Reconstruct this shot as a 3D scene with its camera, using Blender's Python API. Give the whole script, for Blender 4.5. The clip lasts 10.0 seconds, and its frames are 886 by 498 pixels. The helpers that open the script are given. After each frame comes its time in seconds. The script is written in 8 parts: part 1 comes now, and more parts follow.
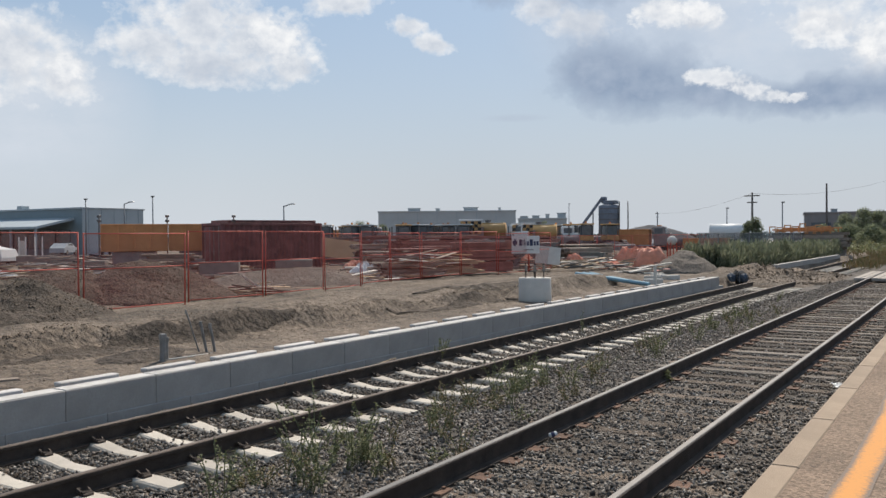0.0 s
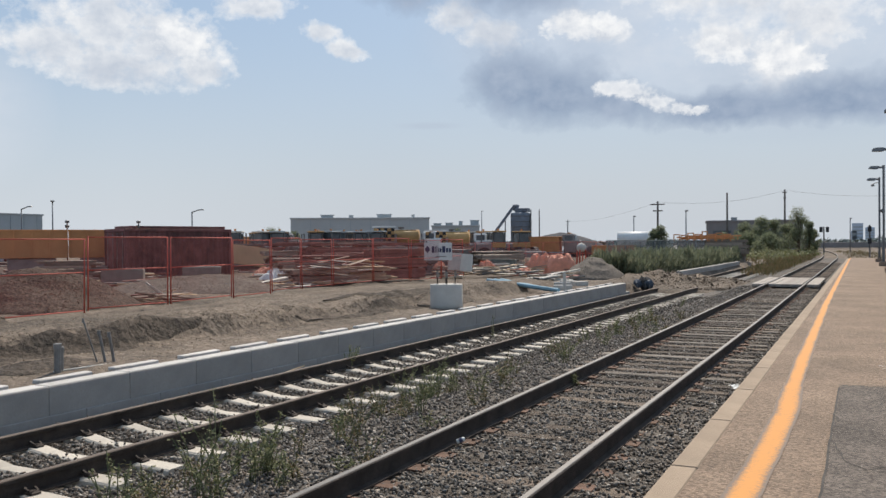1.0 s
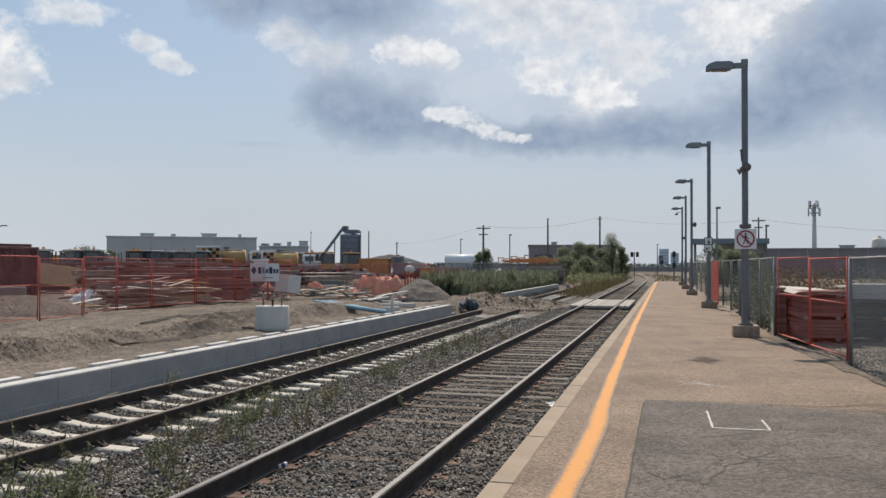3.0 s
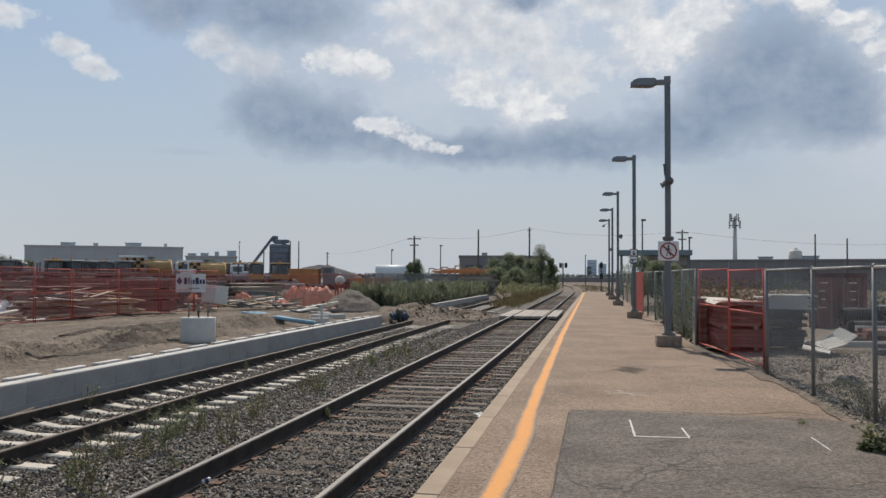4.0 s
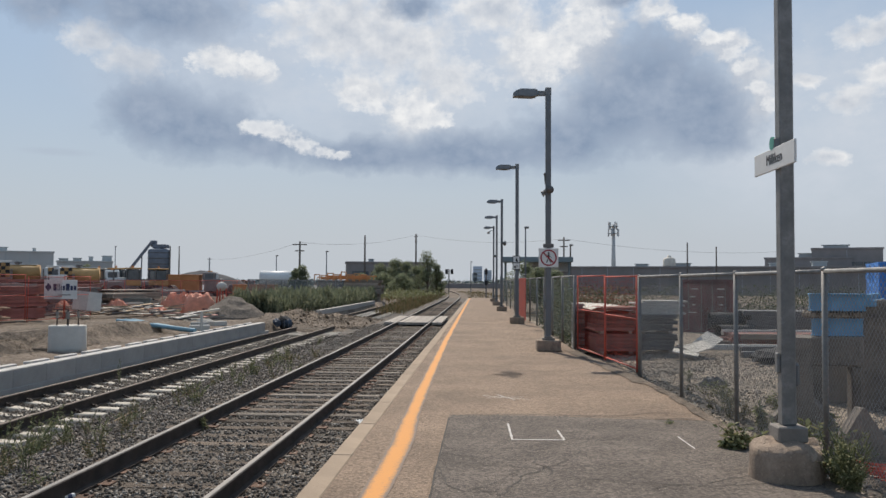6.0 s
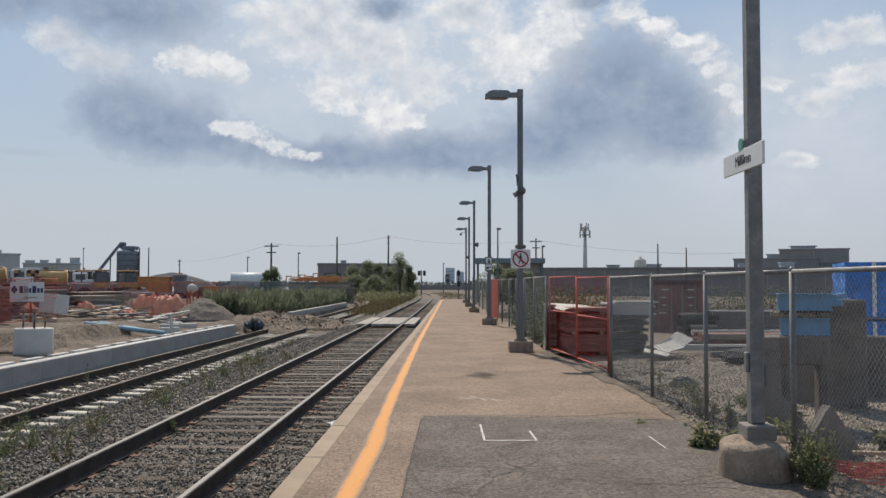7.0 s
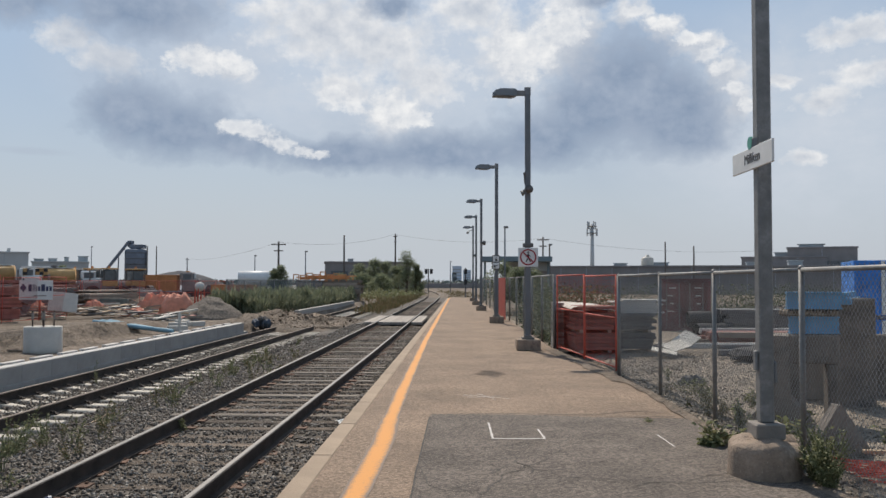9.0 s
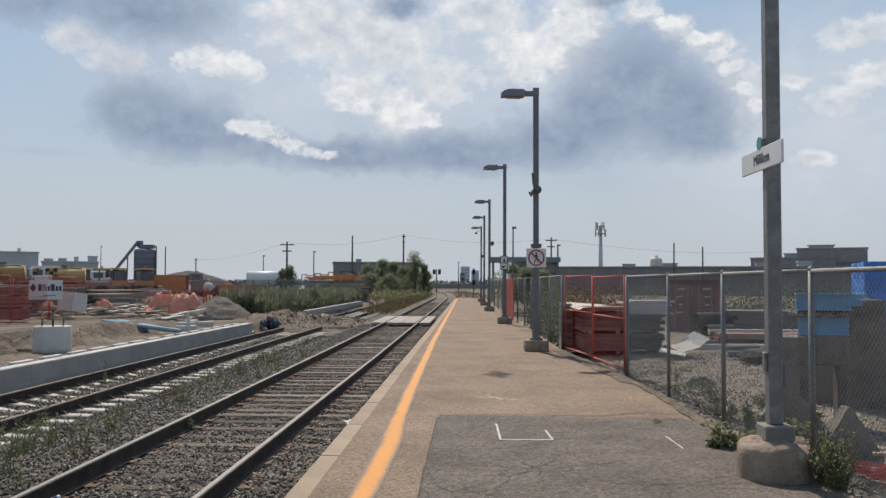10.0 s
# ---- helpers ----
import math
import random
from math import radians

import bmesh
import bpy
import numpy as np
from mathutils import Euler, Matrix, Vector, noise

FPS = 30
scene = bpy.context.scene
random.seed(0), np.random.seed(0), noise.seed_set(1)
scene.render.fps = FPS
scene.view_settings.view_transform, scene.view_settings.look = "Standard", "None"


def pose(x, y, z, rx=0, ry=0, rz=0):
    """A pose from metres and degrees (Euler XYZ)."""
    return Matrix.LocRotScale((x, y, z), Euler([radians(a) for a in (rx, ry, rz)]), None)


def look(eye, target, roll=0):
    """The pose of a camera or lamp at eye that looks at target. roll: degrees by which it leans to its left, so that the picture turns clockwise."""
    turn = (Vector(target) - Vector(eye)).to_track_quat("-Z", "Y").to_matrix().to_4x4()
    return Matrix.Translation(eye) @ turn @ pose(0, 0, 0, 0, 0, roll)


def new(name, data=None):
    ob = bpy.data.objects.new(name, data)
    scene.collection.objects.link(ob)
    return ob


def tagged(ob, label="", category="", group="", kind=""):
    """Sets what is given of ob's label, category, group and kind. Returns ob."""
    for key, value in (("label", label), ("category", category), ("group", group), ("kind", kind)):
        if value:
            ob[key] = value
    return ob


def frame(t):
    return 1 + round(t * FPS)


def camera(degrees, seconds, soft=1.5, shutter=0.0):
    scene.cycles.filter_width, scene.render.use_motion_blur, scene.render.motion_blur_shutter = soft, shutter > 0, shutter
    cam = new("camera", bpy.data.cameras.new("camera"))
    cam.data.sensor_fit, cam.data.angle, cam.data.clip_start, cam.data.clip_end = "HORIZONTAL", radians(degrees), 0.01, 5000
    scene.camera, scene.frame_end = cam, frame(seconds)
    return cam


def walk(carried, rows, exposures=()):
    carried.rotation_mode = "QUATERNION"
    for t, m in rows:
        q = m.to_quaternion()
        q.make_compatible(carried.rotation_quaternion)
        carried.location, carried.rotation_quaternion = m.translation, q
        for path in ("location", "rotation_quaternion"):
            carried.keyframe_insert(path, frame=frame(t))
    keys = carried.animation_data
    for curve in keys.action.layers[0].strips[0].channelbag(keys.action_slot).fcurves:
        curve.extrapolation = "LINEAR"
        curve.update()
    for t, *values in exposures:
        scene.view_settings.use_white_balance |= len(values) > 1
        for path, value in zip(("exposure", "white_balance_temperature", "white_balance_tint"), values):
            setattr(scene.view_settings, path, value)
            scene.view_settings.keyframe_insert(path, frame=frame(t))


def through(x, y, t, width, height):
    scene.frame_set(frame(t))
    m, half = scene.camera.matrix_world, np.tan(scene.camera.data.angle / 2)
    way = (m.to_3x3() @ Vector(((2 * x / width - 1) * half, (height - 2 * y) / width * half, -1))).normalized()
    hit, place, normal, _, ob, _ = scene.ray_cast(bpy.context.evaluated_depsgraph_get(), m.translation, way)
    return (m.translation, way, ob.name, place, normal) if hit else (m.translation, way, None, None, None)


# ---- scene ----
cam = camera(54.6, 10.0)
PATH = [
    (0, (-0.134, -0.368, 1.661), (-1.19, 1.33, 1.633), -0.5),
    (0.5, (-0.08, -0.334, 1.645), (-1.062, 1.408, 1.626), -0.4),
    (1, (-0.114, -0.28, 1.643), (-0.995, 1.516, 1.63), -0.4),
    (1.5, (-0.107, -0.287, 1.641), (-0.883, 1.557, 1.637), -0.2),
    (2, (-0.093, -0.296, 1.645), (-0.775, 1.584, 1.652), 0.0),
    (2.5, (-0.08, -0.291, 1.643), (-0.674, 1.619, 1.664), 0.1),
    (4, (-0.027, -0.324, 1.662), (-0.381, 1.644, 1.723), 0.2),
    (4.5, (-0.003, -0.307, 1.658), (-0.282, 1.672, 1.723), 0.3),
    (5, (0.008, -0.33, 1.667), (-0.201, 1.658, 1.734), 0.3),
    (5.5, (0.03, -0.325, 1.665), (-0.116, 1.668, 1.737), 0.3),
    (7, (0.043, -0.301, 1.656), (0.014, 1.697, 1.736), 0.1),
    (7.5, (0.039, -0.301, 1.657), (0.017, 1.697, 1.737), 0.1),
    (8, (0.038, -0.31, 1.664), (0.009, 1.689, 1.742), 0.0),
    (8.5, (0.032, -0.301, 1.655), (-0.006, 1.697, 1.733), 0.1),
    (9, (0.028, -0.308, 1.657), (-0.017, 1.69, 1.733), 0.1),
    (9.5, (0.026, -0.309, 1.659), (-0.026, 1.689, 1.734), 0.1),
    (10, (0.031, -0.3, 1.659), (-0.033, 1.697, 1.736), 0.2),
]
# the clip's camera closes down a little as it turns towards the light
EXPOSURES = [(0, 0.06), (1, 0.08), (1.5, 0.0), (2, 0.04), (2.7, 0.03), (4, -0.12), (5, -0.08), (7, -0.06), (10, -0.05)]
walk(cam, [(t, look(eye, target, roll)) for t, eye, target, roll in PATH], EXPOSURES)

# ---- light ----
SUN_AZ, SUN_EL = -14.0, 50.0          # degrees left (-) or right (+) of the track's line, and above the ground
sun_way = Vector((math.sin(radians(SUN_AZ)) * math.cos(radians(SUN_EL)), math.cos(radians(SUN_AZ)) * math.cos(radians(SUN_EL)), math.sin(radians(SUN_EL))))
sun = new("sun", bpy.data.lights.new("sun", "SUN"))
sun.data.energy, sun.data.angle, sun.data.color = 4.6, radians(0.6), (1.0, 0.905, 0.785)
sun.matrix_world = look((0, 0, 60), tuple(Vector((0, 0, 60)) - sun_way))
scene.view_settings.exposure = 0.0

world = bpy.data.worlds.new("sky")
scene.world = world
world.use_nodes = True
wt = world.node_tree
wt.nodes.clear()


def wn(kind, **keys):
    n = wt.nodes.new(kind)
    for k, v in keys.items():
        if k == "op":
            n.operation = v
        elif k.startswith("i"):
            n.inputs[int(k[1:])].default_value = v
    return n


def wlink(a, b):
    wt.links.new(a, b)


def wmath(op, a, b=None, c=None, clamp=False):
    n = wt.nodes.new("ShaderNodeMath")
    n.operation, n.use_clamp = op, clamp
    for i, v in enumerate((a, b, c)):
        if v is None:
            continue
        if isinstance(v, (int, float)):
            n.inputs[i].default_value = v
        else:
            wlink(v, n.inputs[i])
    return n.outputs[0]


def wmix(fac, a, b):
    n = wt.nodes.new("ShaderNodeMix")
    n.data_type = "RGBA"
    for i, v in ((0, fac), (6, a), (7, b)):
        if isinstance(v, (int, float, tuple)):
            n.inputs[i].default_value = v
        else:
            wlink(v, n.inputs[i])
    return n.outputs[2]


sky = wt.nodes.new("ShaderNodeTexSky")
sky.sky_type, sky.sun_disc = "NISHITA", False
sky.sun_elevation, sky.sun_rotation = radians(SUN_EL), radians(SUN_AZ)
sky.air_density, sky.dust_density, sky.ozone_density = 1.1, 1.6, 1.2
tc = wt.nodes.new("ShaderNodeTexCoord")
sep = wt.nodes.new("ShaderNodeSeparateXYZ")
wlink(tc.outputs["Generated"], sep.inputs[0])
az = wmath("MULTIPLY", wmath("ARCTAN2", sep.outputs[0], sep.outputs[1]), 57.2958)
el = wmath("MULTIPLY", wmath("ARCSINE", sep.outputs[2]), 57.2958)
flat = wt.nodes.new("ShaderNodeCombineXYZ")
wlink(az, flat.inputs[0])
wlink(el, flat.inputs[1])


def wnoise(vec, scale, detail, rough, stretch=(1.0, 1.0, 1.0), at=(0, 0, 0)):
    m = wt.nodes.new("ShaderNodeMapping")
    m.inputs["Scale"].default_value, m.inputs["Location"].default_value = stretch, at
    wlink(vec, m.inputs[0])
    n = wt.nodes.new("ShaderNodeTexNoise")
    n.inputs["Scale"].default_value, n.inputs["Detail"].default_value, n.inputs["Roughness"].default_value = scale, detail, rough
    wlink(m.outputs[0], n.inputs["Vector"])
    return n.outputs["Fac"]


def puffs(vec, rows, soft):
    """The nearest of many round cloud bodies: 1 at a middle, 0 at an edge. Rows: azimuth, elevation, half width, half height, in degrees."""
    out = None
    for a, e, w, h in rows:
        m = wt.nodes.new("ShaderNodeMapping")
        m.vector_type = "TEXTURE"
        m.inputs["Location"].default_value, m.inputs["Scale"].default_value = (a, e, 0), (w, h, 1)
        wlink(vec, m.inputs[0])
        n = wt.nodes.new("ShaderNodeVectorMath")
        n.operation = "LENGTH"
        wlink(m.outputs[0], n.inputs[0])
        d = wmath("SUBTRACT", 1.0, n.outputs["Value"])
        out = d if out is None else wmath("SMOOTH_MAX", out, d, soft)
    return out


def billow(vec):
    """Cauliflower noise round 0."""
    big = wnoise(vec, 0.3, 3, 0.5, (1, 1.25, 1))
    mid = wnoise(vec, 0.75, 6, 0.55, (1, 1.15, 1), (7, 3, 0))
    return wmath("ADD", wmath("MULTIPLY", wmath("SUBTRACT", big, 0.5), 1.3), wmath("MULTIPLY", wmath("SUBTRACT", mid, 0.5), 1.75))


WHITE_BACK = [(-47.6, 13.6, 4.0, 2.6), (-44.0, 12.6, 3.4, 2.2), (-50.2, 12.0, 2.8, 1.5), (-46.6, 11.2, 4.4, 1.3), (-41.6, 11.0, 1.9, 1.1), (-58.2, 11.4, 2.6, 2.6), (-55.6, 10.0, 1.6, 1.3), (-60.5, 9.6, 2.6, 2.0),
              (-33.8, 13.6, 1.6, 0.6), (-32.2, 12.6, 1.3, 0.7), (-38.5, 15.2, 2.4, 0.8), (-22.6, 13.7, 2.0, 1.0), (-25.0, 14.6, 1.6, 1.0), (-17.4, 14.0, 1.7, 0.9), (-15.4, 13.6, 1.4, 0.7),
              (-9.4, 16.6, 4.8, 2.4), (-5.6, 15.4, 3.6, 2.2), (-8.0, 12.6, 1.9, 1.1), (-4.6, 11.4, 2.2, 1.7), (-2.6, 13.4, 2.4, 1.8), (3.6, 15.4, 2.8, 2.6), (6.6, 15.8, 2.6, 2.6), (7.2, 17.8, 2.4, 1.4), (1.0, 17.6, 2.4, 1.6),
              (11.4, 17.4, 1.5, 0.8), (13.6, 16.2, 1.5, 0.8), (15.6, 14.9, 1.4, 0.9), (17.0, 13.0, 1.1, 1.2), (17.7, 11.2, 0.8, 1.3), (24.4, 15.0, 2.8, 0.9), (22.8, 10.9, 1.8, 0.8), (25.4, 12.4, 2.0, 0.8), (20.4, 12.4, 0.9, 0.4), (21.4, 7.6, 1.0, 0.5)]
GREY = [(-21.4, 10.5, 3.6, 2.4), (-18.6, 9.8, 4.2, 2.4), (-14.6, 9.0, 3.6, 1.3), (-8.0, 8.4, 6.4, 1.3), (-1.0, 8.6, 7.0, 1.5), (5.6, 9.4, 4.6, 2.2), (10.8, 12.6, 4.4, 3.9), (13.6, 11.2, 3.8, 3.2), (14.6, 9.6, 3.6, 1.8), (8.4, 11.0, 3.6, 2.6),
        (-21.4, 16.9, 6.0, 2.3), (-28.0, 17.0, 3.6, 2.0), (-5.0, 18.0, 1.9, 1.0), (9.4, 18.4, 1.8, 0.8)]
WHITE_FRONT = [(-15.0, 9.9, 1.0, 0.5), (-13.6, 9.7, 1.2, 0.55), (-12.2, 9.1, 1.0, 0.45), (-10.9, 8.6, 1.1, 0.4), (-9.6, 8.4, 1.0, 0.3), (-17.6, 13.9, 1.5, 0.7), (-15.2, 14.0, 1.0, 0.6), (-8.6, 12.3, 0.9, 0.5), (-7.4, 11.6, 0.9, 0.5), (-4.6, 11.5, 1.5, 0.9), (-3.2, 10.7, 1.1, 0.5),
               (4.4, 15.2, 1.9, 1.6), (6.4, 16.4, 1.6, 1.2), (11.8, 17.3, 1.0, 0.4), (13.4, 16.4, 1.0, 0.4), (14.9, 15.5, 0.9, 0.4), (16.2, 14.4, 0.7, 0.45), (16.9, 13.4, 0.6, 0.4), (17.6, 12.0, 0.5, 0.4), (18.1, 10.9, 0.45, 0.5), (-43.0, 12.8, 1.3, 1.0), (-55.4, 10.2, 0.8, 0.6)]
# wind-torn outlines: the plane of the bodies is bent at two scales
def bent(vec, scale, amount, at):
    n = wt.nodes.new("ShaderNodeTexNoise")
    n.inputs["Scale"].default_value, n.inputs["Detail"].default_value, n.inputs["Roughness"].default_value = scale, 4, 0.6
    m = wt.nodes.new("ShaderNodeMapping")
    m.inputs["Location"].default_value = at
    wlink(vec, m.inputs[0])
    wlink(m.outputs[0], n.inputs["Vector"])
    k = wt.nodes.new("ShaderNodeVectorMath")
    k.operation = "MULTIPLY_ADD"
    k.inputs[1].default_value, k.inputs[2].default_value = (amount, amount * 0.5, 0), (-amount * 0.5, -amount * 0.25, 0)
    wlink(n.outputs["Color"], k.inputs[0])
    a = wt.nodes.new("ShaderNodeVectorMath")
    a.operation = "ADD"
    wlink(vec, a.inputs[0])
    wlink(k.outputs[0], a.inputs[1])
    return a.outputs[0]


flat_bent = bent(bent(flat.outputs[0], 0.3, 2.6, (4, 1, 0)), 0.9, 1.5, (9, 2, 0))
shifted = wt.nodes.new("ShaderNodeVectorMath")
shifted.operation = "ADD"
shifted.inputs[1].default_value = (0.2, 1.0, 0)
wlink(flat.outputs[0], shifted.inputs[0])
rough = billow(flat.outputs[0])
rough_up = billow(shifted.outputs[0])


def body(rows, soft, curl):
    """How thick a cloud is, and how lit: it is bright where it thins out towards the light."""
    d = wmath("ADD", wmath("MULTIPLY_ADD", curls, curl, puffs(flat_bent, rows, soft)), rough)
    thin = wmath("MULTIPLY_ADD", d, -0.5, 0.82)
    return wmath("MULTIPLY_ADD", d, 1.4, 0.34, clamp=True), wmath("MULTIPLY_ADD", wmath("SUBTRACT", rough, rough_up), 0.7, thin, clamp=True)


curls = wmath("SUBTRACT", wnoise(flat.outputs[0], 2.3, 5, 0.6, (1, 1.2, 1), (2, 5, 0)), 0.5)
back_mask, back_lit = body(WHITE_BACK, 0.3, 0.7)
front_mask, front_lit = body(WHITE_FRONT, 0.2, 1.4)
grey_mask = wmath("MULTIPLY_ADD", wmath("ADD", puffs(flat_bent, GREY, 0.4), wmath("MULTIPLY", rough, 0.5)), 1.45, 0.22, clamp=True)
# thin bright veil round the clouds, and haze towards the horizon
glow = wmath("MULTIPLY", puffs(flat.outputs[0], [(-6.0, 14.0, 22.0, 7.5), (22.0, 10.0, 14.0, 9.0), (-58.0, 8.0, 8.0, 6.0)], 0.4), 1.7, clamp=True)
mottle = wmath("MULTIPLY_ADD", wnoise(flat.outputs[0], 0.28, 7, 0.62, (1, 1.5, 1), (3, 9, 0)), 2.2, -0.6, clamp=True)
low = wmath("POWER", wmath("MULTIPLY_ADD", el, -0.058, 1.0, clamp=True), 1.5)

SKY, CLOUD = 0.085, 0.96
sky_dim = wt.nodes.new("ShaderNodeVectorMath")
sky_dim.operation = "SCALE"
sky_dim.inputs["Scale"].default_value = SKY
wlink(sky.outputs[0], sky_dim.inputs[0])
c = wmix(0.55, sky_dim.outputs[0], (0.39, 0.555, 0.77, 1))
c = wmix(low, c, wmix(wmath("MULTIPLY_ADD", az, -0.06, -1.8, clamp=True), (0.57, 0.61, 0.66, 1), (0.63, 0.675, 0.725, 1)))
c = wmix(wmath("MULTIPLY", glow, wmath("MULTIPLY_ADD", mottle, 0.5, 0.42)), c, (0.66, 0.71, 0.785, 1))
c = wmix(wmath("MULTIPLY", back_mask, 0.84), c, wmix(back_lit, (0.5, 0.555, 0.645, 1), (0.95, 0.945, 0.94, 1)))
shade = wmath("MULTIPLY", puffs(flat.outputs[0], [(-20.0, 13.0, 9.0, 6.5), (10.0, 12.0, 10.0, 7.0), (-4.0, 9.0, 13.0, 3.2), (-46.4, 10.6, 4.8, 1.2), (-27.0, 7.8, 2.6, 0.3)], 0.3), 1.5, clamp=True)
c = wmix(wmath("MULTIPLY", shade, wmath("MULTIPLY_ADD", mottle, -0.5, 0.6)), c, (0.46, 0.525, 0.63, 1))
grey_tone = wmix(wmath("MULTIPLY_ADD", rough, 0.8, 0.35, clamp=True), (0.235, 0.315, 0.45, 1), (0.44, 0.51, 0.625, 1))
c = wmix(wmath("MULTIPLY", grey_mask, 0.9), c, grey_tone)
c = wmix(wmath("MULTIPLY", front_mask, 0.74), c, wmix(front_lit, (0.66, 0.7, 0.765, 1), (1.06, 1.05, 1.03, 1)))
bg = wt.nodes.new("ShaderNodeBackground")
bg.inputs["Strength"].default_value = CLOUD
wlink(c, bg.inputs["Color"])
wout = wt.nodes.new("ShaderNodeOutputWorld")
wlink(bg.outputs[0], wout.inputs[0])
world.cycles.sampling_method = "MANUAL"
world.cycles.sample_map_resolution = 512

# ---- materials ----
MATS = {}


def material(name, base, rough=0.8, metal=0.0, var=0.12, scale=3.0, grain=40.0, bump=0.15, stain=None, stain_at=0.62, spec=0.4, rand=0.0, stretch=(1, 1, 1), relief=0.0, speck=None, cells=None):
    """A surface with blotches at one scale, grain at another, relief, and stains of a second colour."""
    if name in MATS:
        return MATS[name]
    m = bpy.data.materials.new(name)
    m.use_nodes = True
    nt = m.node_tree
    b = nt.nodes["Principled BSDF"]
    b.inputs["Roughness"].default_value, b.inputs["Metallic"].default_value = rough, metal
    b.inputs["Specular IOR Level"].default_value = spec
    co = nt.nodes.new("ShaderNodeTexCoord")
    mp = nt.nodes.new("ShaderNodeMapping")
    mp.inputs["Scale"].default_value = stretch
    nt.links.new(co.outputs["Object"], mp.inputs[0])

    def tex(s, d=5, r=0.6):
        n = nt.nodes.new("ShaderNodeTexNoise")
        n.inputs["Scale"].default_value, n.inputs["Detail"].default_value, n.inputs["Roughness"].default_value = s, d, r
        nt.links.new(mp.outputs[0], n.inputs["Vector"])
        return n.outputs["Fac"]

    def mixed(f, a, c):
        n = nt.nodes.new("ShaderNodeMix")
        n.data_type = "RGBA"
        for i, v in ((0, f), (6, a), (7, c)):
            if isinstance(v, (float, int, tuple)):
                n.inputs[i].default_value = v
            else:
                nt.links.new(v, n.inputs[i])
        return n.outputs[2]

    def ramp(v, lo, hi):
        n = nt.nodes.new("ShaderNodeMapRange")
        n.inputs[1].default_value, n.inputs[2].default_value = lo, hi
        nt.links.new(v, n.inputs[0])
        return n.outputs[0]

    dark = tuple(x * (1 - var * 1.6) for x in base) + (1,)
    light = tuple(min(1, x * (1 + var * 1.6)) for x in base) + (1,)
    blot, fine = tex(scale), tex(grain, 4, 0.7)
    col = mixed(ramp(blot, 0.3, 0.7), dark, light)
    fd = tuple(x * (1 - var) for x in base) + (1,)
    col = mixed(ramp(fine, 0.45, 0.75), col, fd)
    if stain:
        col = mixed(ramp(tex(scale * 0.6, 7, 0.68), stain_at, stain_at + 0.12), col, tuple(stain) + (1,))
    if cells:                                         # single grains, each lighter or darker
        vo = nt.nodes.new("ShaderNodeTexVoronoi")
        vo.inputs["Scale"].default_value = cells[0]
        nt.links.new(mp.outputs[0], vo.inputs["Vector"])
        sx = nt.nodes.new("ShaderNodeSeparateColor")
        nt.links.new(vo.outputs["Color"], sx.inputs[0])
        hv = nt.nodes.new("ShaderNodeHueSaturation")
        mr = nt.nodes.new("ShaderNodeMapRange")
        mr.inputs[3].default_value, mr.inputs[4].default_value = 1 - cells[1], 1 + cells[1]
        nt.links.new(sx.outputs[0], mr.inputs[0])
        nt.links.new(mr.outputs[0], hv.inputs["Value"])
        nt.links.new(col, hv.inputs["Color"])
        col = hv.outputs[0]
    if speck:
        col = mixed(ramp(tex(grain * 1.7, 2, 0.8), 0.63, 0.7), col, tuple(speck) + (1,))
    if rand:
        oi = nt.nodes.new("ShaderNodeObjectInfo")
        hs = nt.nodes.new("ShaderNodeHueSaturation")
        v = nt.nodes.new("ShaderNodeMapRange")
        v.inputs[3].default_value, v.inputs[4].default_value = 1 - rand, 1 + rand
        nt.links.new(oi.outputs["Random"], v.inputs[0])
        nt.links.new(v.outputs[0], hs.inputs["Value"])
        nt.links.new(col, hs.inputs["Color"])
        col = hs.outputs[0]
    nt.links.new(col, b.inputs["Base Color"])
    if bump:
        bp = nt.nodes.new("ShaderNodeBump")
        bp.inputs["Strength"].default_value, bp.inputs["Distance"].default_value = min(1.0, bump * 2), 0.02
        nt.links.new(fine, bp.inputs["Height"])
        if relief:
            b2 = nt.nodes.new("ShaderNodeBump")
            b2.inputs["Strength"].default_value, b2.inputs["Distance"].default_value = 1.0, relief
            nt.links.new(tex(grain * 0.3, 6, 0.65), b2.inputs["Height"])
            nt.links.new(b2.outputs[0], bp.inputs["Normal"])
        nt.links.new(bp.outputs[0], b.inputs["Normal"])
    MATS[name] = m
    return m


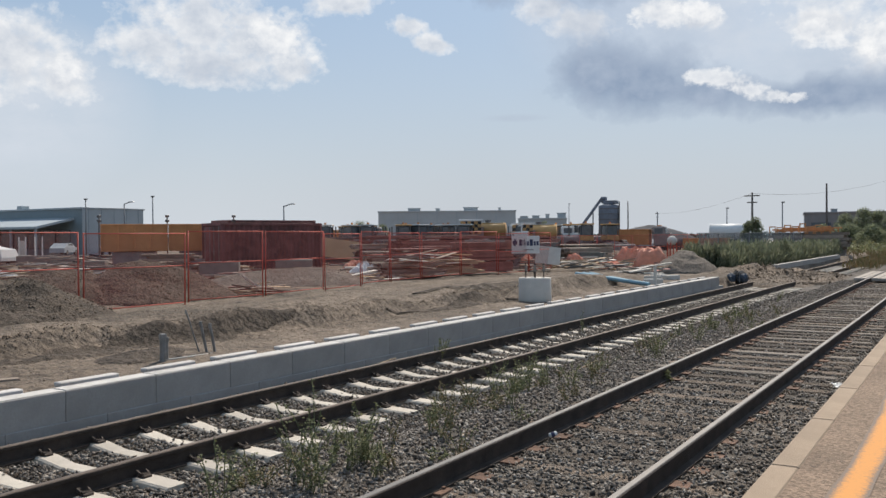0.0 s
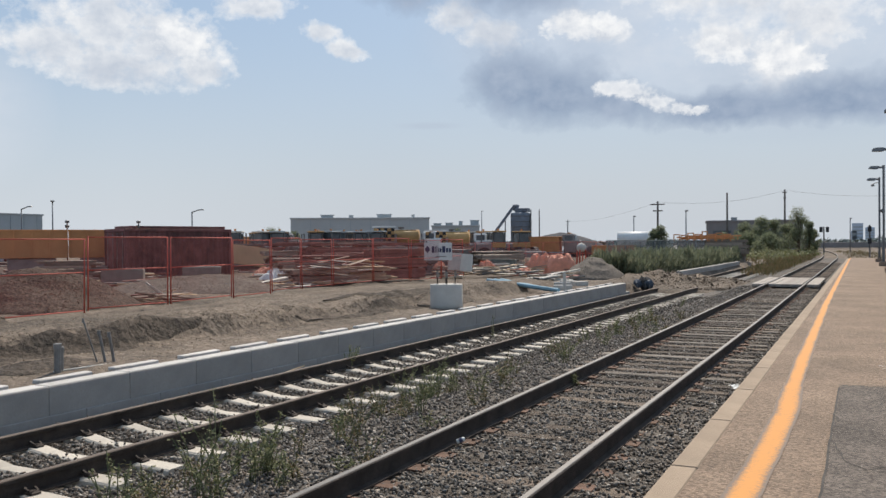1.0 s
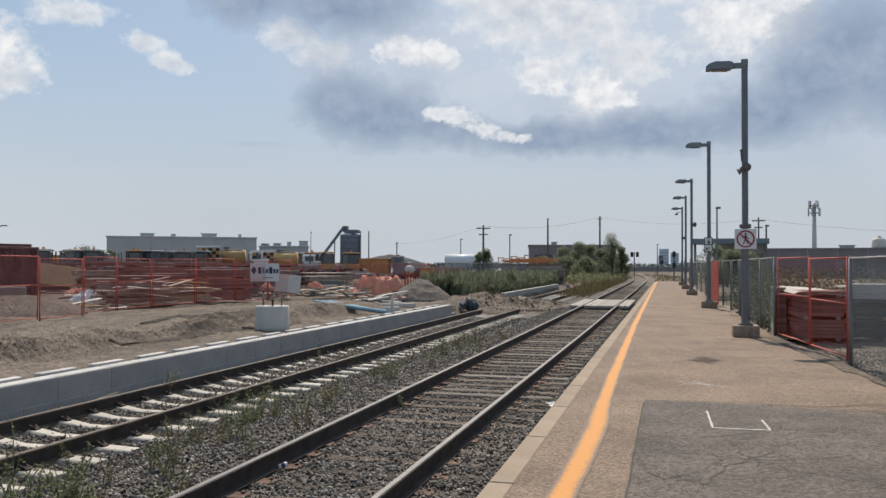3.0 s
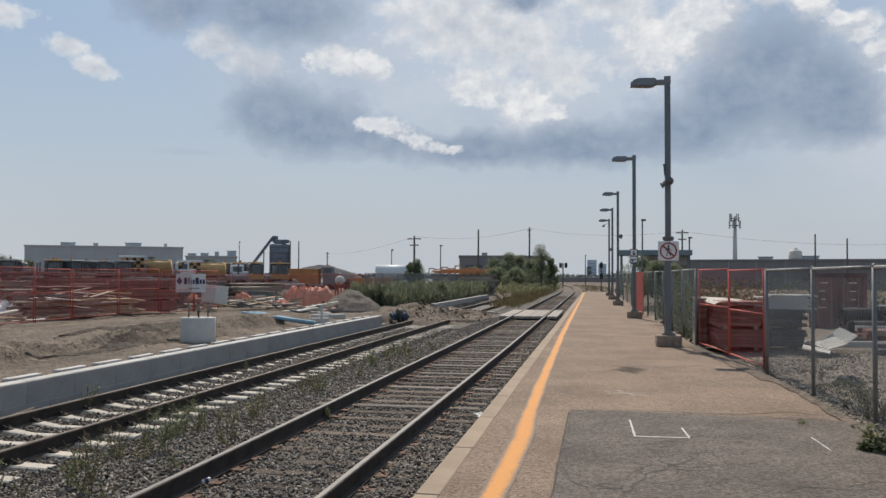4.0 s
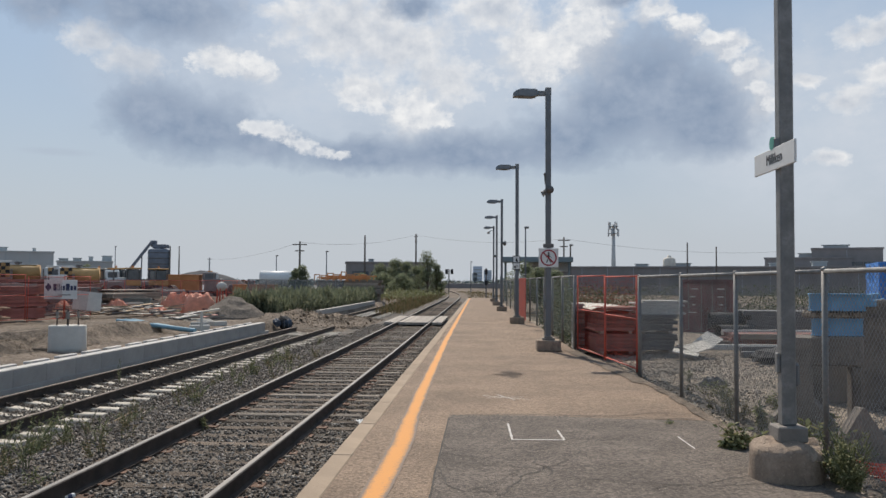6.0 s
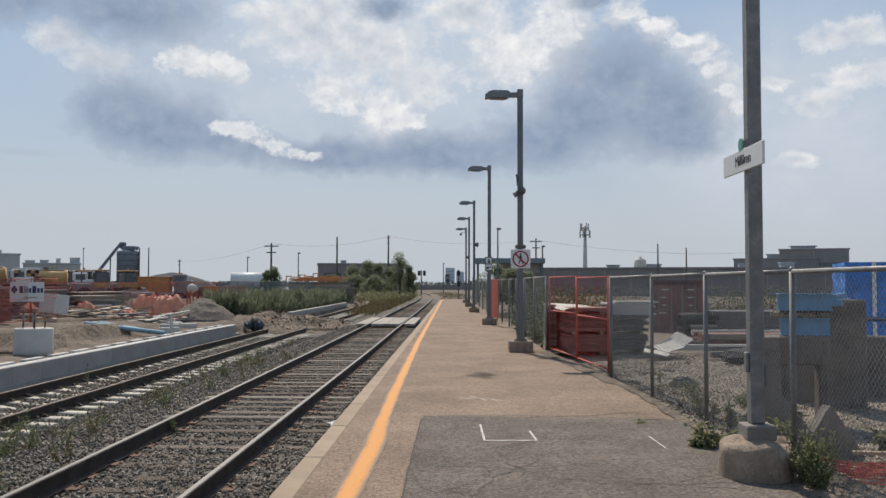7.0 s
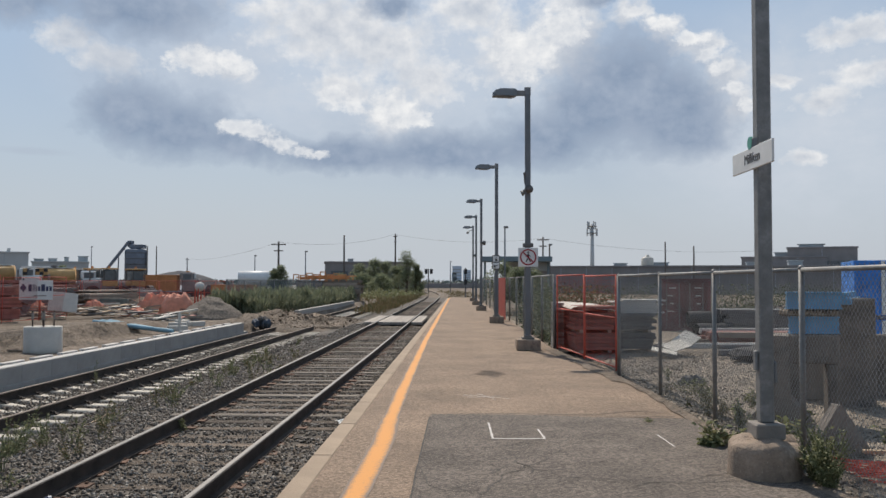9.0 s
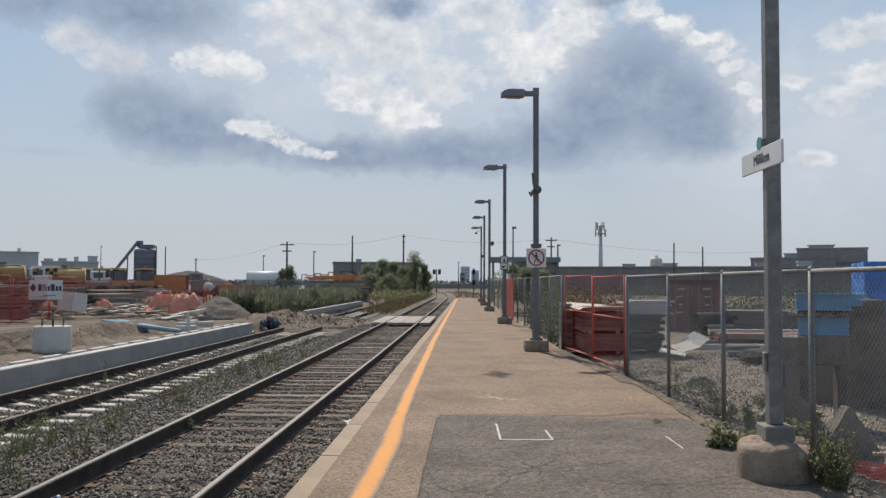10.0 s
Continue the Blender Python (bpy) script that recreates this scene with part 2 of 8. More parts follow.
def island_material(name, colours, rough=0.9, spec=0.3, two_sided=False, through=0.0):
    """Many joined small pieces, each with a colour of its own from a range."""
    if name in MATS:
        return MATS[name]
    m = bpy.data.materials.new(name)
    m.use_nodes = True
    nt = m.node_tree
    b = nt.nodes["Principled BSDF"]
    b.inputs["Roughness"].default_value, b.inputs["Specular IOR Level"].default_value = rough, spec
    g = nt.nodes.new("ShaderNodeNewGeometry")
    r = nt.nodes.new("ShaderNodeValToRGB")
    e = r.color_ramp.elements
    e[0].color, e[1].color = (*colours[0], 1), (*colours[-1], 1)
    for i, c0 in enumerate(colours[1:-1]):
        e.new((i + 1) / (len(colours) - 1)).color = (*c0, 1)
    nt.links.new(g.outputs["Random Per Island"], r.inputs[0])
    nt.links.new(r.outputs[0], b.inputs["Base Color"])
    if through:
        tr = nt.nodes.new("ShaderNodeBsdfTranslucent")
        nt.links.new(r.outputs[0], tr.inputs[0])
        mx = nt.nodes.new("ShaderNodeMixShader")
        mx.inputs[0].default_value = through
        nt.links.new(b.outputs[0], mx.inputs[1])
        nt.links.new(tr.outputs[0], mx.inputs[2])
        nt.links.new(mx.outputs[0], nt.nodes["Material Output"].inputs[0])
    MATS[name] = m
    return m


def screen_material(name, base, cover):
    """Woven mesh that lets part of the light through."""
    if name in MATS:
        return MATS[name]
    m = bpy.data.materials.new(name)
    m.use_nodes = True
    nt = m.node_tree
    b = nt.nodes["Principled BSDF"]
    b.inputs["Base Color"].default_value, b.inputs["Roughness"].default_value = (*base, 1), 0.8
    t = nt.nodes.new("ShaderNodeBsdfTransparent")
    n = nt.nodes.new("ShaderNodeTexNoise")
    n.inputs["Scale"].default_value = 1.6
    mr = nt.nodes.new("ShaderNodeMapRange")
    mr.inputs[1].default_value, mr.inputs[2].default_value, mr.inputs[3].default_value, mr.inputs[4].default_value = 0.3, 0.7, cover - 0.08, cover + 0.08
    nt.links.new(n.outputs["Fac"], mr.inputs[0])
    mx = nt.nodes.new("ShaderNodeMixShader")
    nt.links.new(mr.outputs[0], mx.inputs[0])
    nt.links.new(t.outputs[0], mx.inputs[1])
    nt.links.new(b.outputs[0], mx.inputs[2])
    nt.links.new(mx.outputs[0], nt.nodes["Material Output"].inputs[0])
    MATS[name] = m
    return m


M_DIRT = material("dirt", (0.168, 0.13, 0.097), 0.95, var=0.25, scale=0.5, grain=9, bump=0.6, stain=(0.1, 0.078, 0.058), stain_at=0.5, relief=0.16, speck=(0.23, 0.19, 0.15), cells=(14, 0.32))
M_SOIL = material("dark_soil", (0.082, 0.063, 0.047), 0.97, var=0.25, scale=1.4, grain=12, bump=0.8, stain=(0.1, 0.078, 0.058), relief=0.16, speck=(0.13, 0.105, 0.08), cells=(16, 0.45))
M_GRAVEL_HEAP = material("grey_gravel", (0.14, 0.117, 0.096), 0.95, var=0.18, scale=1.2, grain=18, bump=0.7, relief=0.06, speck=(0.2, 0.175, 0.15), cells=(22, 0.4))
M_BALLAST = material("ballast_bed", (0.11, 0.094, 0.078), 0.95, var=0.35, scale=1.2, grain=16, bump=0.8, stain=(0.17, 0.14, 0.11))
M_STONES = island_material("ballast_stones", [(0.05, 0.044, 0.04), (0.145, 0.126, 0.108), (0.09, 0.077, 0.065), (0.225, 0.2, 0.172), (0.145, 0.11, 0.084), (0.38, 0.345, 0.3), (0.105, 0.096, 0.088)])
M_YARD = material("yard_gravel", (0.205, 0.168, 0.128), 0.95, var=0.25, scale=0.8, grain=14, bump=0.7, stain=(0.13, 0.115, 0.095), cells=(26, 0.5))
M_YARD_STONES = island_material("yard_stones", [(0.14, 0.118, 0.095), (0.25, 0.222, 0.188), (0.19, 0.165, 0.135), (0.34, 0.31, 0.27)])
M_RAIL = material("rail_web", (0.062, 0.047, 0.038), 0.75, 0.3, var=0.3, scale=4, grain=50, bump=0.2, stain=(0.09, 0.055, 0.035))
M_RAILHEAD = material("rail_head", (0.135, 0.125, 0.115), 0.5, 0.5, var=0.1, scale=3, grain=60, bump=0.05)
M_RAILRUST = material("rail_head_dull", (0.115, 0.088, 0.07), 0.65, 0.4, var=0.2, scale=3, grain=50, bump=0.1)
M_TIE_C = material("concrete_tie", (0.5, 0.45, 0.38), 0.9, var=0.1, scale=4, grain=50, bump=0.2, rand=0.12, stain=(0.45, 0.4, 0.33))
M_TIE_W = material("timber_tie", (0.14, 0.107, 0.08), 0.92, var=0.35, scale=3, grain=30, bump=0.4, rand=0.6, stretch=(1, 7, 7), stain=(0.2, 0.165, 0.13))
M_PLATE = material("rusty_plate", (0.14, 0.084, 0.06), 0.85, 0.3, var=0.3, scale=8, grain=60, bump=0.2, rand=0.2)
M_TIE_PALE = material("pale_timber_tie", (0.25, 0.21, 0.17), 0.92, var=0.25, scale=3, grain=30, bump=0.4, rand=0.25, stretch=(1, 7, 7))
M_CROSS = material("crossing_timber", (0.37, 0.325, 0.28), 0.9, var=0.14, scale=2, grain=22, bump=0.3, rand=0.14, stretch=(7, 1, 7))
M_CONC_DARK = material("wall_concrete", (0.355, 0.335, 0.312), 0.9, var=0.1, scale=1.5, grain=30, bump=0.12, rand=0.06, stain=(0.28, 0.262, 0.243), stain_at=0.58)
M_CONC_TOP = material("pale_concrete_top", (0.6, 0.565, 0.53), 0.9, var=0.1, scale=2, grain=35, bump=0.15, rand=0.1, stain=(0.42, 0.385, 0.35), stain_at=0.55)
# paler copy of the wall concrete, with the sun on block tops in it
M_CONC_SUNLIT = material("sunlit_top_concrete", (0.52, 0.495, 0.46), 0.9, var=0.12, scale=2, grain=35, bump=0.15, rand=0.08, stain=(0.36, 0.335, 0.31), stain_at=0.55)
M_PLANK_GREY = material("grey_plank", (0.25, 0.235, 0.215), 0.92, var=0.2, scale=2, grain=24, bump=0.3, rand=0.5, stretch=(1, 6, 6))
M_FORM = material("red_brown_formwork", (0.2, 0.098, 0.078), 0.85, var=0.2, scale=2, grain=16, bump=0.2, rand=0.4)
M_CAR_DARK = material("dark_car_paint", (0.075, 0.075, 0.078), 0.35, var=0.1, scale=2, bump=0, rand=0.5)
M_CONC = material("pale_concrete", (0.55, 0.52, 0.47), 0.9, var=0.08, scale=2, grain=35, bump=0.15, rand=0.05)
M_CONC_GREY = material("weathered_concrete", (0.235, 0.212, 0.188), 0.92, var=0.14, scale=2.4, grain=30, bump=0.2, stain=(0.2, 0.182, 0.16))
M_UNIT = material("dark_mottled_concrete", (0.2, 0.172, 0.146), 0.93, var=0.22, scale=3, grain=26, bump=0.35, rand=0.15, stain=(0.11, 0.1, 0.09), stain_at=0.52, speck=(0.26, 0.24, 0.215))
M_CONC_WARM = material("lamp_base_concrete", (0.32, 0.245, 0.185), 0.95, var=0.25, scale=4, grain=26, bump=0.6, stain=(0.19, 0.14, 0.11), stain_at=0.54, speck=(0.4, 0.33, 0.26))
M_ASPHALT = material("platform_asphalt", (0.228, 0.163, 0.114), 0.93, var=0.17, scale=0.7, grain=45, bump=0.3, stain=(0.19, 0.136, 0.097), stain_at=0.54, speck=(0.34, 0.27, 0.21), cells=(48, 0.42))
M_PATCH = material("asphalt_patch", (0.124, 0.101, 0.083), 0.93, var=0.22, scale=1.1, grain=42, bump=0.3, stain=(0.183, 0.152, 0.125), stain_at=0.58, speck=(0.36, 0.31, 0.26), cells=(48, 0.5))
M_COPING = material("edge_coping", (0.32, 0.243, 0.172), 0.9, var=0.1, scale=2, grain=50, bump=0.18, rand=0.07, stain=(0.27, 0.2, 0.145))
M_CRACK = material("crack", (0.075, 0.068, 0.06), 0.95, var=0.2)
M_CHALK = material("white_mark", (0.55, 0.52, 0.48), 0.9, var=0.15, scale=14, grain=50, bump=0.1, stain=(0.2, 0.172, 0.15), stain_at=0.6)
M_GALV = material("galvanised_steel", (0.225, 0.222, 0.215), 0.55, 0.3, var=0.2, scale=6, grain=40, bump=0.05, stain=(0.17, 0.17, 0.17), stain_at=0.52)
M_POLE = material("lamp_pole_grey", (0.16, 0.17, 0.18), 0.5, 0.3, var=0.1, scale=2.5, grain=40, bump=0.05)
M_LAMP = material("lamp_head_grey", (0.2, 0.205, 0.21), 0.5, 0.3, var=0.08, scale=5, grain=40, bump=0.03)
M_WIRE = material("fence_wire", (0.21, 0.203, 0.193), 0.55, 0.3, var=0.15, scale=2, grain=20, bump=0)
M_ORANGE = material("orange_paint", (0.47, 0.085, 0.055), 0.6, var=0.14, scale=3, grain=30, bump=0.08, rand=0.12, stain=(0.36, 0.07, 0.035), stain_at=0.62)
M_ORANGE_TARP = material("orange_sheet", (0.68, 0.27, 0.17), 0.6, var=0.12, scale=3, grain=16, bump=0.3)
M_RED_C = material("red_container_paint", (0.19, 0.078, 0.074), 0.65, var=0.25, scale=1.6, grain=14, bump=0.1, rand=0.3, stain=(0.1, 0.046, 0.043), stain_at=0.5)
M_DARK_C = material("dark_container_paint", (0.24, 0.215, 0.205), 0.6, var=0.2, scale=1.2, grain=14, bump=0.1)
M_YELLOW = material("yellow_machine_paint", (0.48, 0.29, 0.115), 0.5, var=0.12, scale=2, grain=20, bump=0.05, rand=0.15, stain=(0.4, 0.2, 0.05))
M_AMBER = material("amber_bin_paint", (0.55, 0.25, 0.1), 0.6, var=0.12, scale=1.5, grain=20, bump=0.08, rand=0.1, stain=(0.4, 0.16, 0.06))
M_BLACK = material("black_rubber", (0.035, 0.035, 0.037), 0.8, var=0.2, scale=6, grain=30, bump=0.1)
M_DARKSTEEL = material("dark_steel", (0.15, 0.145, 0.14), 0.55, 0.4, var=0.2, scale=3, grain=30, bump=0.1)
M_WHITE = material("white_paint", (0.7, 0.7, 0.68), 0.55, var=0.05, scale=3, grain=30, bump=0.03)
M_SIGNTXT = material("sign_black", (0.03, 0.03, 0.033), 0.6, var=0.1, bump=0)
M_SIGNRED = material("sign_red", (0.3, 0.025, 0.035), 0.5, var=0.06, bump=0)
M_GREEN_DISC = material("green_badge", (0.08, 0.32, 0.25), 0.5, var=0.06, bump=0)
M_BLUE_BAR = material("sign_blue", (0.04, 0.047, 0.105), 0.5, var=0.06, bump=0)
M_GLASS_DARK = material("dark_window_glass", (0.085, 0.1, 0.11), 0.15, 0.0, var=0.2, scale=2, bump=0, spec=0.6)
M_BLD_GREY = material("grey_cladding", (0.36, 0.4, 0.42), 0.7, var=0.06, scale=0.4, grain=5, bump=0.05, stain=(0.3, 0.34, 0.36))
M_BLD_BLUE = material("bluegrey_cladding", (0.2, 0.25, 0.27), 0.7, var=0.06, scale=0.4, grain=5, bump=0.05)
M_BLD_PALE = material("pale_cladding", (0.48, 0.48, 0.47), 0.75, var=0.05, scale=0.3, grain=4, bump=0.05, stain=(0.4, 0.4, 0.4))
M_BLD_DARK = material("brown_brick_far", (0.24, 0.225, 0.22), 0.85, var=0.1, scale=0.5, grain=6, bump=0.05)
M_SILO = material("dark_silo_steel", (0.17, 0.19, 0.225), 0.6, 0.2, var=0.12, scale=0.8, grain=8, bump=0.05)
M_CRATE = material("crate_paint", (0.17, 0.18, 0.16), 0.7, var=0.2, scale=3, grain=20, bump=0.1, stain=(0.12, 0.12, 0.105))
M_PANEL_DARK = material("dark_panel_steel", (0.06, 0.064, 0.068), 0.6, 0.2, var=0.25, scale=3, grain=24, bump=0.15, rand=0.4)
M_HILL = material("dark_stockpile", (0.085, 0.085, 0.09), 0.95, var=0.2, scale=0.3, grain=3, bump=0.2)
M_WOOD = material("sawn_timber", (0.5, 0.37, 0.24), 0.85, var=0.16, scale=2, grain=22, bump=0.2, rand=0.3, stretch=(1, 6, 6), stain=(0.36, 0.28, 0.2))
M_WOOD_OLD = material("old_timber", (0.3, 0.24, 0.19), 0.9, var=0.22, scale=2, grain=22, bump=0.3, rand=0.4, stretch=(1, 6, 6))
M_WOOD_RED = material("red_formwork", (0.26, 0.125, 0.103), 0.85, var=0.2, scale=2, grain=16, bump=0.2, rand=0.35)
M_PLY = material("plywood", (0.55, 0.36, 0.2), 0.8, var=0.1, scale=2, grain=16, bump=0.08, stain=(0.42, 0.28, 0.17))
M_PALE_PLY = material("pale_sheet", (0.6, 0.56, 0.49), 0.8, var=0.08, scale=2.5, grain=20, bump=0.1, stain=(0.5, 0.46, 0.4))
M_BLUE_TARP = material("blue_tarp", (0.03, 0.2, 0.62), 0.4, var=0.2, scale=4, grain=14, bump=0.6, spec=0.6, stain=(0.2, 0.42, 0.75), stain_at=0.64)
M_BLUE_BEAM = material("blue_beam_paint", (0.12, 0.29, 0.46), 0.6, var=0.12, scale=3, grain=30, bump=0.1, stain=(0.09, 0.2, 0.32))
M_BLUE_DARK = material("dark_blue_tarp", (0.05, 0.07, 0.1), 0.6, var=0.2, scale=6, grain=20, bump=0.3)
M_BLUE_PIPE = material("pale_blue_pipe", (0.2, 0.35, 0.43), 0.6, var=0.1, scale=3, grain=30, bump=0.05)
M_LEAF = island_material("tree_leaves", [(0.125, 0.15, 0.09), (0.165, 0.195, 0.115), (0.21, 0.235, 0.14), (0.26, 0.275, 0.17)], 0.7, through=0.55)
M_WEED = island_material("weed_leaves", [(0.11, 0.125, 0.055), (0.17, 0.185, 0.085), (0.22, 0.225, 0.11), (0.28, 0.26, 0.15)], 0.7, through=0.35)
M_DRY = island_material("dry_weeds", [(0.18, 0.13, 0.07), (0.26, 0.19, 0.1), (0.14, 0.12, 0.06), (0.12, 0.14, 0.05)], 0.8, through=0.2)
M_SCRUB = island_material("scrub_leaves", [(0.05, 0.062, 0.038), (0.075, 0.09, 0.052), (0.1, 0.115, 0.068), (0.13, 0.14, 0.085)], 0.8, through=0.3)
M_STEM = material("weed_stem", (0.12, 0.13, 0.06), 0.8, var=0.2, bump=0)
M_BARK = material("bark", (0.12, 0.09, 0.065), 0.95, var=0.25, scale=3, grain=14, bump=0.4)
M_UTIL = material("utility_pole_wood", (0.14, 0.12, 0.105), 0.9, var=0.15, scale=2, grain=10, bump=0.1)
M_GREEN_SCREEN = screen_material("green_fence_screen", (0.042, 0.056, 0.047), 0.4)
M_ORANGE_MESH = screen_material("orange_fence_mesh", (0.48, 0.11, 0.08), 0.25)
M_FAR_GREEN = material("far_woods", (0.17, 0.2, 0.18), 0.95, var=0.2, scale=0.1, grain=1.0, bump=0)
M_HAZE_BLD = material("far_tower", (0.5, 0.58, 0.68), 0.9, var=0.06, scale=0.05, grain=0.5, bump=0)


def yellow_line_material():
    """Worn line paint that lets the asphalt through at its ragged edges."""
    m = bpy.data.materials.new("worn_yellow_line")
    m.use_nodes = True
    nt = m.node_tree
    b = nt.nodes["Principled BSDF"]
    b.inputs["Roughness"].default_value = 0.8
    co = nt.nodes.new("ShaderNodeTexCoord")
    n1 = nt.nodes.new("ShaderNodeTexNoise")
    n1.inputs["Scale"].default_value, n1.inputs["Detail"].default_value, n1.inputs["Roughness"].default_value = 26, 8, 0.8
    n2 = nt.nodes.new("ShaderNodeTexNoise")
    n2.inputs["Scale"].default_value, n2.inputs["Detail"].default_value = 1.2, 4
    for n in (n1, n2):
        nt.links.new(co.outputs["Object"], n.inputs["Vector"])
    uv = nt.nodes.new("ShaderNodeUVMap")
    sp = nt.nodes.new("ShaderNodeSeparateXYZ")
    nt.links.new(uv.outputs[0], sp.inputs[0])

    def mth(op, a, c=None, d=None, cl=False):
        q = nt.nodes.new("ShaderNodeMath")
        q.operation, q.use_clamp = op, cl
        for i, v in enumerate((a, c, d)):
            if v is None:
                continue
            if isinstance(v, (int, float)):
                q.inputs[i].default_value = v
            else:
                nt.links.new(v, q.inputs[i])
        return q.outputs[0]
    edge = mth("MULTIPLY", mth("ABSOLUTE", mth("SUBTRACT", sp.outputs[0], 0.5)), 2.0)
    cover = mth("SUBTRACT", mth("ADD", mth("MULTIPLY", n1.outputs["Fac"], 1.9), mth("MULTIPLY", n2.outputs["Fac"], 0.5)), mth("MULTIPLY", mth("POWER", edge, 2.4), 1.05))
    worn = mth("MULTIPLY", mth("SUBTRACT", cover, 0.5), 1.7, cl=True)
    mx = nt.nodes.new("ShaderNodeMix")
    mx.data_type = "RGBA"
    mx.inputs[6].default_value, mx.inputs[7].default_value = (0.168, 0.122, 0.089, 1), (0.6, 0.255, 0.05, 1)
    nt.links.new(worn, mx.inputs[0])
    nt.links.new(mx.outputs[2], b.inputs["Base Color"])
    return m


M_LINE = yellow_line_material()

# ---- building blocks ----
class Geo:
    """Vertices and faces of one mesh."""

    def __init__(self):
        self.v, self.f = [], []

    def add(self, verts, faces, m=None):
        o = len(self.v)
        self.v += [tuple(m @ Vector(p)) for p in verts] if m else [tuple(p) for p in verts]
        self.f += [tuple(i + o for i in q) for q in faces]
        return self

    def box(self, c, s, ch=0.0, m=None, rz=0.0):
        """A box round c with sides s and chamfered edges."""
        hx, hy, hz = (k / 2 for k in s)
        t = Matrix.Translation(c) @ Matrix.Rotation(radians(rz), 4, "Z")
        t = m @ t if m else t
        if ch <= 0:
            v = [(x * hx, y * hy, z * hz) for x in (-1, 1) for y in (-1, 1) for z in (-1, 1)]
            return self.add(v, [(0, 1, 3, 2), (4, 6, 7, 5), (0, 4, 5, 1), (2, 3, 7, 6), (0, 2, 6, 4), (1, 5, 7, 3)], t)
        ch = min(ch, hx * 0.9, hy * 0.9, hz * 0.9)
        v, ix = [], {}
        for x in (-1, 1):
            for y in (-1, 1):
                for z in (-1, 1):
                    for a in range(3):
                        ix[x, y, z, a] = len(v)
                        v.append((x * (hx - (a != 0) * ch), y * (hy - (a != 1) * ch), z * (hz - (a != 2) * ch)))
        f = []
        for a in range(3):
            b, d = (a + 1) % 3, (a + 2) % 3
            for s0 in (-1, 1):
                def key(p, q):
                    k = [0, 0, 0]
                    k[a], k[b], k[d] = s0, p, q
                    return ix[k[0], k[1], k[2], a]
                q = [key(-1, -1), key(1, -1), key(1, 1), key(-1, 1)]
                f.append(q if s0 > 0 else q[::-1])
            for p in (-1, 1):
                for q in (-1, 1):
                    def ek(e, which):
                        k = [0, 0, 0]
                        k[a], k[b], k[d] = e, p, q
                        return ix[k[0], k[1], k[2], which]
                    r = [ek(-1, b), ek(1, b), ek(1, d), ek(-1, d)]
                    f.append(r if p * q < 0 else r[::-1])
        for x in (-1, 1):
            for y in (-1, 1):
                for z in (-1, 1):
                    r = [ix[x, y, z, 0], ix[x, y, z, 1], ix[x, y, z, 2]]
                    f.append(r if x * y * z > 0 else r[::-1])
        return self.add(v, f, t)

    def cyl(self, p0, p1, r0, r1=None, n=12, caps=True):
        r1 = r0 if r1 is None else r1
        p0, p1 = Vector(p0), Vector(p1)
        q = (p1 - p0).to_track_quat("Z", "Y")
        v = []
        for p, r in ((p0, r0), (p1, r1)):
            v += [tuple(p + q @ Vector((r * math.cos(2 * math.pi * i / n), r * math.sin(2 * math.pi * i / n), 0))) for i in range(n)]
        f = [(i, (i + 1) % n, n + (i + 1) % n, n + i) for i in range(n)]
        if caps:
            f += [tuple(range(n))[::-1], tuple(range(n, 2 * n))]
        return self.add(v, f)

    def lathe(self, rings, n=20, at=(0, 0, 0)):
        """Rings of (radius, height) round the vertical through at."""
        v = [(at[0] + r * math.cos(2 * math.pi * i / n), at[1] + r * math.sin(2 * math.pi * i / n), at[2] + z) for r, z in rings for i in range(n)]
        f = [(k * n + i, k * n + (i + 1) % n, (k + 1) * n + (i + 1) % n, (k + 1) * n + i) for k in range(len(rings) - 1) for i in range(n)]
        f += [tuple(range(n))[::-1], tuple(range((len(rings) - 1) * n, len(rings) * n))]
        return self.add(v, f)

    def sweep(self, profile, path, closed=True):
        """A cross-section of (sideways, up) drawn along a path of points."""
        n, v = len(profile), []
        pts = [Vector(p) for p in path]
        for i, p in enumerate(pts):
            d = (pts[min(i + 1, len(pts) - 1)] - pts[max(i - 1, 0)]).normalized()
            side = Vector((d.y, -d.x, 0)).normalized()
            up = side.cross(d)
            v += [tuple(p + side * a + up * b) for a, b in profile]
        f = []
        for i in range(len(pts) - 1):
            for k in range(n if closed else n - 1):
                a, b = i * n + k, i * n + (k + 1) % n
                f.append((a, a + n, b + n, b))
        if closed:
            f += [tuple(range(n)), tuple(range((len(pts) - 1) * n, len(pts) * n))[::-1]]
        return self.add(v, f)

    def sheet(self, xs, ys, height):
        nx = len(xs)
        v = [(x, y, height(x, y)) for y in ys for x in xs]
        f = [(j * nx + i, j * nx + i + 1, (j + 1) * nx + i + 1, (j + 1) * nx + i) for j in range(len(ys) - 1) for i in range(nx - 1)]
        return self.add(v, f)

    def mesh(self, name, mat, smooth=False):
        me = bpy.data.meshes.new(name)
        me.from_pydata(self.v, [], self.f)
        me.update()
        if mat:
            me.materials.append(mat)
        if smooth:
            me.polygons.foreach_set("use_smooth", [True] * len(me.polygons))
        return me


def part(name, geo, mat, parent=None, label="", smooth=False, m=None):
    """One mesh object, under a thing or a part."""
    ob = new(name, geo if isinstance(geo, bpy.types.Mesh) else geo.mesh(name, mat, smooth))
    if parent:
        ob.parent = parent
    if m:
        ob.matrix_basis = m
    if label:
        ob["label"] = label
    return ob


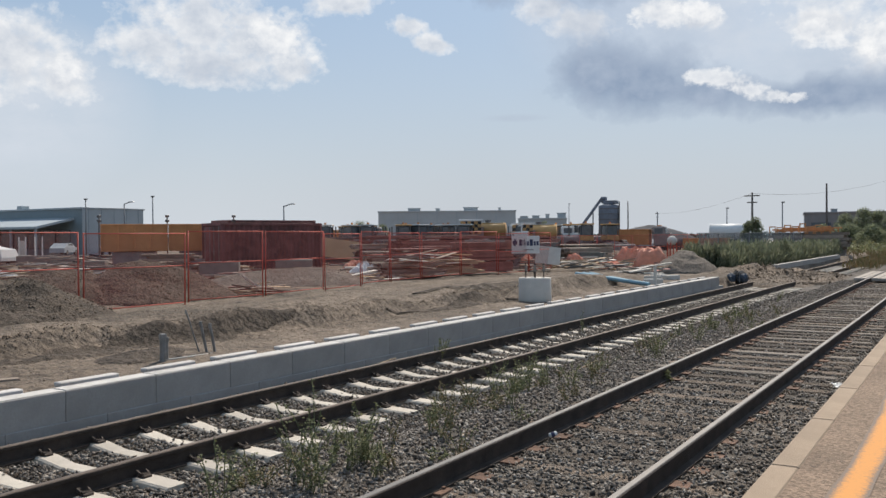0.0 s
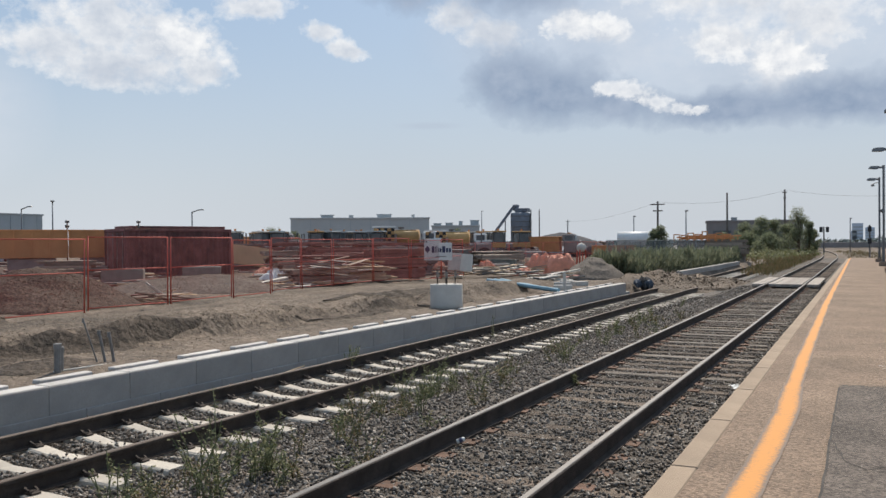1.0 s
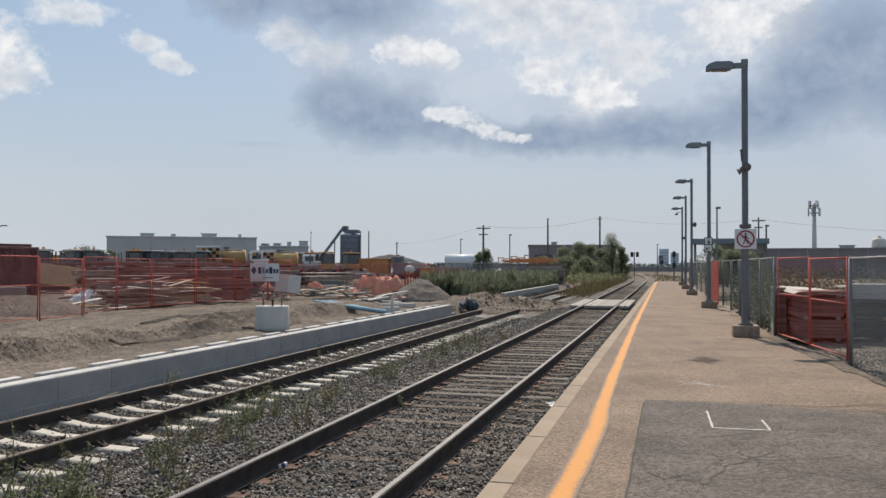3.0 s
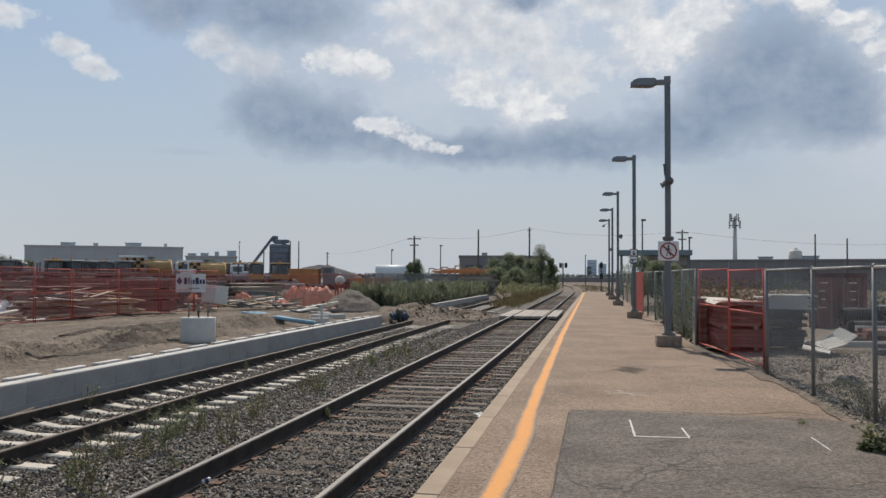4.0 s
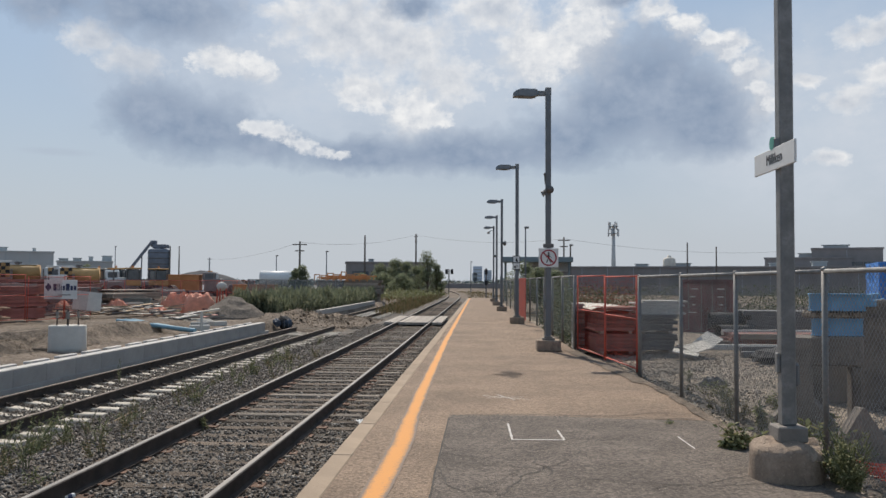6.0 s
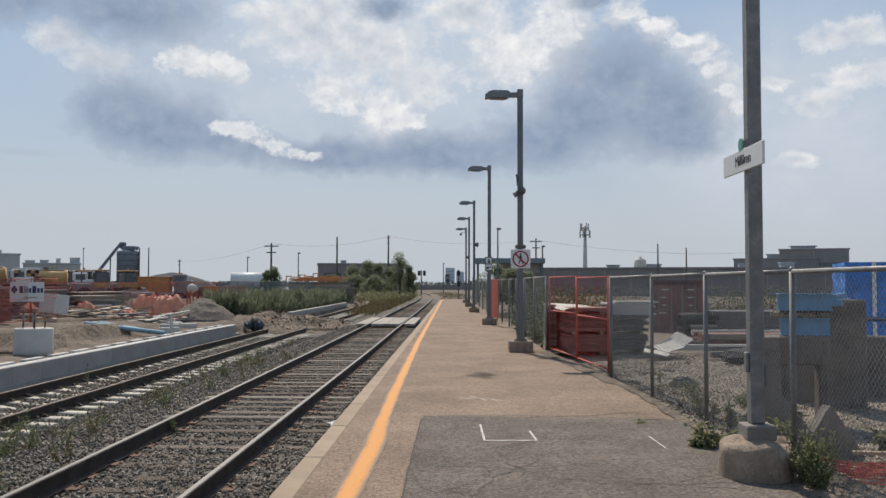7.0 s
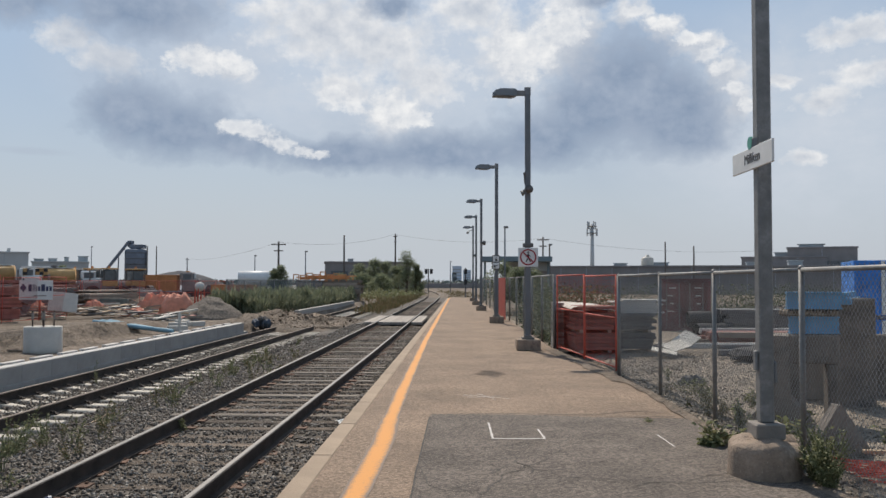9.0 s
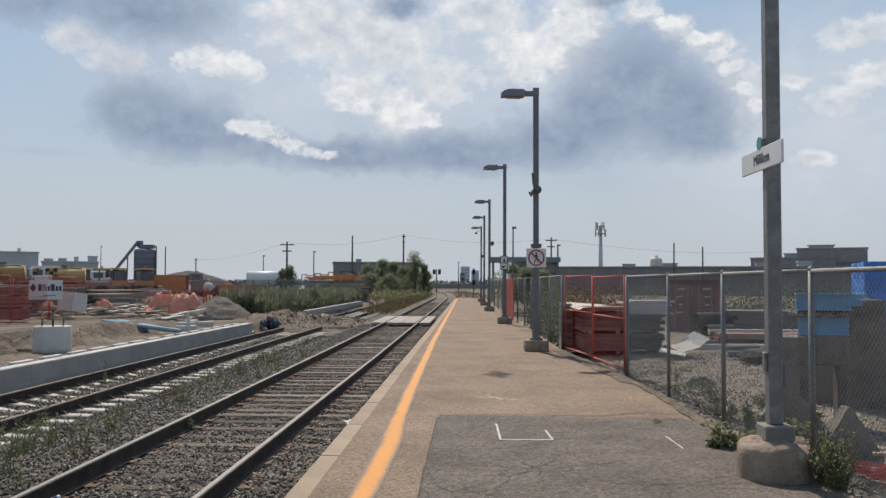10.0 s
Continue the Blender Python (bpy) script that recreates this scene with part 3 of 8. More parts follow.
def thing(name, label, category, group="", kind="", at=(0, 0, 0), rz=0.0):
    ob = new(name)
    ob.empty_display_size = 0.2
    ob.matrix_basis = pose(*at, 0, 0, rz)
    return tagged(ob, label, category, group, kind)


def solid(name, geo, mat, label, category, group="", kind="", at=(0, 0, 0), rz=0.0, smooth=False):
    ob = part(name, geo, mat, None, "", smooth, pose(*at, 0, 0, rz))
    return tagged(ob, label, category, group, kind)


def rnd(a, b):
    return random.uniform(a, b)


def hump(x, y, cx, cy, rx, ry, h, p=1.0):
    d = ((x - cx) / rx) ** 2 + ((y - cy) / ry) ** 2
    return h * max(0.0, 1 - d) ** p if d < 1 else 0.0


def wob(x, y, s, k=0.0):
    return noise.noise((x * s + k, y * s - k, k * 1.7))


# ---- the ground ----
def dirt_z(x, y):
    """Height of the dirt of the building site, left of the new platform wall."""
    ridge = -12.9 + 0.045 * (y - 9)
    z = -0.17 + 0.05 * wob(x, y, 0.5) + 0.03 * wob(x, y, 1.7, 3)
    k = min(1, max(0, (ridge + 0.8 + 0.5 * wob(x, y, 0.35, 2) + 0.12 * wob(x, y, 1.3, 6) - x) / 0.5)) * min(1, max(0, (40 - y) / 10))
    k = k * k * (3 - 2 * k)
    z += k * (0.36 + 0.16 * wob(x, y, 0.45, 9)) * max(0.3, 1 - max(0, ridge - 1 - x) / 5)
    z += 0.03 * wob(x, y, 3.1, 13) + 0.016 * wob(x, y, 6.3, 17)
    near = abs(x - ridge - 0.5)
    if near < 1.4:
        z += 0.12 * (1 - near / 1.4) * wob(x, y, 1.1, 5) * min(1, max(0, (40 - y) / 10))
    z -= hump(x, y, ridge - 1.5, 7, 0.7, 5, 0.15) + hump(x, y, ridge + 0.2, 20, 0.5, 5, 0.12)
    z += hump(x, y, -8.6, 43, 3.4, 5, 0.26 + 0.3 * wob(x, y, 1.1) + 0.2 * wob(x, y, 2.4, 4), 0.8)
    return z


def ground_z(x, y):
    far = min(1.0, max(0.0, (math.hypot(x, y) - 60) / 60))
    if x < -9.0:
        z = dirt_z(x, y) if x > -60 and -10 < y < 120 else -0.1
        if x > -9.4 and y < 36.3:
            z = -0.62
    elif x < -1.2:
        z = -0.62
        if x < -5.4 and 36.8 < y < 49:
            z = dirt_z(x, y) - 0.25 - 0.3 * max(0.0, (x + 7.2) / 1.8)
    else:
        z = -0.5 if x < 2.75 else -0.12 - 0.9 * min(1, max(0, (y - 22) / 12))
    return z * (1 - far) + -0.3 * far


def lattice(*spans):
    out = set()
    for a, b, s in spans:
        n = max(1, int(round((b - a) / s)))
        out |= {round(a + (b - a) * i / n, 3) for i in range(n + 1)}
    return sorted(out)


gx = lattice((-3000, -300, 900), (-300, -60, 30), (-60, -30, 2.5), (-30, -20, 0.4), (-20, -9.5, 0.14), (-9.5, -9.42, 0.08), (-9.42, -9.38, 0.04), (-9.38, -9.0, 0.19), (-9, -5.4, 0.6), (-5.4, -1.2, 2.1), (-1.2, 2.75, 1.9), (2.75, 4, 0.6), (4, 60, 14), (60, 300, 40), (300, 3000, 900))
gy = lattice((-600, -20, 145), (-20, 0, 4), (0, 3, 1), (3, 26, 0.16), (26, 50, 0.3), (50, 120, 4), (120, 400, 40), (400, 3200, 700))
solid("ground", Geo().sheet(gx, gy, ground_z), M_DIRT, "bare brown dirt ground of a building site", "ground", kind="structure", smooth=True)

# clods and stones lying on the dirt
def scatter(name, mat, count, place, size, label, category, flatness=0.7, seed=1):
    """Many small angular stones joined in one mesh. place gives x, y, z."""
    rs = np.random.RandomState(seed)
    base = np.array([(x, y, z) for x in (-1, 1) for y in (-1, 1) for z in (-1, 1)], float)
    quads = np.array([(0, 1, 3, 2), (4, 6, 7, 5), (0, 4, 5, 1), (2, 3, 7, 6), (0, 2, 6, 4), (1, 5, 7, 3)])
    P = place(rs, count)
    n = len(P)
    S = rs.uniform(size[0], size[1], (n, 1, 1)) * rs.uniform(0.65, 1.25, (n, 1, 3)) * np.array([1, 1, flatness])
    V = (base[None] * rs.uniform(0.4, 1.0, (n, 8, 3))) * S * 0.55
    q = rs.normal(size=(n, 4))
    q[:, 1:3] *= 0.45
    q /= np.linalg.norm(q, axis=1, keepdims=True)
    w, x, y, z = q.T
    R = np.stack([np.stack([1 - 2 * (y * y + z * z), 2 * (x * y - z * w), 2 * (x * z + y * w)], -1),
                  np.stack([2 * (x * y + z * w), 1 - 2 * (x * x + z * z), 2 * (y * z - x * w)], -1),
                  np.stack([2 * (x * z - y * w), 2 * (y * z + x * w), 1 - 2 * (x * x + y * y)], -1)], 1)
    V = np.einsum("nij,nkj->nki", R, V) + P[:, None, :]
    Fq = (quads[None] + 8 * np.arange(n)[:, None, None]).reshape(-1, 4)
    me = bpy.data.meshes.new(name)
    me.vertices.add(n * 8)
    me.vertices.foreach_set("co", V.reshape(-1))
    me.loops.add(len(Fq) * 4)
    me.loops.foreach_set("vertex_index", Fq.reshape(-1).astype(np.int32))
    me.polygons.add(len(Fq))
    me.polygons.foreach_set("loop_start", np.arange(0, len(Fq) * 4, 4, dtype=np.int32))
    me.update(calc_edges=True)
    me.materials.append(mat)
    return tagged(new(name, me), label, category, kind="stuff")


# ---- the tracks ----
RAIL_Z, SIDE_Z = -0.16, -0.34           # tops of the rails


def track_x(y):
    """Middle of the running track."""
    return -3.033 - 0.004 * max(0, y - 22) - 0.00055 * max(0, y - 88) ** 2


def rail_profile():
    return [(-0.070, -0.175), (0.070, -0.175), (0.070, -0.160), (0.012, -0.148), (0.009, -0.045), (0.036, -0.034), (0.036, -0.006), (0.030, 0.0005), (-0.030, 0.0005), (-0.036, -0.006), (-0.036, -0.034), (-0.009, -0.045), (-0.012, -0.148), (-0.070, -0.160)]


def rail(name, path, label, head):
    t = thing(name, label, "rail", "rails", "structure")
    part("rail_body", Geo().sweep(rail_profile(), path), M_RAIL, t)
    part("rail_head", Geo().sweep([(-0.029, 0.0), (0.029, 0.0), (0.024, 0.005), (-0.024, 0.005)], path), head, t, "worn running surface")
    return t


ys = [-8 + i * 2 for i in range(50)] + [92 + 4 * i for i in range(24)]
for s in (-0.7525, 0.7525):
    rail("rail", [(track_x(y) + s, y, RAIL_Z) for y in ys], "long dark steel rail with a polished top", M_RAILHEAD)
for s in (-0.7525, 0.7525):
    rail("rail", [(-7.408 + s, y, SIDE_Z) for y in [-8 + i * 2.3 for i in range(20)]][: 20 if s < 0 else 20] + [(-7.408 + s, 37.3 if s < 0 else 38.4, SIDE_Z - 0.01)], "rusty rail of a disused siding", M_RAILRUST)
for s in (-0.7525, 0.7525):
    rail("rail", [(-7.408 + s - 0.002 * (y - 50), y, SIDE_Z) for y in (47.5, 52, 58, 64, 70, 76, 84, 92)], "rusty rail of a disused siding beyond a dirt heap", M_RAILRUST)


def bed_z(x, y):
    z = -0.345 + 0.012 * wob(x, y, 3)
    side = min(1, max(0, (-4.9 - x) / 0.9))
    z -= 0.235 * side * side * (3 - 2 * side)
    mid = x - track_x(y)
    if abs(mid) < 0.72:
        z -= 0.012
    if mid > 1.0:
        z -= 0.05 * (mid - 1.0)
    return z


bx = lattice((-9.14, -5.9, 0.4), (-5.9, -4.8, 0.15), (-4.8, -1.42, 0.28))
by = lattice((-8, 3, 2), (3, 40, 0.5), (40, 100, 4))
solid("ballast_bed", Geo().sheet(bx, by, bed_z), M_BALLAST, "grey crushed stone ballast under two tracks", "ballast", kind="structure", smooth=True)
solid("ballast_bed", Geo().sheet([-6.5, -4.5, -2.5, 0.5], lattice((100, 190, 6)), lambda x, y: -0.36 + 0 * x), M_BALLAST, "grey ballast bed of the track far off", "ballast", kind="structure").matrix_basis = pose(0, 0, 0)


def ballast_place(rs, n):
    y = 3.2 + 37 * rs.uniform(0, 1, n) ** 1.75
    y = np.where(rs.uniform(0, 1, n) < 0.08, rs.uniform(-9, 3.2, n), y)
    x = rs.uniform(-8.97, -1.43, n)
    keep = ~((np.abs(np.abs(x + 3.033) - 0.7525) < 0.085) | (np.abs(np.abs(x + 7.408) - 0.7525) < 0.085))
    keep &= ~((y > 38.0) & (x > -4.3)) & ~((y > 34.5) & (x < -5.6))
    # stones lie thinly over the timber ties and not on the concrete ones
    on_tie = (np.abs(x + 7.408) < 1.3) & (np.abs((y - 4.80 + 0.3115) % 0.623 - 0.3115) < 0.13)
    on_wood = (np.abs(x + 3.033) < 1.25) & (np.abs((y - 3.1 + 0.275) % 0.55 - 0.275) < 0.12) & (rs.uniform(0, 1, n) < np.where(y < 10, 0.55, 0.93))
    keep &= ~(on_tie & (rs.uniform(0, 1, n) < np.where(y < 13, 0.97, np.where(y < 22, 0.5, 0.2)))) & ~on_wood
    x, y = x[keep], y[keep]
    z = np.array([bed_z(a, b) for a, b in zip(x, y)]) + rs.uniform(-0.005, 0.022, len(x)) + np.where(x < -5.6, rs.uniform(0, 0.045, len(x)), 0)
    return np.stack([x, y, z], 1)


scatter("ballast_stones", M_STONES, 165000, ballast_place, (0.017, 0.047), "loose angular grey ballast stones", "ballast", 0.52, 3)


# ---- the platform ----
def edge_x(y):
    return -1.40 - 0.0014 * max(0, y - 10)


def kerb_x(y):
    """Outer edge of the asphalt, along the fence."""
    pts = [(-12, 3.4), (3, 3.25), (6.5, 2.98), (7.6, 2.85), (9.3, 2.83), (12.7, 2.83), (15.5, 2.7), (20, 2.3), (30, 2.15), (60, 1.75), (90, 1.5)]
    for (a, p), (b, q) in zip(pts, pts[1:]):
        if y <= b:
            return p + (q - p) * (y - a) / (b - a)
    return pts[-1][1]


py = lattice((-12, 3, 3), (3, 25, 0.6), (25, 90, 5))
slab = Geo()
rows = []
for y in py:
    a, b = edge_x(y) + 0.2, kerb_x(y)
    rows.append([(a + (b - a) * k / 10, y, 0.0018 * wob(a + (b - a) * k / 10, y, 0.5)) for k in range(11)])
n = 11
slab.v = [p for r in rows for p in r]
slab.f = [(j * n + i, j * n + i + 1, (j + 1) * n + i + 1, (j + 1) * n + i) for j in range(len(rows) - 1) for i in range(n - 1)]
o = len(slab.v)
for side in (0, n - 1):                                # the slab's two flanks
    o = len(slab.v)
    slab.v += [(r[side][0], r[side][1], -0.6 if side == 0 else -0.3) for r in rows]
    for j in range(len(rows) - 1):
        q = (j * n + side, (j + 1) * n + side, o + j + 1, o + j)
        slab.f.append(q if side else q[::-1])
o = len(slab.v)
slab.v += [(r[0], r[1], -0.6) for r in rows[-1]]
slab.f += [((len(rows) - 1) * n + i, (len(rows) - 1) * n + i + 1, o + i + 1, o + i) for i in range(n - 1)]
platform = solid("platform", slab, M_ASPHALT, "long worn brown asphalt station platform", "platform", kind="structure", smooth=False)

# the darker asphalt patch, its edges and cracks
g = Geo()
cols = 14
prow = []
for j in range(26):
    y = 3.0 + 7.36 * j / 25
    b = kerb_x(y) - 0.03
    prow.append([(-0.365 + 0.012 * wob(0, y, 2.0) + (b + 0.365) * k / cols, y + (0.13 * math.sin(math.pi * min(1, k / 9)) - 0.012 * k if j == 25 else 0), 0.011 + 0.0018 * wob(k, y, 0.5)) for k in range(cols + 1)])
g.v = [p for r in prow for p in r]
g.f = [(j * (cols + 1) + i, j * (cols + 1) + i + 1, (j + 1) * (cols + 1) + i + 1, (j + 1) * (cols + 1) + i) for j in range(25) for i in range(cols)]
part("asphalt_patch", g, M_PATCH, platform, "darker grey repair patch")


def ribbon(path, w, z):
    """A thin raised strip along a path of x, y."""
    g = Geo()
    pts = [Vector((x, y, 0)) for x, y in path]
    for i, p in enumerate(pts):
        d = (pts[min(i + 1, len(pts) - 1)] - pts[max(i - 1, 0)]).normalized()
        s = Vector((d.y, -d.x, 0)) * (w(i) if callable(w) else w) * 0.5
        g.v += [tuple(p - s + Vector((0, 0, z))), tuple(p + s + Vector((0, 0, z)))]
    g.f = [(2 * i, 2 * i + 1, 2 * i + 3, 2 * i + 2) for i in range(len(pts) - 1)]
    return g


def crack(x, y, ang, length, seed):
    rs = random.Random(seed)
    pts = [(x, y)]
    a = ang
    for i in range(int(length / 0.09)):
        a += rs.uniform(-0.8, 0.8)
        a = a * 0.75 + ang * 0.25
        pts.append((pts[-1][0] + 0.09 * math.cos(a), pts[-1][1] + 0.09 * math.sin(a)))
    return [(p, q) for p, q in pts if -0.4 < p < kerb_x(q) - 0.1]


for i, (x, y, a, l) in enumerate([(-0.1, 6.5, 1.7, 2.6), (0.15, 6.4, 1.2, 2.2), (0.35, 7.6, 2.3, 1.4), (-0.25, 7.5, 0.2, 2.0), (-0.2, 8.4, 0.6, 1.3), (0.6, 7.1, 1.0, 1.5), (1.4, 6.7, 0.15, 2.0), (1.9, 6.9, 1.1, 1.7), (0.0, 9.2, 1.4, 1.1), (0.9, 7.0, 0.05, 2.2), (1.2, 9.6, 0.1, 1.4), (0.1, 7.1, 0.1, 1.0)]):
    pts = crack(x, y, a, l, i)
    if len(pts) > 3:
        part("crack", ribbon(pts, lambda k, i=i: 0.006 + 0.012 * abs(wob(k, i, 0.7)), 0.0140), M_CRACK, platform)
for i, (x, y, a, l) in enumerate([(-0.35, 10.42, 0.06, 3.2), (-1.15, 9.9, 0.03, 0.8), (-1.2, 16.6, 0.02, 4.0), (-1.2, 25.0, 0.02, 3.6), (0.3, 18.5, 1.2, 2.0), (-1.2, 35, 0.0, 3.5), (-1.1, 13.2, 0.1, 1.0)]):
    pts = crack(x, y, a, l, 40 + i)
    pts = [p for p in pts] or [(x, y)]
    if len(pts) > 3:
        part("crack", ribbon(pts, 0.02, 0.0050), M_CRACK, platform)
rc = random.Random(5)
for i in range(40):
    pts = crack(rc.uniform(-0.32, 1.5), rc.uniform(6.1, 9.9), rc.choice((0.2, 1.5, 2.4, 0.9)) + rc.uniform(-0.4, 0.4), rc.uniform(0.3, 1.0), 200 + i)
    if len(pts) > 2:
        part("crack", ribbon(pts, lambda k, i=i: 0.004 + 0.006 * abs(wob(k, i, 0.7)), 0.0138), M_CRACK, platform)
part("crack", ribbon([(-0.37 + 0.012 * wob(0, y * 0.2, 9), y * 0.2) for y in range(20, 52)], 0.016, 0.0142), M_CRACK, platform, "tar joint along the patch")
part("crack", ribbon([(-0.37 + k * 0.2, 10.38 + 0.13 * math.sin(math.pi * min(1, k * 0.2 / 2)) - 0.005 * k) for k in range(16)], 0.03, 0.0142), M_CRACK, platform, "tar joint across the platform")

# survey marks sprayed in white
for path in ([(0.335, 9.78), (0.35, 8.76)], [(0.345, 8.765), (0.9, 8.785)], [(0.872, 9.36), (0.896, 8.78)]):
    part("white_mark", ribbon([(path[0][0] + (path[1][0] - path[0][0]) * k / 9, path[0][1] + (path[1][1] - path[0][1]) * k / 9 + 0.01 * wob(k, 3, 0.9)) for k in range(10)], lambda k: (0.034 if path[0][1] < 8.78 else 0.022) + 0.016 * wob(k, 5, 0.8), 0.0148), M_CHALK, platform, "white sprayed survey mark")
for path in ([(0.05, 12.3), (0.7, 11.93)], [(0.26, 12.4), (0.49, 11.9)], [(2.13, 9.05), (2.15, 8.4)], [(0.1, 12.05), (0.62, 12.2)]):
    part("white_mark", ribbon([(path[0][0] + (path[1][0] - path[0][0]) * k / 6, path[0][1] + (path[1][1] - path[0][1]) * k / 6 + 0.02 * wob(k, 8, 0.9)) for k in range(7)], lambda k: 0.016 + 0.012 * wob(k, 2, 0.8), 0.0145 if path[0][1] < 10 else 0.005), M_CHALK, platform, "faint white survey mark")
M_OILED = material("oiled_asphalt", (0.12, 0.09, 0.068), 0.9, var=0.25, scale=5, grain=40, bump=0.2, stain=(0.19, 0.15, 0.12), stain_at=0.58)
rk = random.Random(8)
for k in range(9):                                     # streaks of an old oil stain
    y0, w = 14.75 + 0.125 * k, 0.34 * math.sin(math.pi * (k + 1) / 10.5) * rk.uniform(0.75, 1.1)
    x0 = 0.53 + rk.uniform(-0.07, 0.07)
    part("dark_stain", ribbon([(x0 - w + 2 * w * q / 8, y0 + 0.035 * wob(q, k, 0.8)) for q in range(9)], lambda q, k=k: max(0.012, (0.075 + 0.07 * wob(q, k, 0.9)) * math.sin(math.pi * (q + 0.4) / 8.8)), 0.0042 + 0.0004 * k), M_OILED, platform, "streak of a dark oil stain")
# strip of dirt and crumbled asphalt along the fence
g = Geo()
vy = lattice((4, 21, 0.18))
for y in vy:
    b = kerb_x(y) + 0.06
    w = 0.16 + 0.09 * wob(0, y, 0.9, 3) + 0.05 * wob(0, y, 3.0, 8) + (0.12 if y > 14 else 0)
    g.v += [(b - w, y, 0.012), (b - w * 0.5, y, 0.03 + 0.02 * wob(1, y, 2.5)), (b, y, 0.01), (b + 0.12, y, -0.12)]
g.f = [(4 * i + k, 4 * i + k + 1, 4 * i + k + 5, 4 * i + k + 4) for i in range(len(vy) - 1) for k in range(3)]
solid("dirt_verge", g, M_DIRT, "strip of brown dirt along the platform fence", "dirt", kind="structure", smooth=True)

# yellow safety line
def line_x(y):
    """Middle of the hand-painted line, which wavers where two coats meet."""
    knots = [(-12, -0.84), (5.3, -0.835), (6.3, -0.80), (8.6, -0.785), (9.8, -0.82), (10.5, -0.85), (13, -0.885), (25, -1.014), (62, -1.178), (90, -1.3)]
    for (a, p), (b, q) in zip(knots, knots[1:]):
        if y <= b:
            return p + (q - p) * (y - a) / (b - a)
    return knots[-1][1]


g = Geo()
ly = lattice((-9, 3, 0.5), (3, 24, 0.12), (24, 40, 0.5), (40, 88, 4))
for y in ly:
    c0 = line_x(y) + 0.012 * wob(0, y, 0.5)
    a, b = ((0.116 if y < 10.2 else 0.1) + 0.016 * wob(q, y, 0.9, 4) + 0.012 * wob(q, y, 4.1, 7) for q in (0, 5))
    g.v += [(c0 - a, y, 0.0042), (c0 + b, y, 0.0042)]
g.f = [(2 * i, 2 * i + 1, 2 * i + 3, 2 * i + 2) for i in range(len(ly) - 1)]
me = g.mesh("safety_line", M_LINE)
uvl = me.uv_layers.new(name="UVMap")
for p in me.polygons:
    for li, u in zip(p.loop_indices, ((0, 0), (1, 0), (1, 1), (0, 1))):
        uvl.data[li].uv = u
part("safety_line", me, None, platform, "worn yellow safety line")

# edge coping stones
shared = Geo().box((0, 0, -0.075), (0.2, 1.785, 0.155), 0.012).mesh("coping_stone", M_COPING)
under = Geo().sweep([(-0.07, -0.15), (0.09, -0.15), (0.09, -0.6), (-0.07, -0.6)], [(edge_x(y) + 0.1, y, 0) for y in lattice((-12, 88, 10))])
part("platform_footing", under, M_CONC_GREY, platform, "rough concrete below the edge")
y = -11.0
while y < 87:
    part("coping_stone", shared, None, platform, m=pose(edge_x(y) + 0.1, y, 0.004 + 0.003 * wob(y, 1, 3), 0, 0, 0.08 if y > 10 else 0))
    y += 1.8

# ---- the new platform wall ----
wall = thing("platform_wall", "new grey precast concrete block wall beside the siding", "wall", "", "structure")
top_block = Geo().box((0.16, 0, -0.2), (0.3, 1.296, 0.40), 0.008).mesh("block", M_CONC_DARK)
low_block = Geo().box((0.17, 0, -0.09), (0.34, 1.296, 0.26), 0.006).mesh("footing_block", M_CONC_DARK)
# thin pale slab on each block paints in its sunlit top
top_strip = Geo().box((0.17, 0, 0.004), (0.25, 1.27, 0.012), 0.004).mesh("block_top", M_CONC_SUNLIT)
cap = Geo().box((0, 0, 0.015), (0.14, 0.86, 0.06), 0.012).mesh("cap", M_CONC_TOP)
y = 5.775 - 0.65 - 1.3 * 7
k = 0
while y < 36.0:
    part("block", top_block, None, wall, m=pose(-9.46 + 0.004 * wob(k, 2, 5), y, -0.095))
    part("block_top", top_strip, None, wall, "pale strip painting the sunlit top", m=pose(-9.46, y, -0.095))
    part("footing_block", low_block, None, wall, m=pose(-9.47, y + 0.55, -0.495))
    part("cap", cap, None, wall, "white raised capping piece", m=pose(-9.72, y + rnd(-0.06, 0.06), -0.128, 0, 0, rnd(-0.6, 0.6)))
    y += 1.3
    k += 1
wall2 = thing("platform_wall", "far length of grey concrete block wall beyond a dirt heap", "wall", "", "structure")
y = 48.6
while y < 73:
    part("block", top_block, None, wall2, m=pose(-9.46, y, 0.02))
    part("footing_block", low_block, None, wall2, m=pose(-9.47, y, -0.38))
    y += 1.3

# ---- ties ----
siding = thing("siding_ties", "pale concrete ties with spring clips under a siding", "railway ties", "", "structure")
tie = Geo()
sect = [(-1.3, 0.0, 0.115), (-0.95, 0.012, 0.115), (-0.6, 0.010, 0.11), (-0.3, -0.035, 0.1), (0.3, -0.035, 0.1), (0.6, 0.010, 0.11), (0.95, 0.012, 0.115), (1.3, 0.0, 0.115)]
for x, z, w in sect:
    tie.v += [(x, -w - 0.03, -0.17), (x, -w, z - 0.015), (x, -w + 0.02, z), (x, w - 0.02, z), (x, w, z - 0.015), (x, w + 0.03, -0.17)]
for i in range(len(sect) - 1):
    for k in range(5):
        a = i * 6 + k
        tie.f.append((a, a + 6, a + 7, a + 1))
tie.f += [(0, 1, 2, 3, 4, 5), tuple(range(6 * len(sect) - 1, 6 * len(sect) - 7, -1))]
tie_mesh = tie.mesh("tie", M_TIE_C)
clip = Geo()
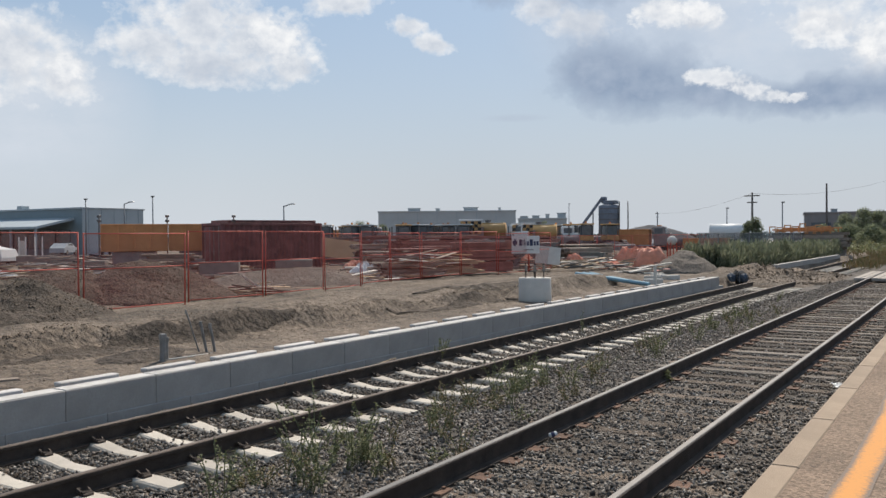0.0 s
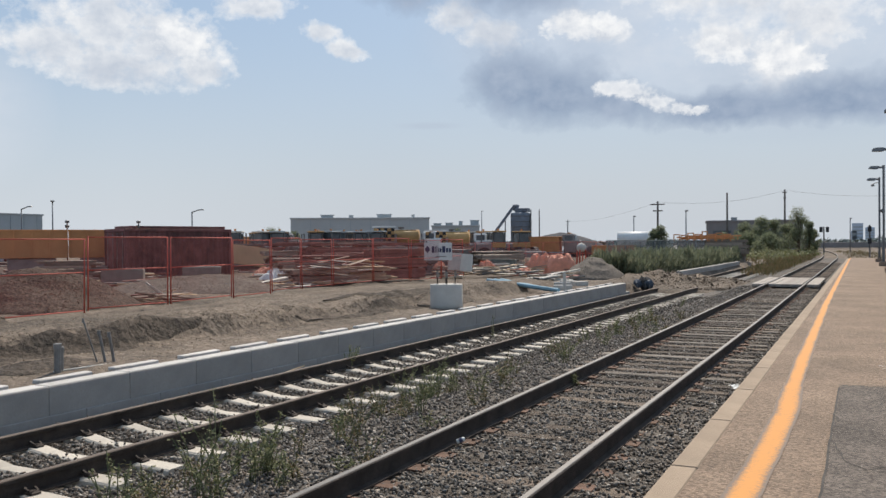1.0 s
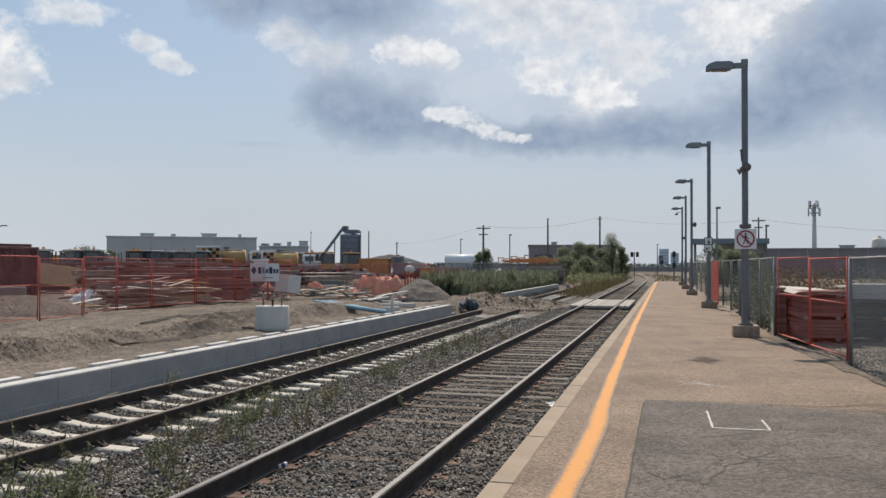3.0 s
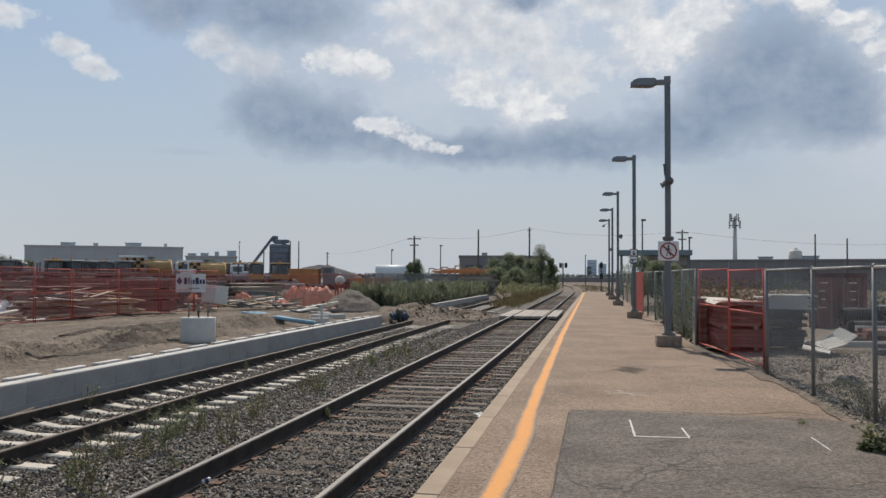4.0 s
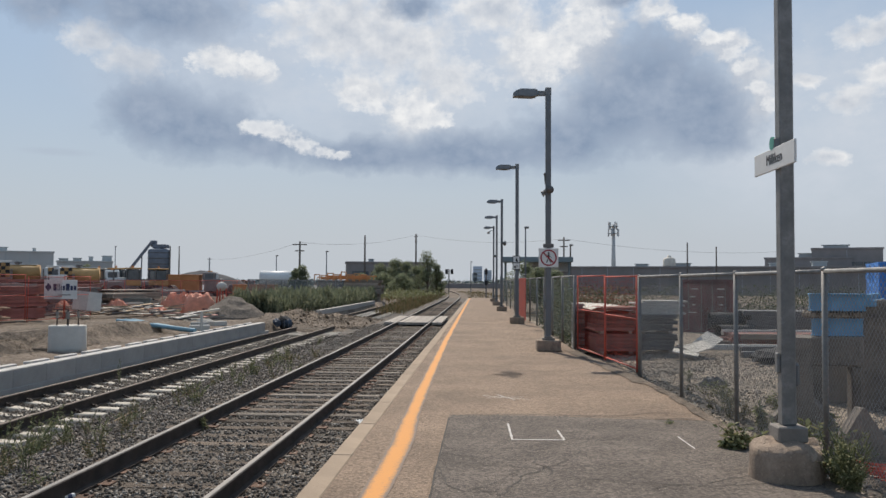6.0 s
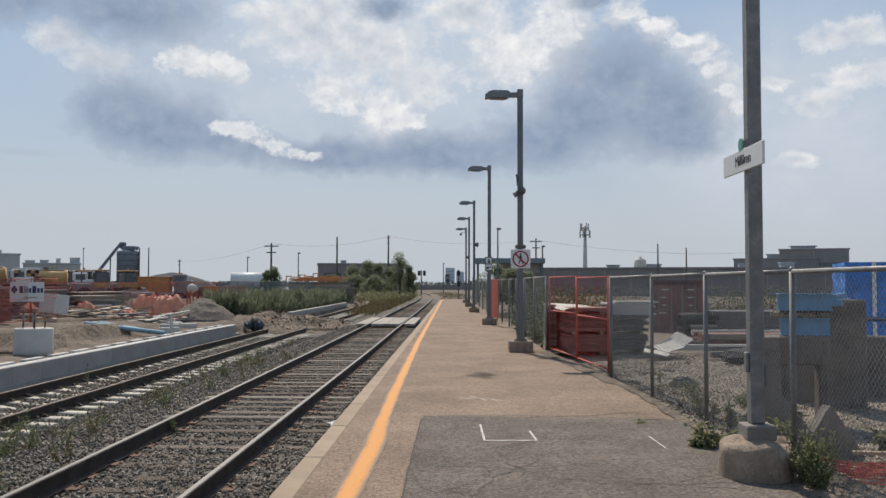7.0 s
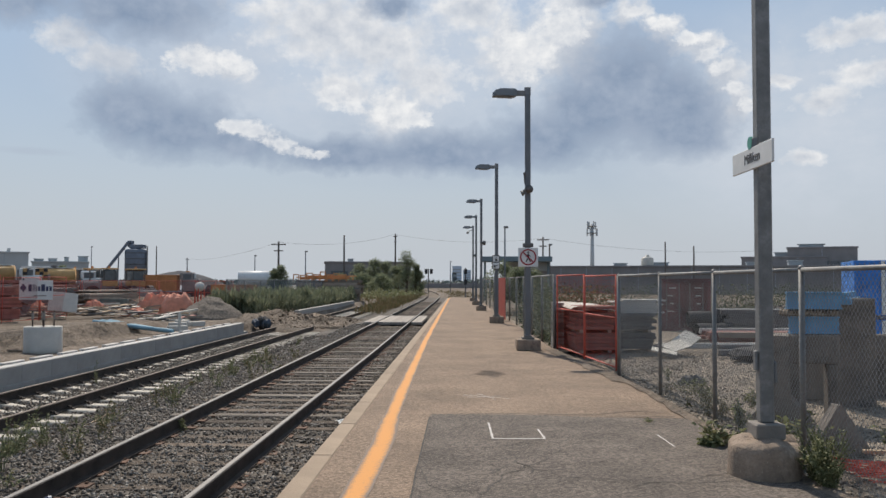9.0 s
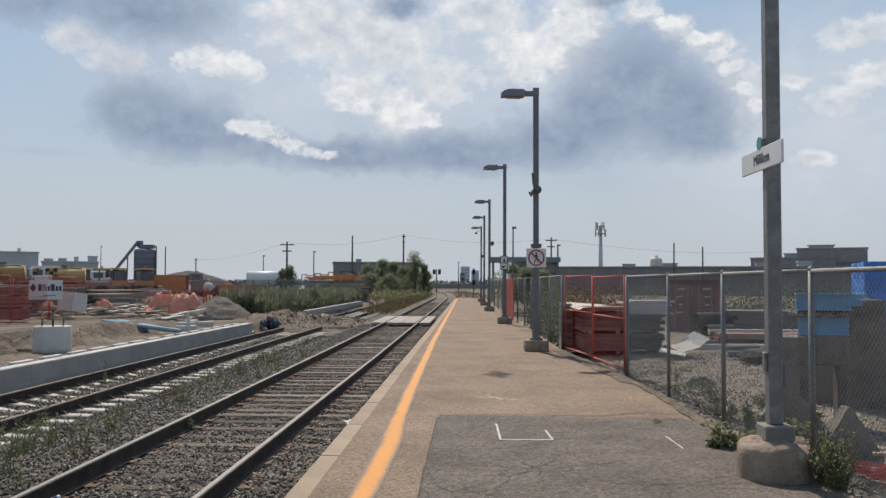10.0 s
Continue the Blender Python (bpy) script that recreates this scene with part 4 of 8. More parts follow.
clip.cyl((0, -0.05, 0.0), (0, 0.05, 0.02), 0.016, n=6).cyl((0, 0.05, 0.02), (0.05, 0.055, 0.045), 0.014, n=6).cyl((0.05, 0.055, 0.045), (0.075, 0.0, 0.03), 0.014, n=6).cyl((0, -0.05, 0.0), (0.055, -0.055, 0.03), 0.014, n=6).box((0, 0, -0.005), (0.09, 0.1, 0.03), 0.008)
clip_mesh = clip.mesh("rail_clip", M_RAIL)
for k in range(-20, 53):
    y = 4.80 + 0.623 * k
    if y > 36.6:
        break
    t = part("tie", tie_mesh, None, siding, m=pose(-7.408 + rnd(-0.02, 0.02), y, -0.512 - min(0.022, max(0.0, (y - 13) * 0.003)) + rnd(-0.008, 0.006), 0, 0, rnd(-0.8, 0.8)))
    if y < 22:
        for x, r in ((-0.865, 180), (-0.64, 0), (0.64, 180), (0.865, 0)):
            part("rail_clip", clip_mesh, None, t, m=pose(x, 0, 0.025, 0, 0, r + 180))

timber = thing("timber_ties", "weathered timber ties half buried in ballast", "railway ties", "", "structure")
wood_mesh = Geo().box((0, 0, -0.09), (2.6, 0.23, 0.18), 0.014).mesh("tie", M_TIE_W)
plate_mesh = Geo().box((0, 0, 0.008), (0.36, 0.19, 0.02), 0.004).box((0.12, 0.05, 0.02), (0.03, 0.03, 0.03)).box((-0.12, -0.05, 0.02), (0.03, 0.03, 0.03)).mesh("tie_plate", M_PLATE)
for k in range(-21, 150):
    y = 3.1 + 0.55 * k
    if 37.9 < y < 45.7:
        continue
    dirty = wob(k, 4, 0.23)
    t = part("tie", wood_mesh, None, timber, m=pose(track_x(y) + rnd(-0.06, 0.06), y + rnd(-0.03, 0.03), -0.333 + (-0.018 if y < 11 else 0.002) + rnd(-0.008, 0.006) + 0.006 * dirty, 0, 0, rnd(-1, 1)))
    if y < 45:
        for x in (-0.7525, 0.7525):
            part("tie_plate", plate_mesh, None, t, m=pose(x, 0, 0.0))
pale_mesh = Geo().box((0, 0, -0.09), (2.55, 0.22, 0.184), 0.012).mesh("tie", M_TIE_PALE)
for y in (12.45, 14.65, 16.85, 18.4, 19.5, 21.7, 23.9, 25.55, 27.2, 30.5, 33.8):
    part("tie", pale_mesh, None, timber, "newer pale timber tie", m=pose(track_x(y), y, -0.322, 0, 0, rnd(-0.8, 0.8)))
for k in range(14):
    t = part("tie", tie_mesh, None, siding, m=pose(-7.43, 50 + 0.9 * k, -0.515, 0, 0, rnd(-1, 1)))

crossing = thing("track_crossing", "pale grey timber plank crossing over the track", "crossing", "", "structure")
for x0, x1 in ((-4.35, -3.87), (-3.7, -2.37), (-2.2, -1.72)):
    w = (x1 - x0) / max(1, round((x1 - x0) / 0.25))
    k = 0
    while x0 + w * (k + 0.5) < x1:
        part("plank", Geo().box((0, 0, -0.06), (w - 0.012, 7.2, 0.12), 0.008), M_CROSS, crossing, m=pose(x0 + w * (k + 0.5) - 0.07, 41.9, -0.16 + rnd(-0.006, 0.006)))
        k += 1

# ---- platform lamps ----
def lamp_post(x, y, sign):
    t = thing("platform_lamp", "tall grey square platform lamp on a brown concrete block", "street lamp", "platform lamps", at=(x, y, 0))
    part("base", Geo().box((0, 0, 0.13), (0.58, 0.55, 0.27), 0.02), M_CONC_WARM, t, "stained brown concrete block")
    part("base_plate", Geo().box((0, 0, 0.29), (0.3, 0.3, 0.05), 0.006).box((0, 0, 0.335), (0.2, 0.2, 0.04), 0.006), M_CONC_GREY, t)
    part("pole", Geo().box((0, 0, 3.3), (0.135, 0.135, 5.95), 0.012), M_POLE, t)
    part("arm", Geo().box((-0.12, 0, 6.3), (0.36, 0.07, 0.13), 0.01).box((0, 0, 6.34), (0.15, 0.12, 0.2), 0.01), M_LAMP, t)
    h = Geo()
    for x0, w, zt, zb in ((-0.26, 0.1, 0.07, -0.05), (-0.32, 0.14, 0.095, -0.09), (-0.66, 0.15, 0.09, -0.09), (-0.78, 0.14, 0.05, -0.10), (-0.86, 0.11, -0.02, -0.11)):
        h.v += [(x0, -w, zb), (x0, -w * 0.8, zt), (x0, w * 0.8, zt), (x0, w, zb)]
    for i in range(4):
        for k in range(4):
            a, b = i * 4 + k, i * 4 + (k + 1) % 4
            h.f.append((a, b, b + 4, a + 4))
    h.f += [(0, 3, 2, 1), (16, 17, 18, 19)]
    hd = part("lamp_head", h, M_LAMP, t, "flat grey luminaire", m=pose(0, 0, 6.29, 0, 2, 0))
    part("lens", Geo().box((-0.55, 0, -0.1), (0.36, 0.22, 0.03), 0.01), M_LAMP, hd, "pale glass lens")
    part("conduit", Geo().cyl((-0.085, -0.02, 0.35), (-0.085, -0.02, 2.0), 0.014, n=8).cyl((-0.085, -0.02, 1.05), (-0.085, -0.02, 1.13), 0.022, n=8), M_GALV, t, "thin pale conduit")
    return t


def no_walking_sign(t, x, y, z):
    s = part("sign", Geo().box((0, 0, 0), (0.48, 0.012, 0.46), 0.004), M_WHITE, t, "white square sign with a red crossed-out walker", m=pose(x, y, z))
    ring = Geo()
    n = 32
    for r, yy in ((0.2, -0.009), (0.165, -0.009)):
        ring.v += [(r * math.cos(2 * math.pi * i / n), yy, r * math.sin(2 * math.pi * i / n)) for i in range(n)]
    ring.f = [(i, n + i, n + (i + 1) % n, (i + 1) % n) for i in range(n)]
    part("ring", ring, M_SIGNRED, s)
    part("bar", Geo().box((0, -0.0115, 0), (0.36, 0.003, 0.034), 0, Matrix.Rotation(radians(45), 4, "Y")), M_SIGNRED, s)
    fig = Geo().cyl((0.0, -0.007, 0.115), (0.0, -0.0095, 0.115), 0.025, n=10)
    for a, b, w in (((0, 0.085), (0.0, -0.01), 0.045), ((0, 0), (0.055, -0.12), 0.026), ((0, 0), (-0.05, -0.12), 0.026), ((0, 0.07), (0.07, 0.0), 0.02), ((0, 0.07), (-0.065, 0.005), 0.02)):
        d = Vector((b[0] - a[0], 0, b[1] - a[1]))
        fig.box(((a[0] + b[0]) / 2, -0.0085, (a[1] + b[1]) / 2), (w, 0.0025, d.length), 0, None) if d.x == 0 else fig.add([(a[0] - w / 2, -0.0095, a[1]), (a[0] + w / 2, -0.0095, a[1]), (b[0] + w / 2, -0.0095, b[1]), (b[0] - w / 2, -0.0095, b[1])], [(0, 3, 2, 1)])
    part("pictogram", fig, M_SIGNTXT, s)
    for zz in (-0.15, 0.15):
        part("bracket", Geo().box((0, 0.03, zz), (0.2, 0.05, 0.03), 0.004), M_GALV, s)


for i, (x, y) in enumerate(((1.63, 20.72), (1.41, 34.35), (1.12, 49.15), (1.02, 61.2), (0.95, 73.0))):
    t = lamp_post(x, y, i)
    if i == 0:
        no_walking_sign(t, 0.0, -0.105, 2.255)
        horn = part("loudspeaker", Geo().cyl((0.0, -0.07, 3.93), (0.02, -0.24, 3.9), 0.045, 0.1, 18).cyl((0, -0.06, 3.93), (0, -0.14, 3.93), 0.06, n=12), M_DARKSTEEL, t, "dark horn loudspeaker", True)
        part("loudspeaker", Geo().cyl((-0.07, 0, 3.86), (-0.15, 0.02, 3.82), 0.04, 0.08, 16).cyl((0, 0, 3.95), (-0.09, 0, 3.86), 0.05, n=12), M_GALV, t, "grey horn loudspeaker", True)
        part("camera_arm", Geo().cyl((-0.07, -0.05, 4.05), (-0.09, -0.08, 4.28), 0.018, n=8).box((-0.09, -0.09, 4.3), (0.05, 0.1, 0.05), 0.01), M_DARKSTEEL, t)
        part("junction_box", Geo().box((0, -0.06, 2.55), (0.26, 0.05, 0.1), 0.015), M_DARKSTEEL, t)
    elif i == 1:
        s = part("sign", Geo().box((0, 0, 0), (0.3, 0.012, 0.56), 0.004), M_SIGNTXT, t, "black-bordered white accessible route sign", m=pose(-0.03, -0.09, 2.44))
        for z in (-0.135, 0.135):
            p = part("panel", Geo().box((0, -0.008, z), (0.25, 0.006, 0.235), 0.003), M_WHITE, s)
        part("arrow", Geo().box((0.0, -0.0125, -0.135), (0.16, 0.003, 0.03), 0, None).add([(-0.09, -0.0135, -0.21), (0.02, -0.0135, -0.21), (-0.09, -0.0135, -0.10)], [(0, 1, 2)]), M_SIGNTXT, s)
        part("pictogram", Geo().box((0.0, -0.0125, 0.1), (0.06, 0.003, 0.1)).cyl((0.01, -0.011, 0.185), (0.01, -0.014, 0.185), 0.022, n=10).cyl((0.02, -0.011, 0.08), (0.02, -0.014, 0.08), 0.045, n=12), M_SIGNTXT, s)
    elif i in (2, 4):
        part("loudspeaker", Geo().cyl((0.05, -0.05, 3.9), (0.18, -0.15, 3.88), 0.06, 0.14, 12), M_DARKSTEEL, t, "dark horn loudspeaker", True)
        if i == 4:
            part("camera_dome", Geo().lathe([(0.02, 0.0), (0.12, 0.03), (0.13, 0.12), (0.05, 0.2)], 12, (-0.45, 0, 5.75)).cyl((-0.45, 0, 5.95), (0, 0, 6.1), 0.03, n=8), M_LAMP, t)

# the pole with the station's name, nearest the eye
name_post = thing("station_name_post", "square galvanised post with white station name board on concrete base", "sign post", at=(2.63, 7.22, 0))
part("base", Geo().lathe([(0.305, -0.05), (0.31, 0.02), (0.302, 0.12), (0.308, 0.2), (0.298, 0.27), (0.27, 0.305), (0.18, 0.325), (0.01, 0.33)], 48, (0.0, -0.04, 0)), M_CONC_WARM, name_post, "weathered round concrete base", True)
for v in name_post.children[0].data.vertices:          # chipped, uneven casting
    x, y, z = v.co
    v.co.x, v.co.y, v.co.z = x * (1 + 0.05 * wob(x * 6, y * 6, 1, z * 5)), y * (1 + 0.05 * wob(y * 6, x * 5, 1, z * 4)), z + (0.05 * wob(x, y, 6, 2) - (0.05 if x > 0.1 and y < 0 else 0) if z > 0.25 else 0)
part("grout_block", Geo().box((0.02, -0.02, 0.385), (0.25, 0.25, 0.13), 0.012), M_CONC_GREY, name_post, "square grey grout block")
part("post", Geo().box((0.018, 0, 3.5), (0.122, 0.122, 6.1), 0.012), M_GALV, name_post, "square galvanised post")
part("conduit_box", Geo().box((-0.058, 0.0, 0.98), (0.03, 0.07, 0.17), 0.008), M_GALV, name_post)
part("bracket", Geo().box((0.09, 0, 0.88), (0.05, 0.1, 0.2), 0.02), M_POLE, name_post)
board = part("name_board", Geo().box((0, 0, 0), (0.02, 1.02, 0.192), 0.004), M_WHITE, name_post, "white name board with dark lettering", m=pose(-0.07, 0.0, 2.737))
txt = bpy.data.curves.new("lettering", "FONT")
txt.body, txt.size, txt.align_x, txt.align_y, txt.extrude = "Milliken", 0.13, "CENTER", "CENTER", 0.001
tmp = new("lettering_source", txt)
bpy.context.view_layer.update()
tm = bpy.data.meshes.new_from_object(tmp.evaluated_get(bpy.context.evaluated_depsgraph_get()))
bpy.data.objects.remove(tmp)
tm.materials.clear()
tm.materials.append(M_SIGNTXT)
part("lettering", tm, None, board, "dark lettering", m=Matrix.Translation((-0.0125, -0.03, 0.0)) @ Euler((radians(90), 0, radians(-90))).to_matrix().to_4x4())
part("badge", Geo().cyl((-0.012, 0.03, 0.14), (0.008, 0.03, 0.14), 0.058, n=20).box((0, 0.03, 0.09), (0.016, 0.09, 0.06), 0.003), M_GREEN_DISC, board, "small round green badge")
part("board_bracket", Geo().box((0.03, 0.0, 0.13), (0.08, 0.1, 0.1), 0.01), M_POLE, board)

# ---- chain-link fence ----
POSTS = [(3.25, 2.4), (3.2, 5.0), (3.13, 7.62), (3.09, 10.22), (3.01, 12.74), (2.89, 15.5)]
fence = thing("chain_link_fence", "galvanised chain-link fence along the platform", "fence")
for x, y in POSTS:
    p = part("post", Geo().cyl((0, 0, -0.15), (0, 0, 1.78), 0.027 if y < 15 else 0.034, n=14), M_GALV, fence, smooth=True, m=pose(x, y, 0))
    part("post_cap", Geo().lathe([(0.03, 0.0), (0.03, 0.02), (0.02, 0.035), (0.005, 0.04)], 14, (0, 0, 1.775)), M_GALV, p, smooth=True)
for a, b in zip(POSTS, POSTS[1:]):
    part("top_rail", Geo().cyl((*a, 1.77), (*b, 1.77), 0.022, n=10), M_GALV, fence, smooth=True)
for a, b in zip(POSTS, POSTS[1:]):
    L = math.hypot(b[0] - a[0], b[1] - a[1])
    H, z0, step = 1.72, 0.04, 0.062
    ux, uy = (b[0] - a[0]) / L, (b[1] - a[1]) / L
    g = Geo()
    k = -int(H / step) - 1
    while k * step < L:
        for d in (1, -1):
            s0, s1 = (k * step, k * step + H) if d > 0 else (k * step + H, k * step)
            za, zb = z0, z0 + H
            # keep each wire within its span
            t0 = max(0, min(1, (0 - s0) / (s1 - s0))) if s0 < 0 else (max(0, min(1, (L - s0) / (s1 - s0))) if s0 > L else 0)
            t1 = max(0, min(1, (0 - s0) / (s1 - s0))) if s1 < 0 else (max(0, min(1, (L - s0) / (s1 - s0))) if s1 > L else 1)
            if t1 - t0 < 0.02:
                continue
            sa, sb = s0 + (s1 - s0) * t0, s0 + (s1 - s0) * t1
            g.cyl((a[0] + ux * sa + 0.004 * d, a[1] + uy * sa, za + H * t0), (a[0] + ux * sb + 0.004 * d, a[1] + uy * sb, za + H * t1), 0.0021, n=3, caps=False)
        k += 1
    # the twisted tips above the rail
    s = 0.0
    while s < L:
        g.cyl((a[0] + ux * s, a[1] + uy * s, z0 + H), (a[0] + ux * (s + 0.03), a[1] + uy * (s + 0.03), z0 + H + 0.05), 0.003, n=3, caps=False)
        s += 0.075
    part("wire_mesh", g, M_WIRE, fence, "woven galvanised wire")

# ---- orange temporary panels ----
def fence_panel(name, a, b, h, label, group, z=0.0, mesh=True, foot=True, lean=0.0, parts_mesh=0.1, wire=0.0016, mid=True):
    L = math.hypot(b[0] - a[0], b[1] - a[1])
    t = thing(name, label, "fence panel", group, at=(a[0], a[1], z), rz=math.degrees(math.atan2(b[1] - a[1], b[0] - a[0])))
    off = lean * h
    def P(s, zz):
        return (s, off * zz / h, zz)
    for s in ((0.02, L / 2, L - 0.02) if mid else (0.02, L - 0.02)):
        part("post", Geo().cyl(P(s, 0.02), P(s, h), 0.019 if s != L / 2 else 0.016, n=8), M_ORANGE, t, smooth=True)
    for zz in (0.08, h * 0.55, h - 0.02):
        part("rail", Geo().cyl(P(0, zz), P(L, zz), 0.014, n=8), M_ORANGE, t, smooth=True)
    if mesh == "fine":
        part("fine_mesh", Geo().add([P(0.02, 0.08), P(L - 0.02, 0.08), P(L - 0.02, h - 0.02), P(0.02, h - 0.02)], [(0, 1, 2, 3)]), M_ORANGE_MESH, t, "fine orange wire mesh")
    elif mesh:
        g = Geo()
        k = 1
        while k * parts_mesh < L:
            g.cyl(P(k * parts_mesh, 0.08), P(k * parts_mesh, h - 0.02), wire, n=3, caps=False)
            k += 1
        k = 1
        while k * parts_mesh * 1.5 < h:
            g.cyl(P(0, k * parts_mesh * 1.5), P(L, k * parts_mesh * 1.5), wire, n=3, caps=False)
            k += 1
        part("wire_mesh", g, M_ORANGE, t, "orange welded wire")
    if foot:
        for s in (0.0, L):
            part("foot", Geo().box((s, 0, 0.02), (0.08, 0.75, 0.035), 0.006), M_ORANGE, t)
    return t


fence_panel("temporary_fence_panel", (2.36, 20.9), (2.64, 18.15), 1.83, "orange welded mesh temporary fence panel closing a gap", "platform barrier panels", 0.0, parts_mesh=0.08, wire=0.002, foot=False, mid=False)
fence_panel("temporary_fence_panel", (2.64, 18.12), (2.87, 15.62), 1.8, "orange welded mesh temporary fence panel closing a gap", "platform barrier panels", 0.0, parts_mesh=0.08, wire=0.002, foot=False, mid=False)
g = Geo().box((0, 0, 0.95), (1.5, 0.02, 1.75), 0.005)
solid("orange_barrier_sheet", g, M_ORANGE, "bright orange plastic sheet tied to a barrier", "barrier", at=(1.72, 36.4, 0.0), rz=-82)

# dark green screened fence behind the lamps
sf = thing("screened_fence", "steel fence hung with dark green windscreen mesh", "fence")
FP = [(2.30, 21.0), (2.28, 24.0), (2.24, 27.0), (2.2, 30.0), (2.14, 33.2), (2.05, 36.5), (1.95, 40), (1.9, 44), (1.84, 48.5), (1.78, 54), (1.72, 60), (1.66, 67), (1.6, 76)]
for x, y in FP:
    part("post", Geo().cyl((x, y, -0.1), (x, y, 1.84), 0.036, n=10), M_GALV, sf, smooth=True)
for i, (a, b) in enumerate(zip(FP, FP[1:])):
    part("top_rail", Geo().cyl((*a, 1.82), (*b, 1.82), 0.02, n=8), M_GALV, sf, smooth=True)
    g = Geo()
    for k in range(9):
        s = k / 8
        for z in (0.35 if i == 0 else 0.12, 1.0, 1.8):
            g.v.append((a[0] + (b[0] - a[0]) * s - 0.02 + 0.012 * wob(k, i, 1.3, z), a[1] + (b[1] - a[1]) * s, z + (0.03 * wob(k, i, 0.9) if z < 1.5 else 0)))
    g.f = [(3 * k + j, 3 * k + j + 1, 3 * k + j + 4, 3 * k + j + 3) for k in range(8) for j in range(2)]
    part("windscreen", g, M_GREEN_SCREEN, sf, "dark green windscreen mesh")

# ---- the yard behind the fence ----
def yard_z(x, y):
    return -0.06 - 0.7 * min(1, max(0, (y - 23) / 13)) + 0.05 * wob(x, y, 0.35) + 0.02 * wob(x, y, 1.6, 3) + 0.05 * min(1, max(0, (x - 5) / 6))


solid("yard_gravel", Geo().sheet(lattice((2.86, 3.2, 0.17), (3.2, 14, 0.6), (14, 46, 4)), lattice((-6, 2, 2), (2, 24, 0.6), (24, 60, 3)), lambda x, y: yard_z(x, y) - (0.1 if x < 2.9 else 0)), M_YARD, "pale grey gravel yard with weeds behind the fence", "gravel", kind="structure", smooth=True)


def yard_place(rs, n):
    y = 3 + 18 * rs.uniform(0, 1, n) ** 1.2
    x = 2.95 + 8 * rs.uniform(0, 1, n) ** 1.4
    return np.stack([x, y, np.array([yard_z(a, b) for a, b in zip(x, y)]) + 0.005], 1)


scatter("yard_stones", M_YARD_STONES, 17000, yard_place, (0.015, 0.042), "loose pale gravel stones", "gravel", 0.7, 5)


def stack(name, label, category, at, rz, nx, layers, size, mat, gap=0.006, skew=0.03, group="", bearers=True, thing_kind=""):
    """A pile of long pieces, layer over layer. size: length, width, thickness."""
    t = thing(name, label, category, group, at=at, rz=rz)
    me = Geo().box((0, 0, 0), size, min(0.008, size[2] * 0.2)).mesh("board", mat)
    z = 0.0
    for l in range(layers):
        if bearers and l % 5 == 0:
            for s in (-0.35, 0.35):
                part("bearer", Geo().box((s * size[0], 0, z + 0.035), (0.09, nx * (size[1] + gap), 0.07), 0.005), M_WOOD_OLD, t)
            z += 0.072
        dx = rnd(-skew, skew)
        for k in range(nx):
            part("board", me, None, t, m=pose(dx + rnd(-skew, skew) * 0.6, (k - (nx - 1) / 2) * (size[1] + gap), z + size[2] / 2, 0, 0, rnd(-0.3, 0.3)))
        z += size[2] + 0.003
    return t


stack("formwork_stack", "stack of dark red formwork panels under a pale cover sheet", "stack of panels", (3.1, 21.05, -0.02), 4, 2, 11, (0.95, 1.0, 0.078), M_FORM, skew=0.06)
g = Geo().sheet(lattice((-0.56, 0.54, 0.11)), lattice((-1.06, 1.06, 0.12)), lambda x, y: 0.06 + 0.03 * wob(x, y, 1.8) - 0.05 * x + 0.04 * y - (0.05 if abs(x) > 0.5 else 0))
solid("cover_sheet", g, M_PALE_PLY, "pale cover sheet draped over a stack of panels", "sheet", at=(3.06, 21.05, 1.02), rz=4)
stack("plank_stack", "stack of grey weathered planks on edge beside the barrier", "stack of planks", (2.46, 21.75, -0.02), 86, 1, 24, (1.4, 0.28, 0.045), M_PLANK_GREY, bearers=False, skew=0.06)
stack("plank_stack", "long pile of grey weathered planks", "stack of planks", (2.95, 25.2, -0.02), 84, 2, 14, (3.4, 0.3, 0.045), M_PLANK_GREY, bearers=False, skew=0.08)
stack("panel_stack", "stack of dark steel formwork panels", "stack of panels", (4.14, 21.0, -0.02), 4, 2, 10, (0.95, 0.6, 0.075), M_PANEL_DARK, skew=0.09)
stack("plank_stack", "stack of pale grey planks on a pile of dark panels", "stack of planks", (4.3, 20.95, 0.9), 2, 3, 7, (1.05, 0.24, 0.045), M_CONC, bearers=False, skew=0.12)
g = Geo()
me = Geo().box((0, 0, 0), (0.56, 0.45, 0.02), 0.004)
for i, (x, y, z, rx, ry, rz) in enumerate(((4.95, 19.6, 0.2, 18, -14, 20), (4.6, 19.3, 0.1, 6, 10, -15), (5.25, 19.9, 0.32, 24, -26, 35))):
    o = solid("plywood_offcut", me, M_PALE_PLY, "pale broken plywood sheet lying on gravel", "plywood", "broken sheets", at=(x, y, z))
    o.matrix_basis = pose(x, y, z, rx, ry, rz)
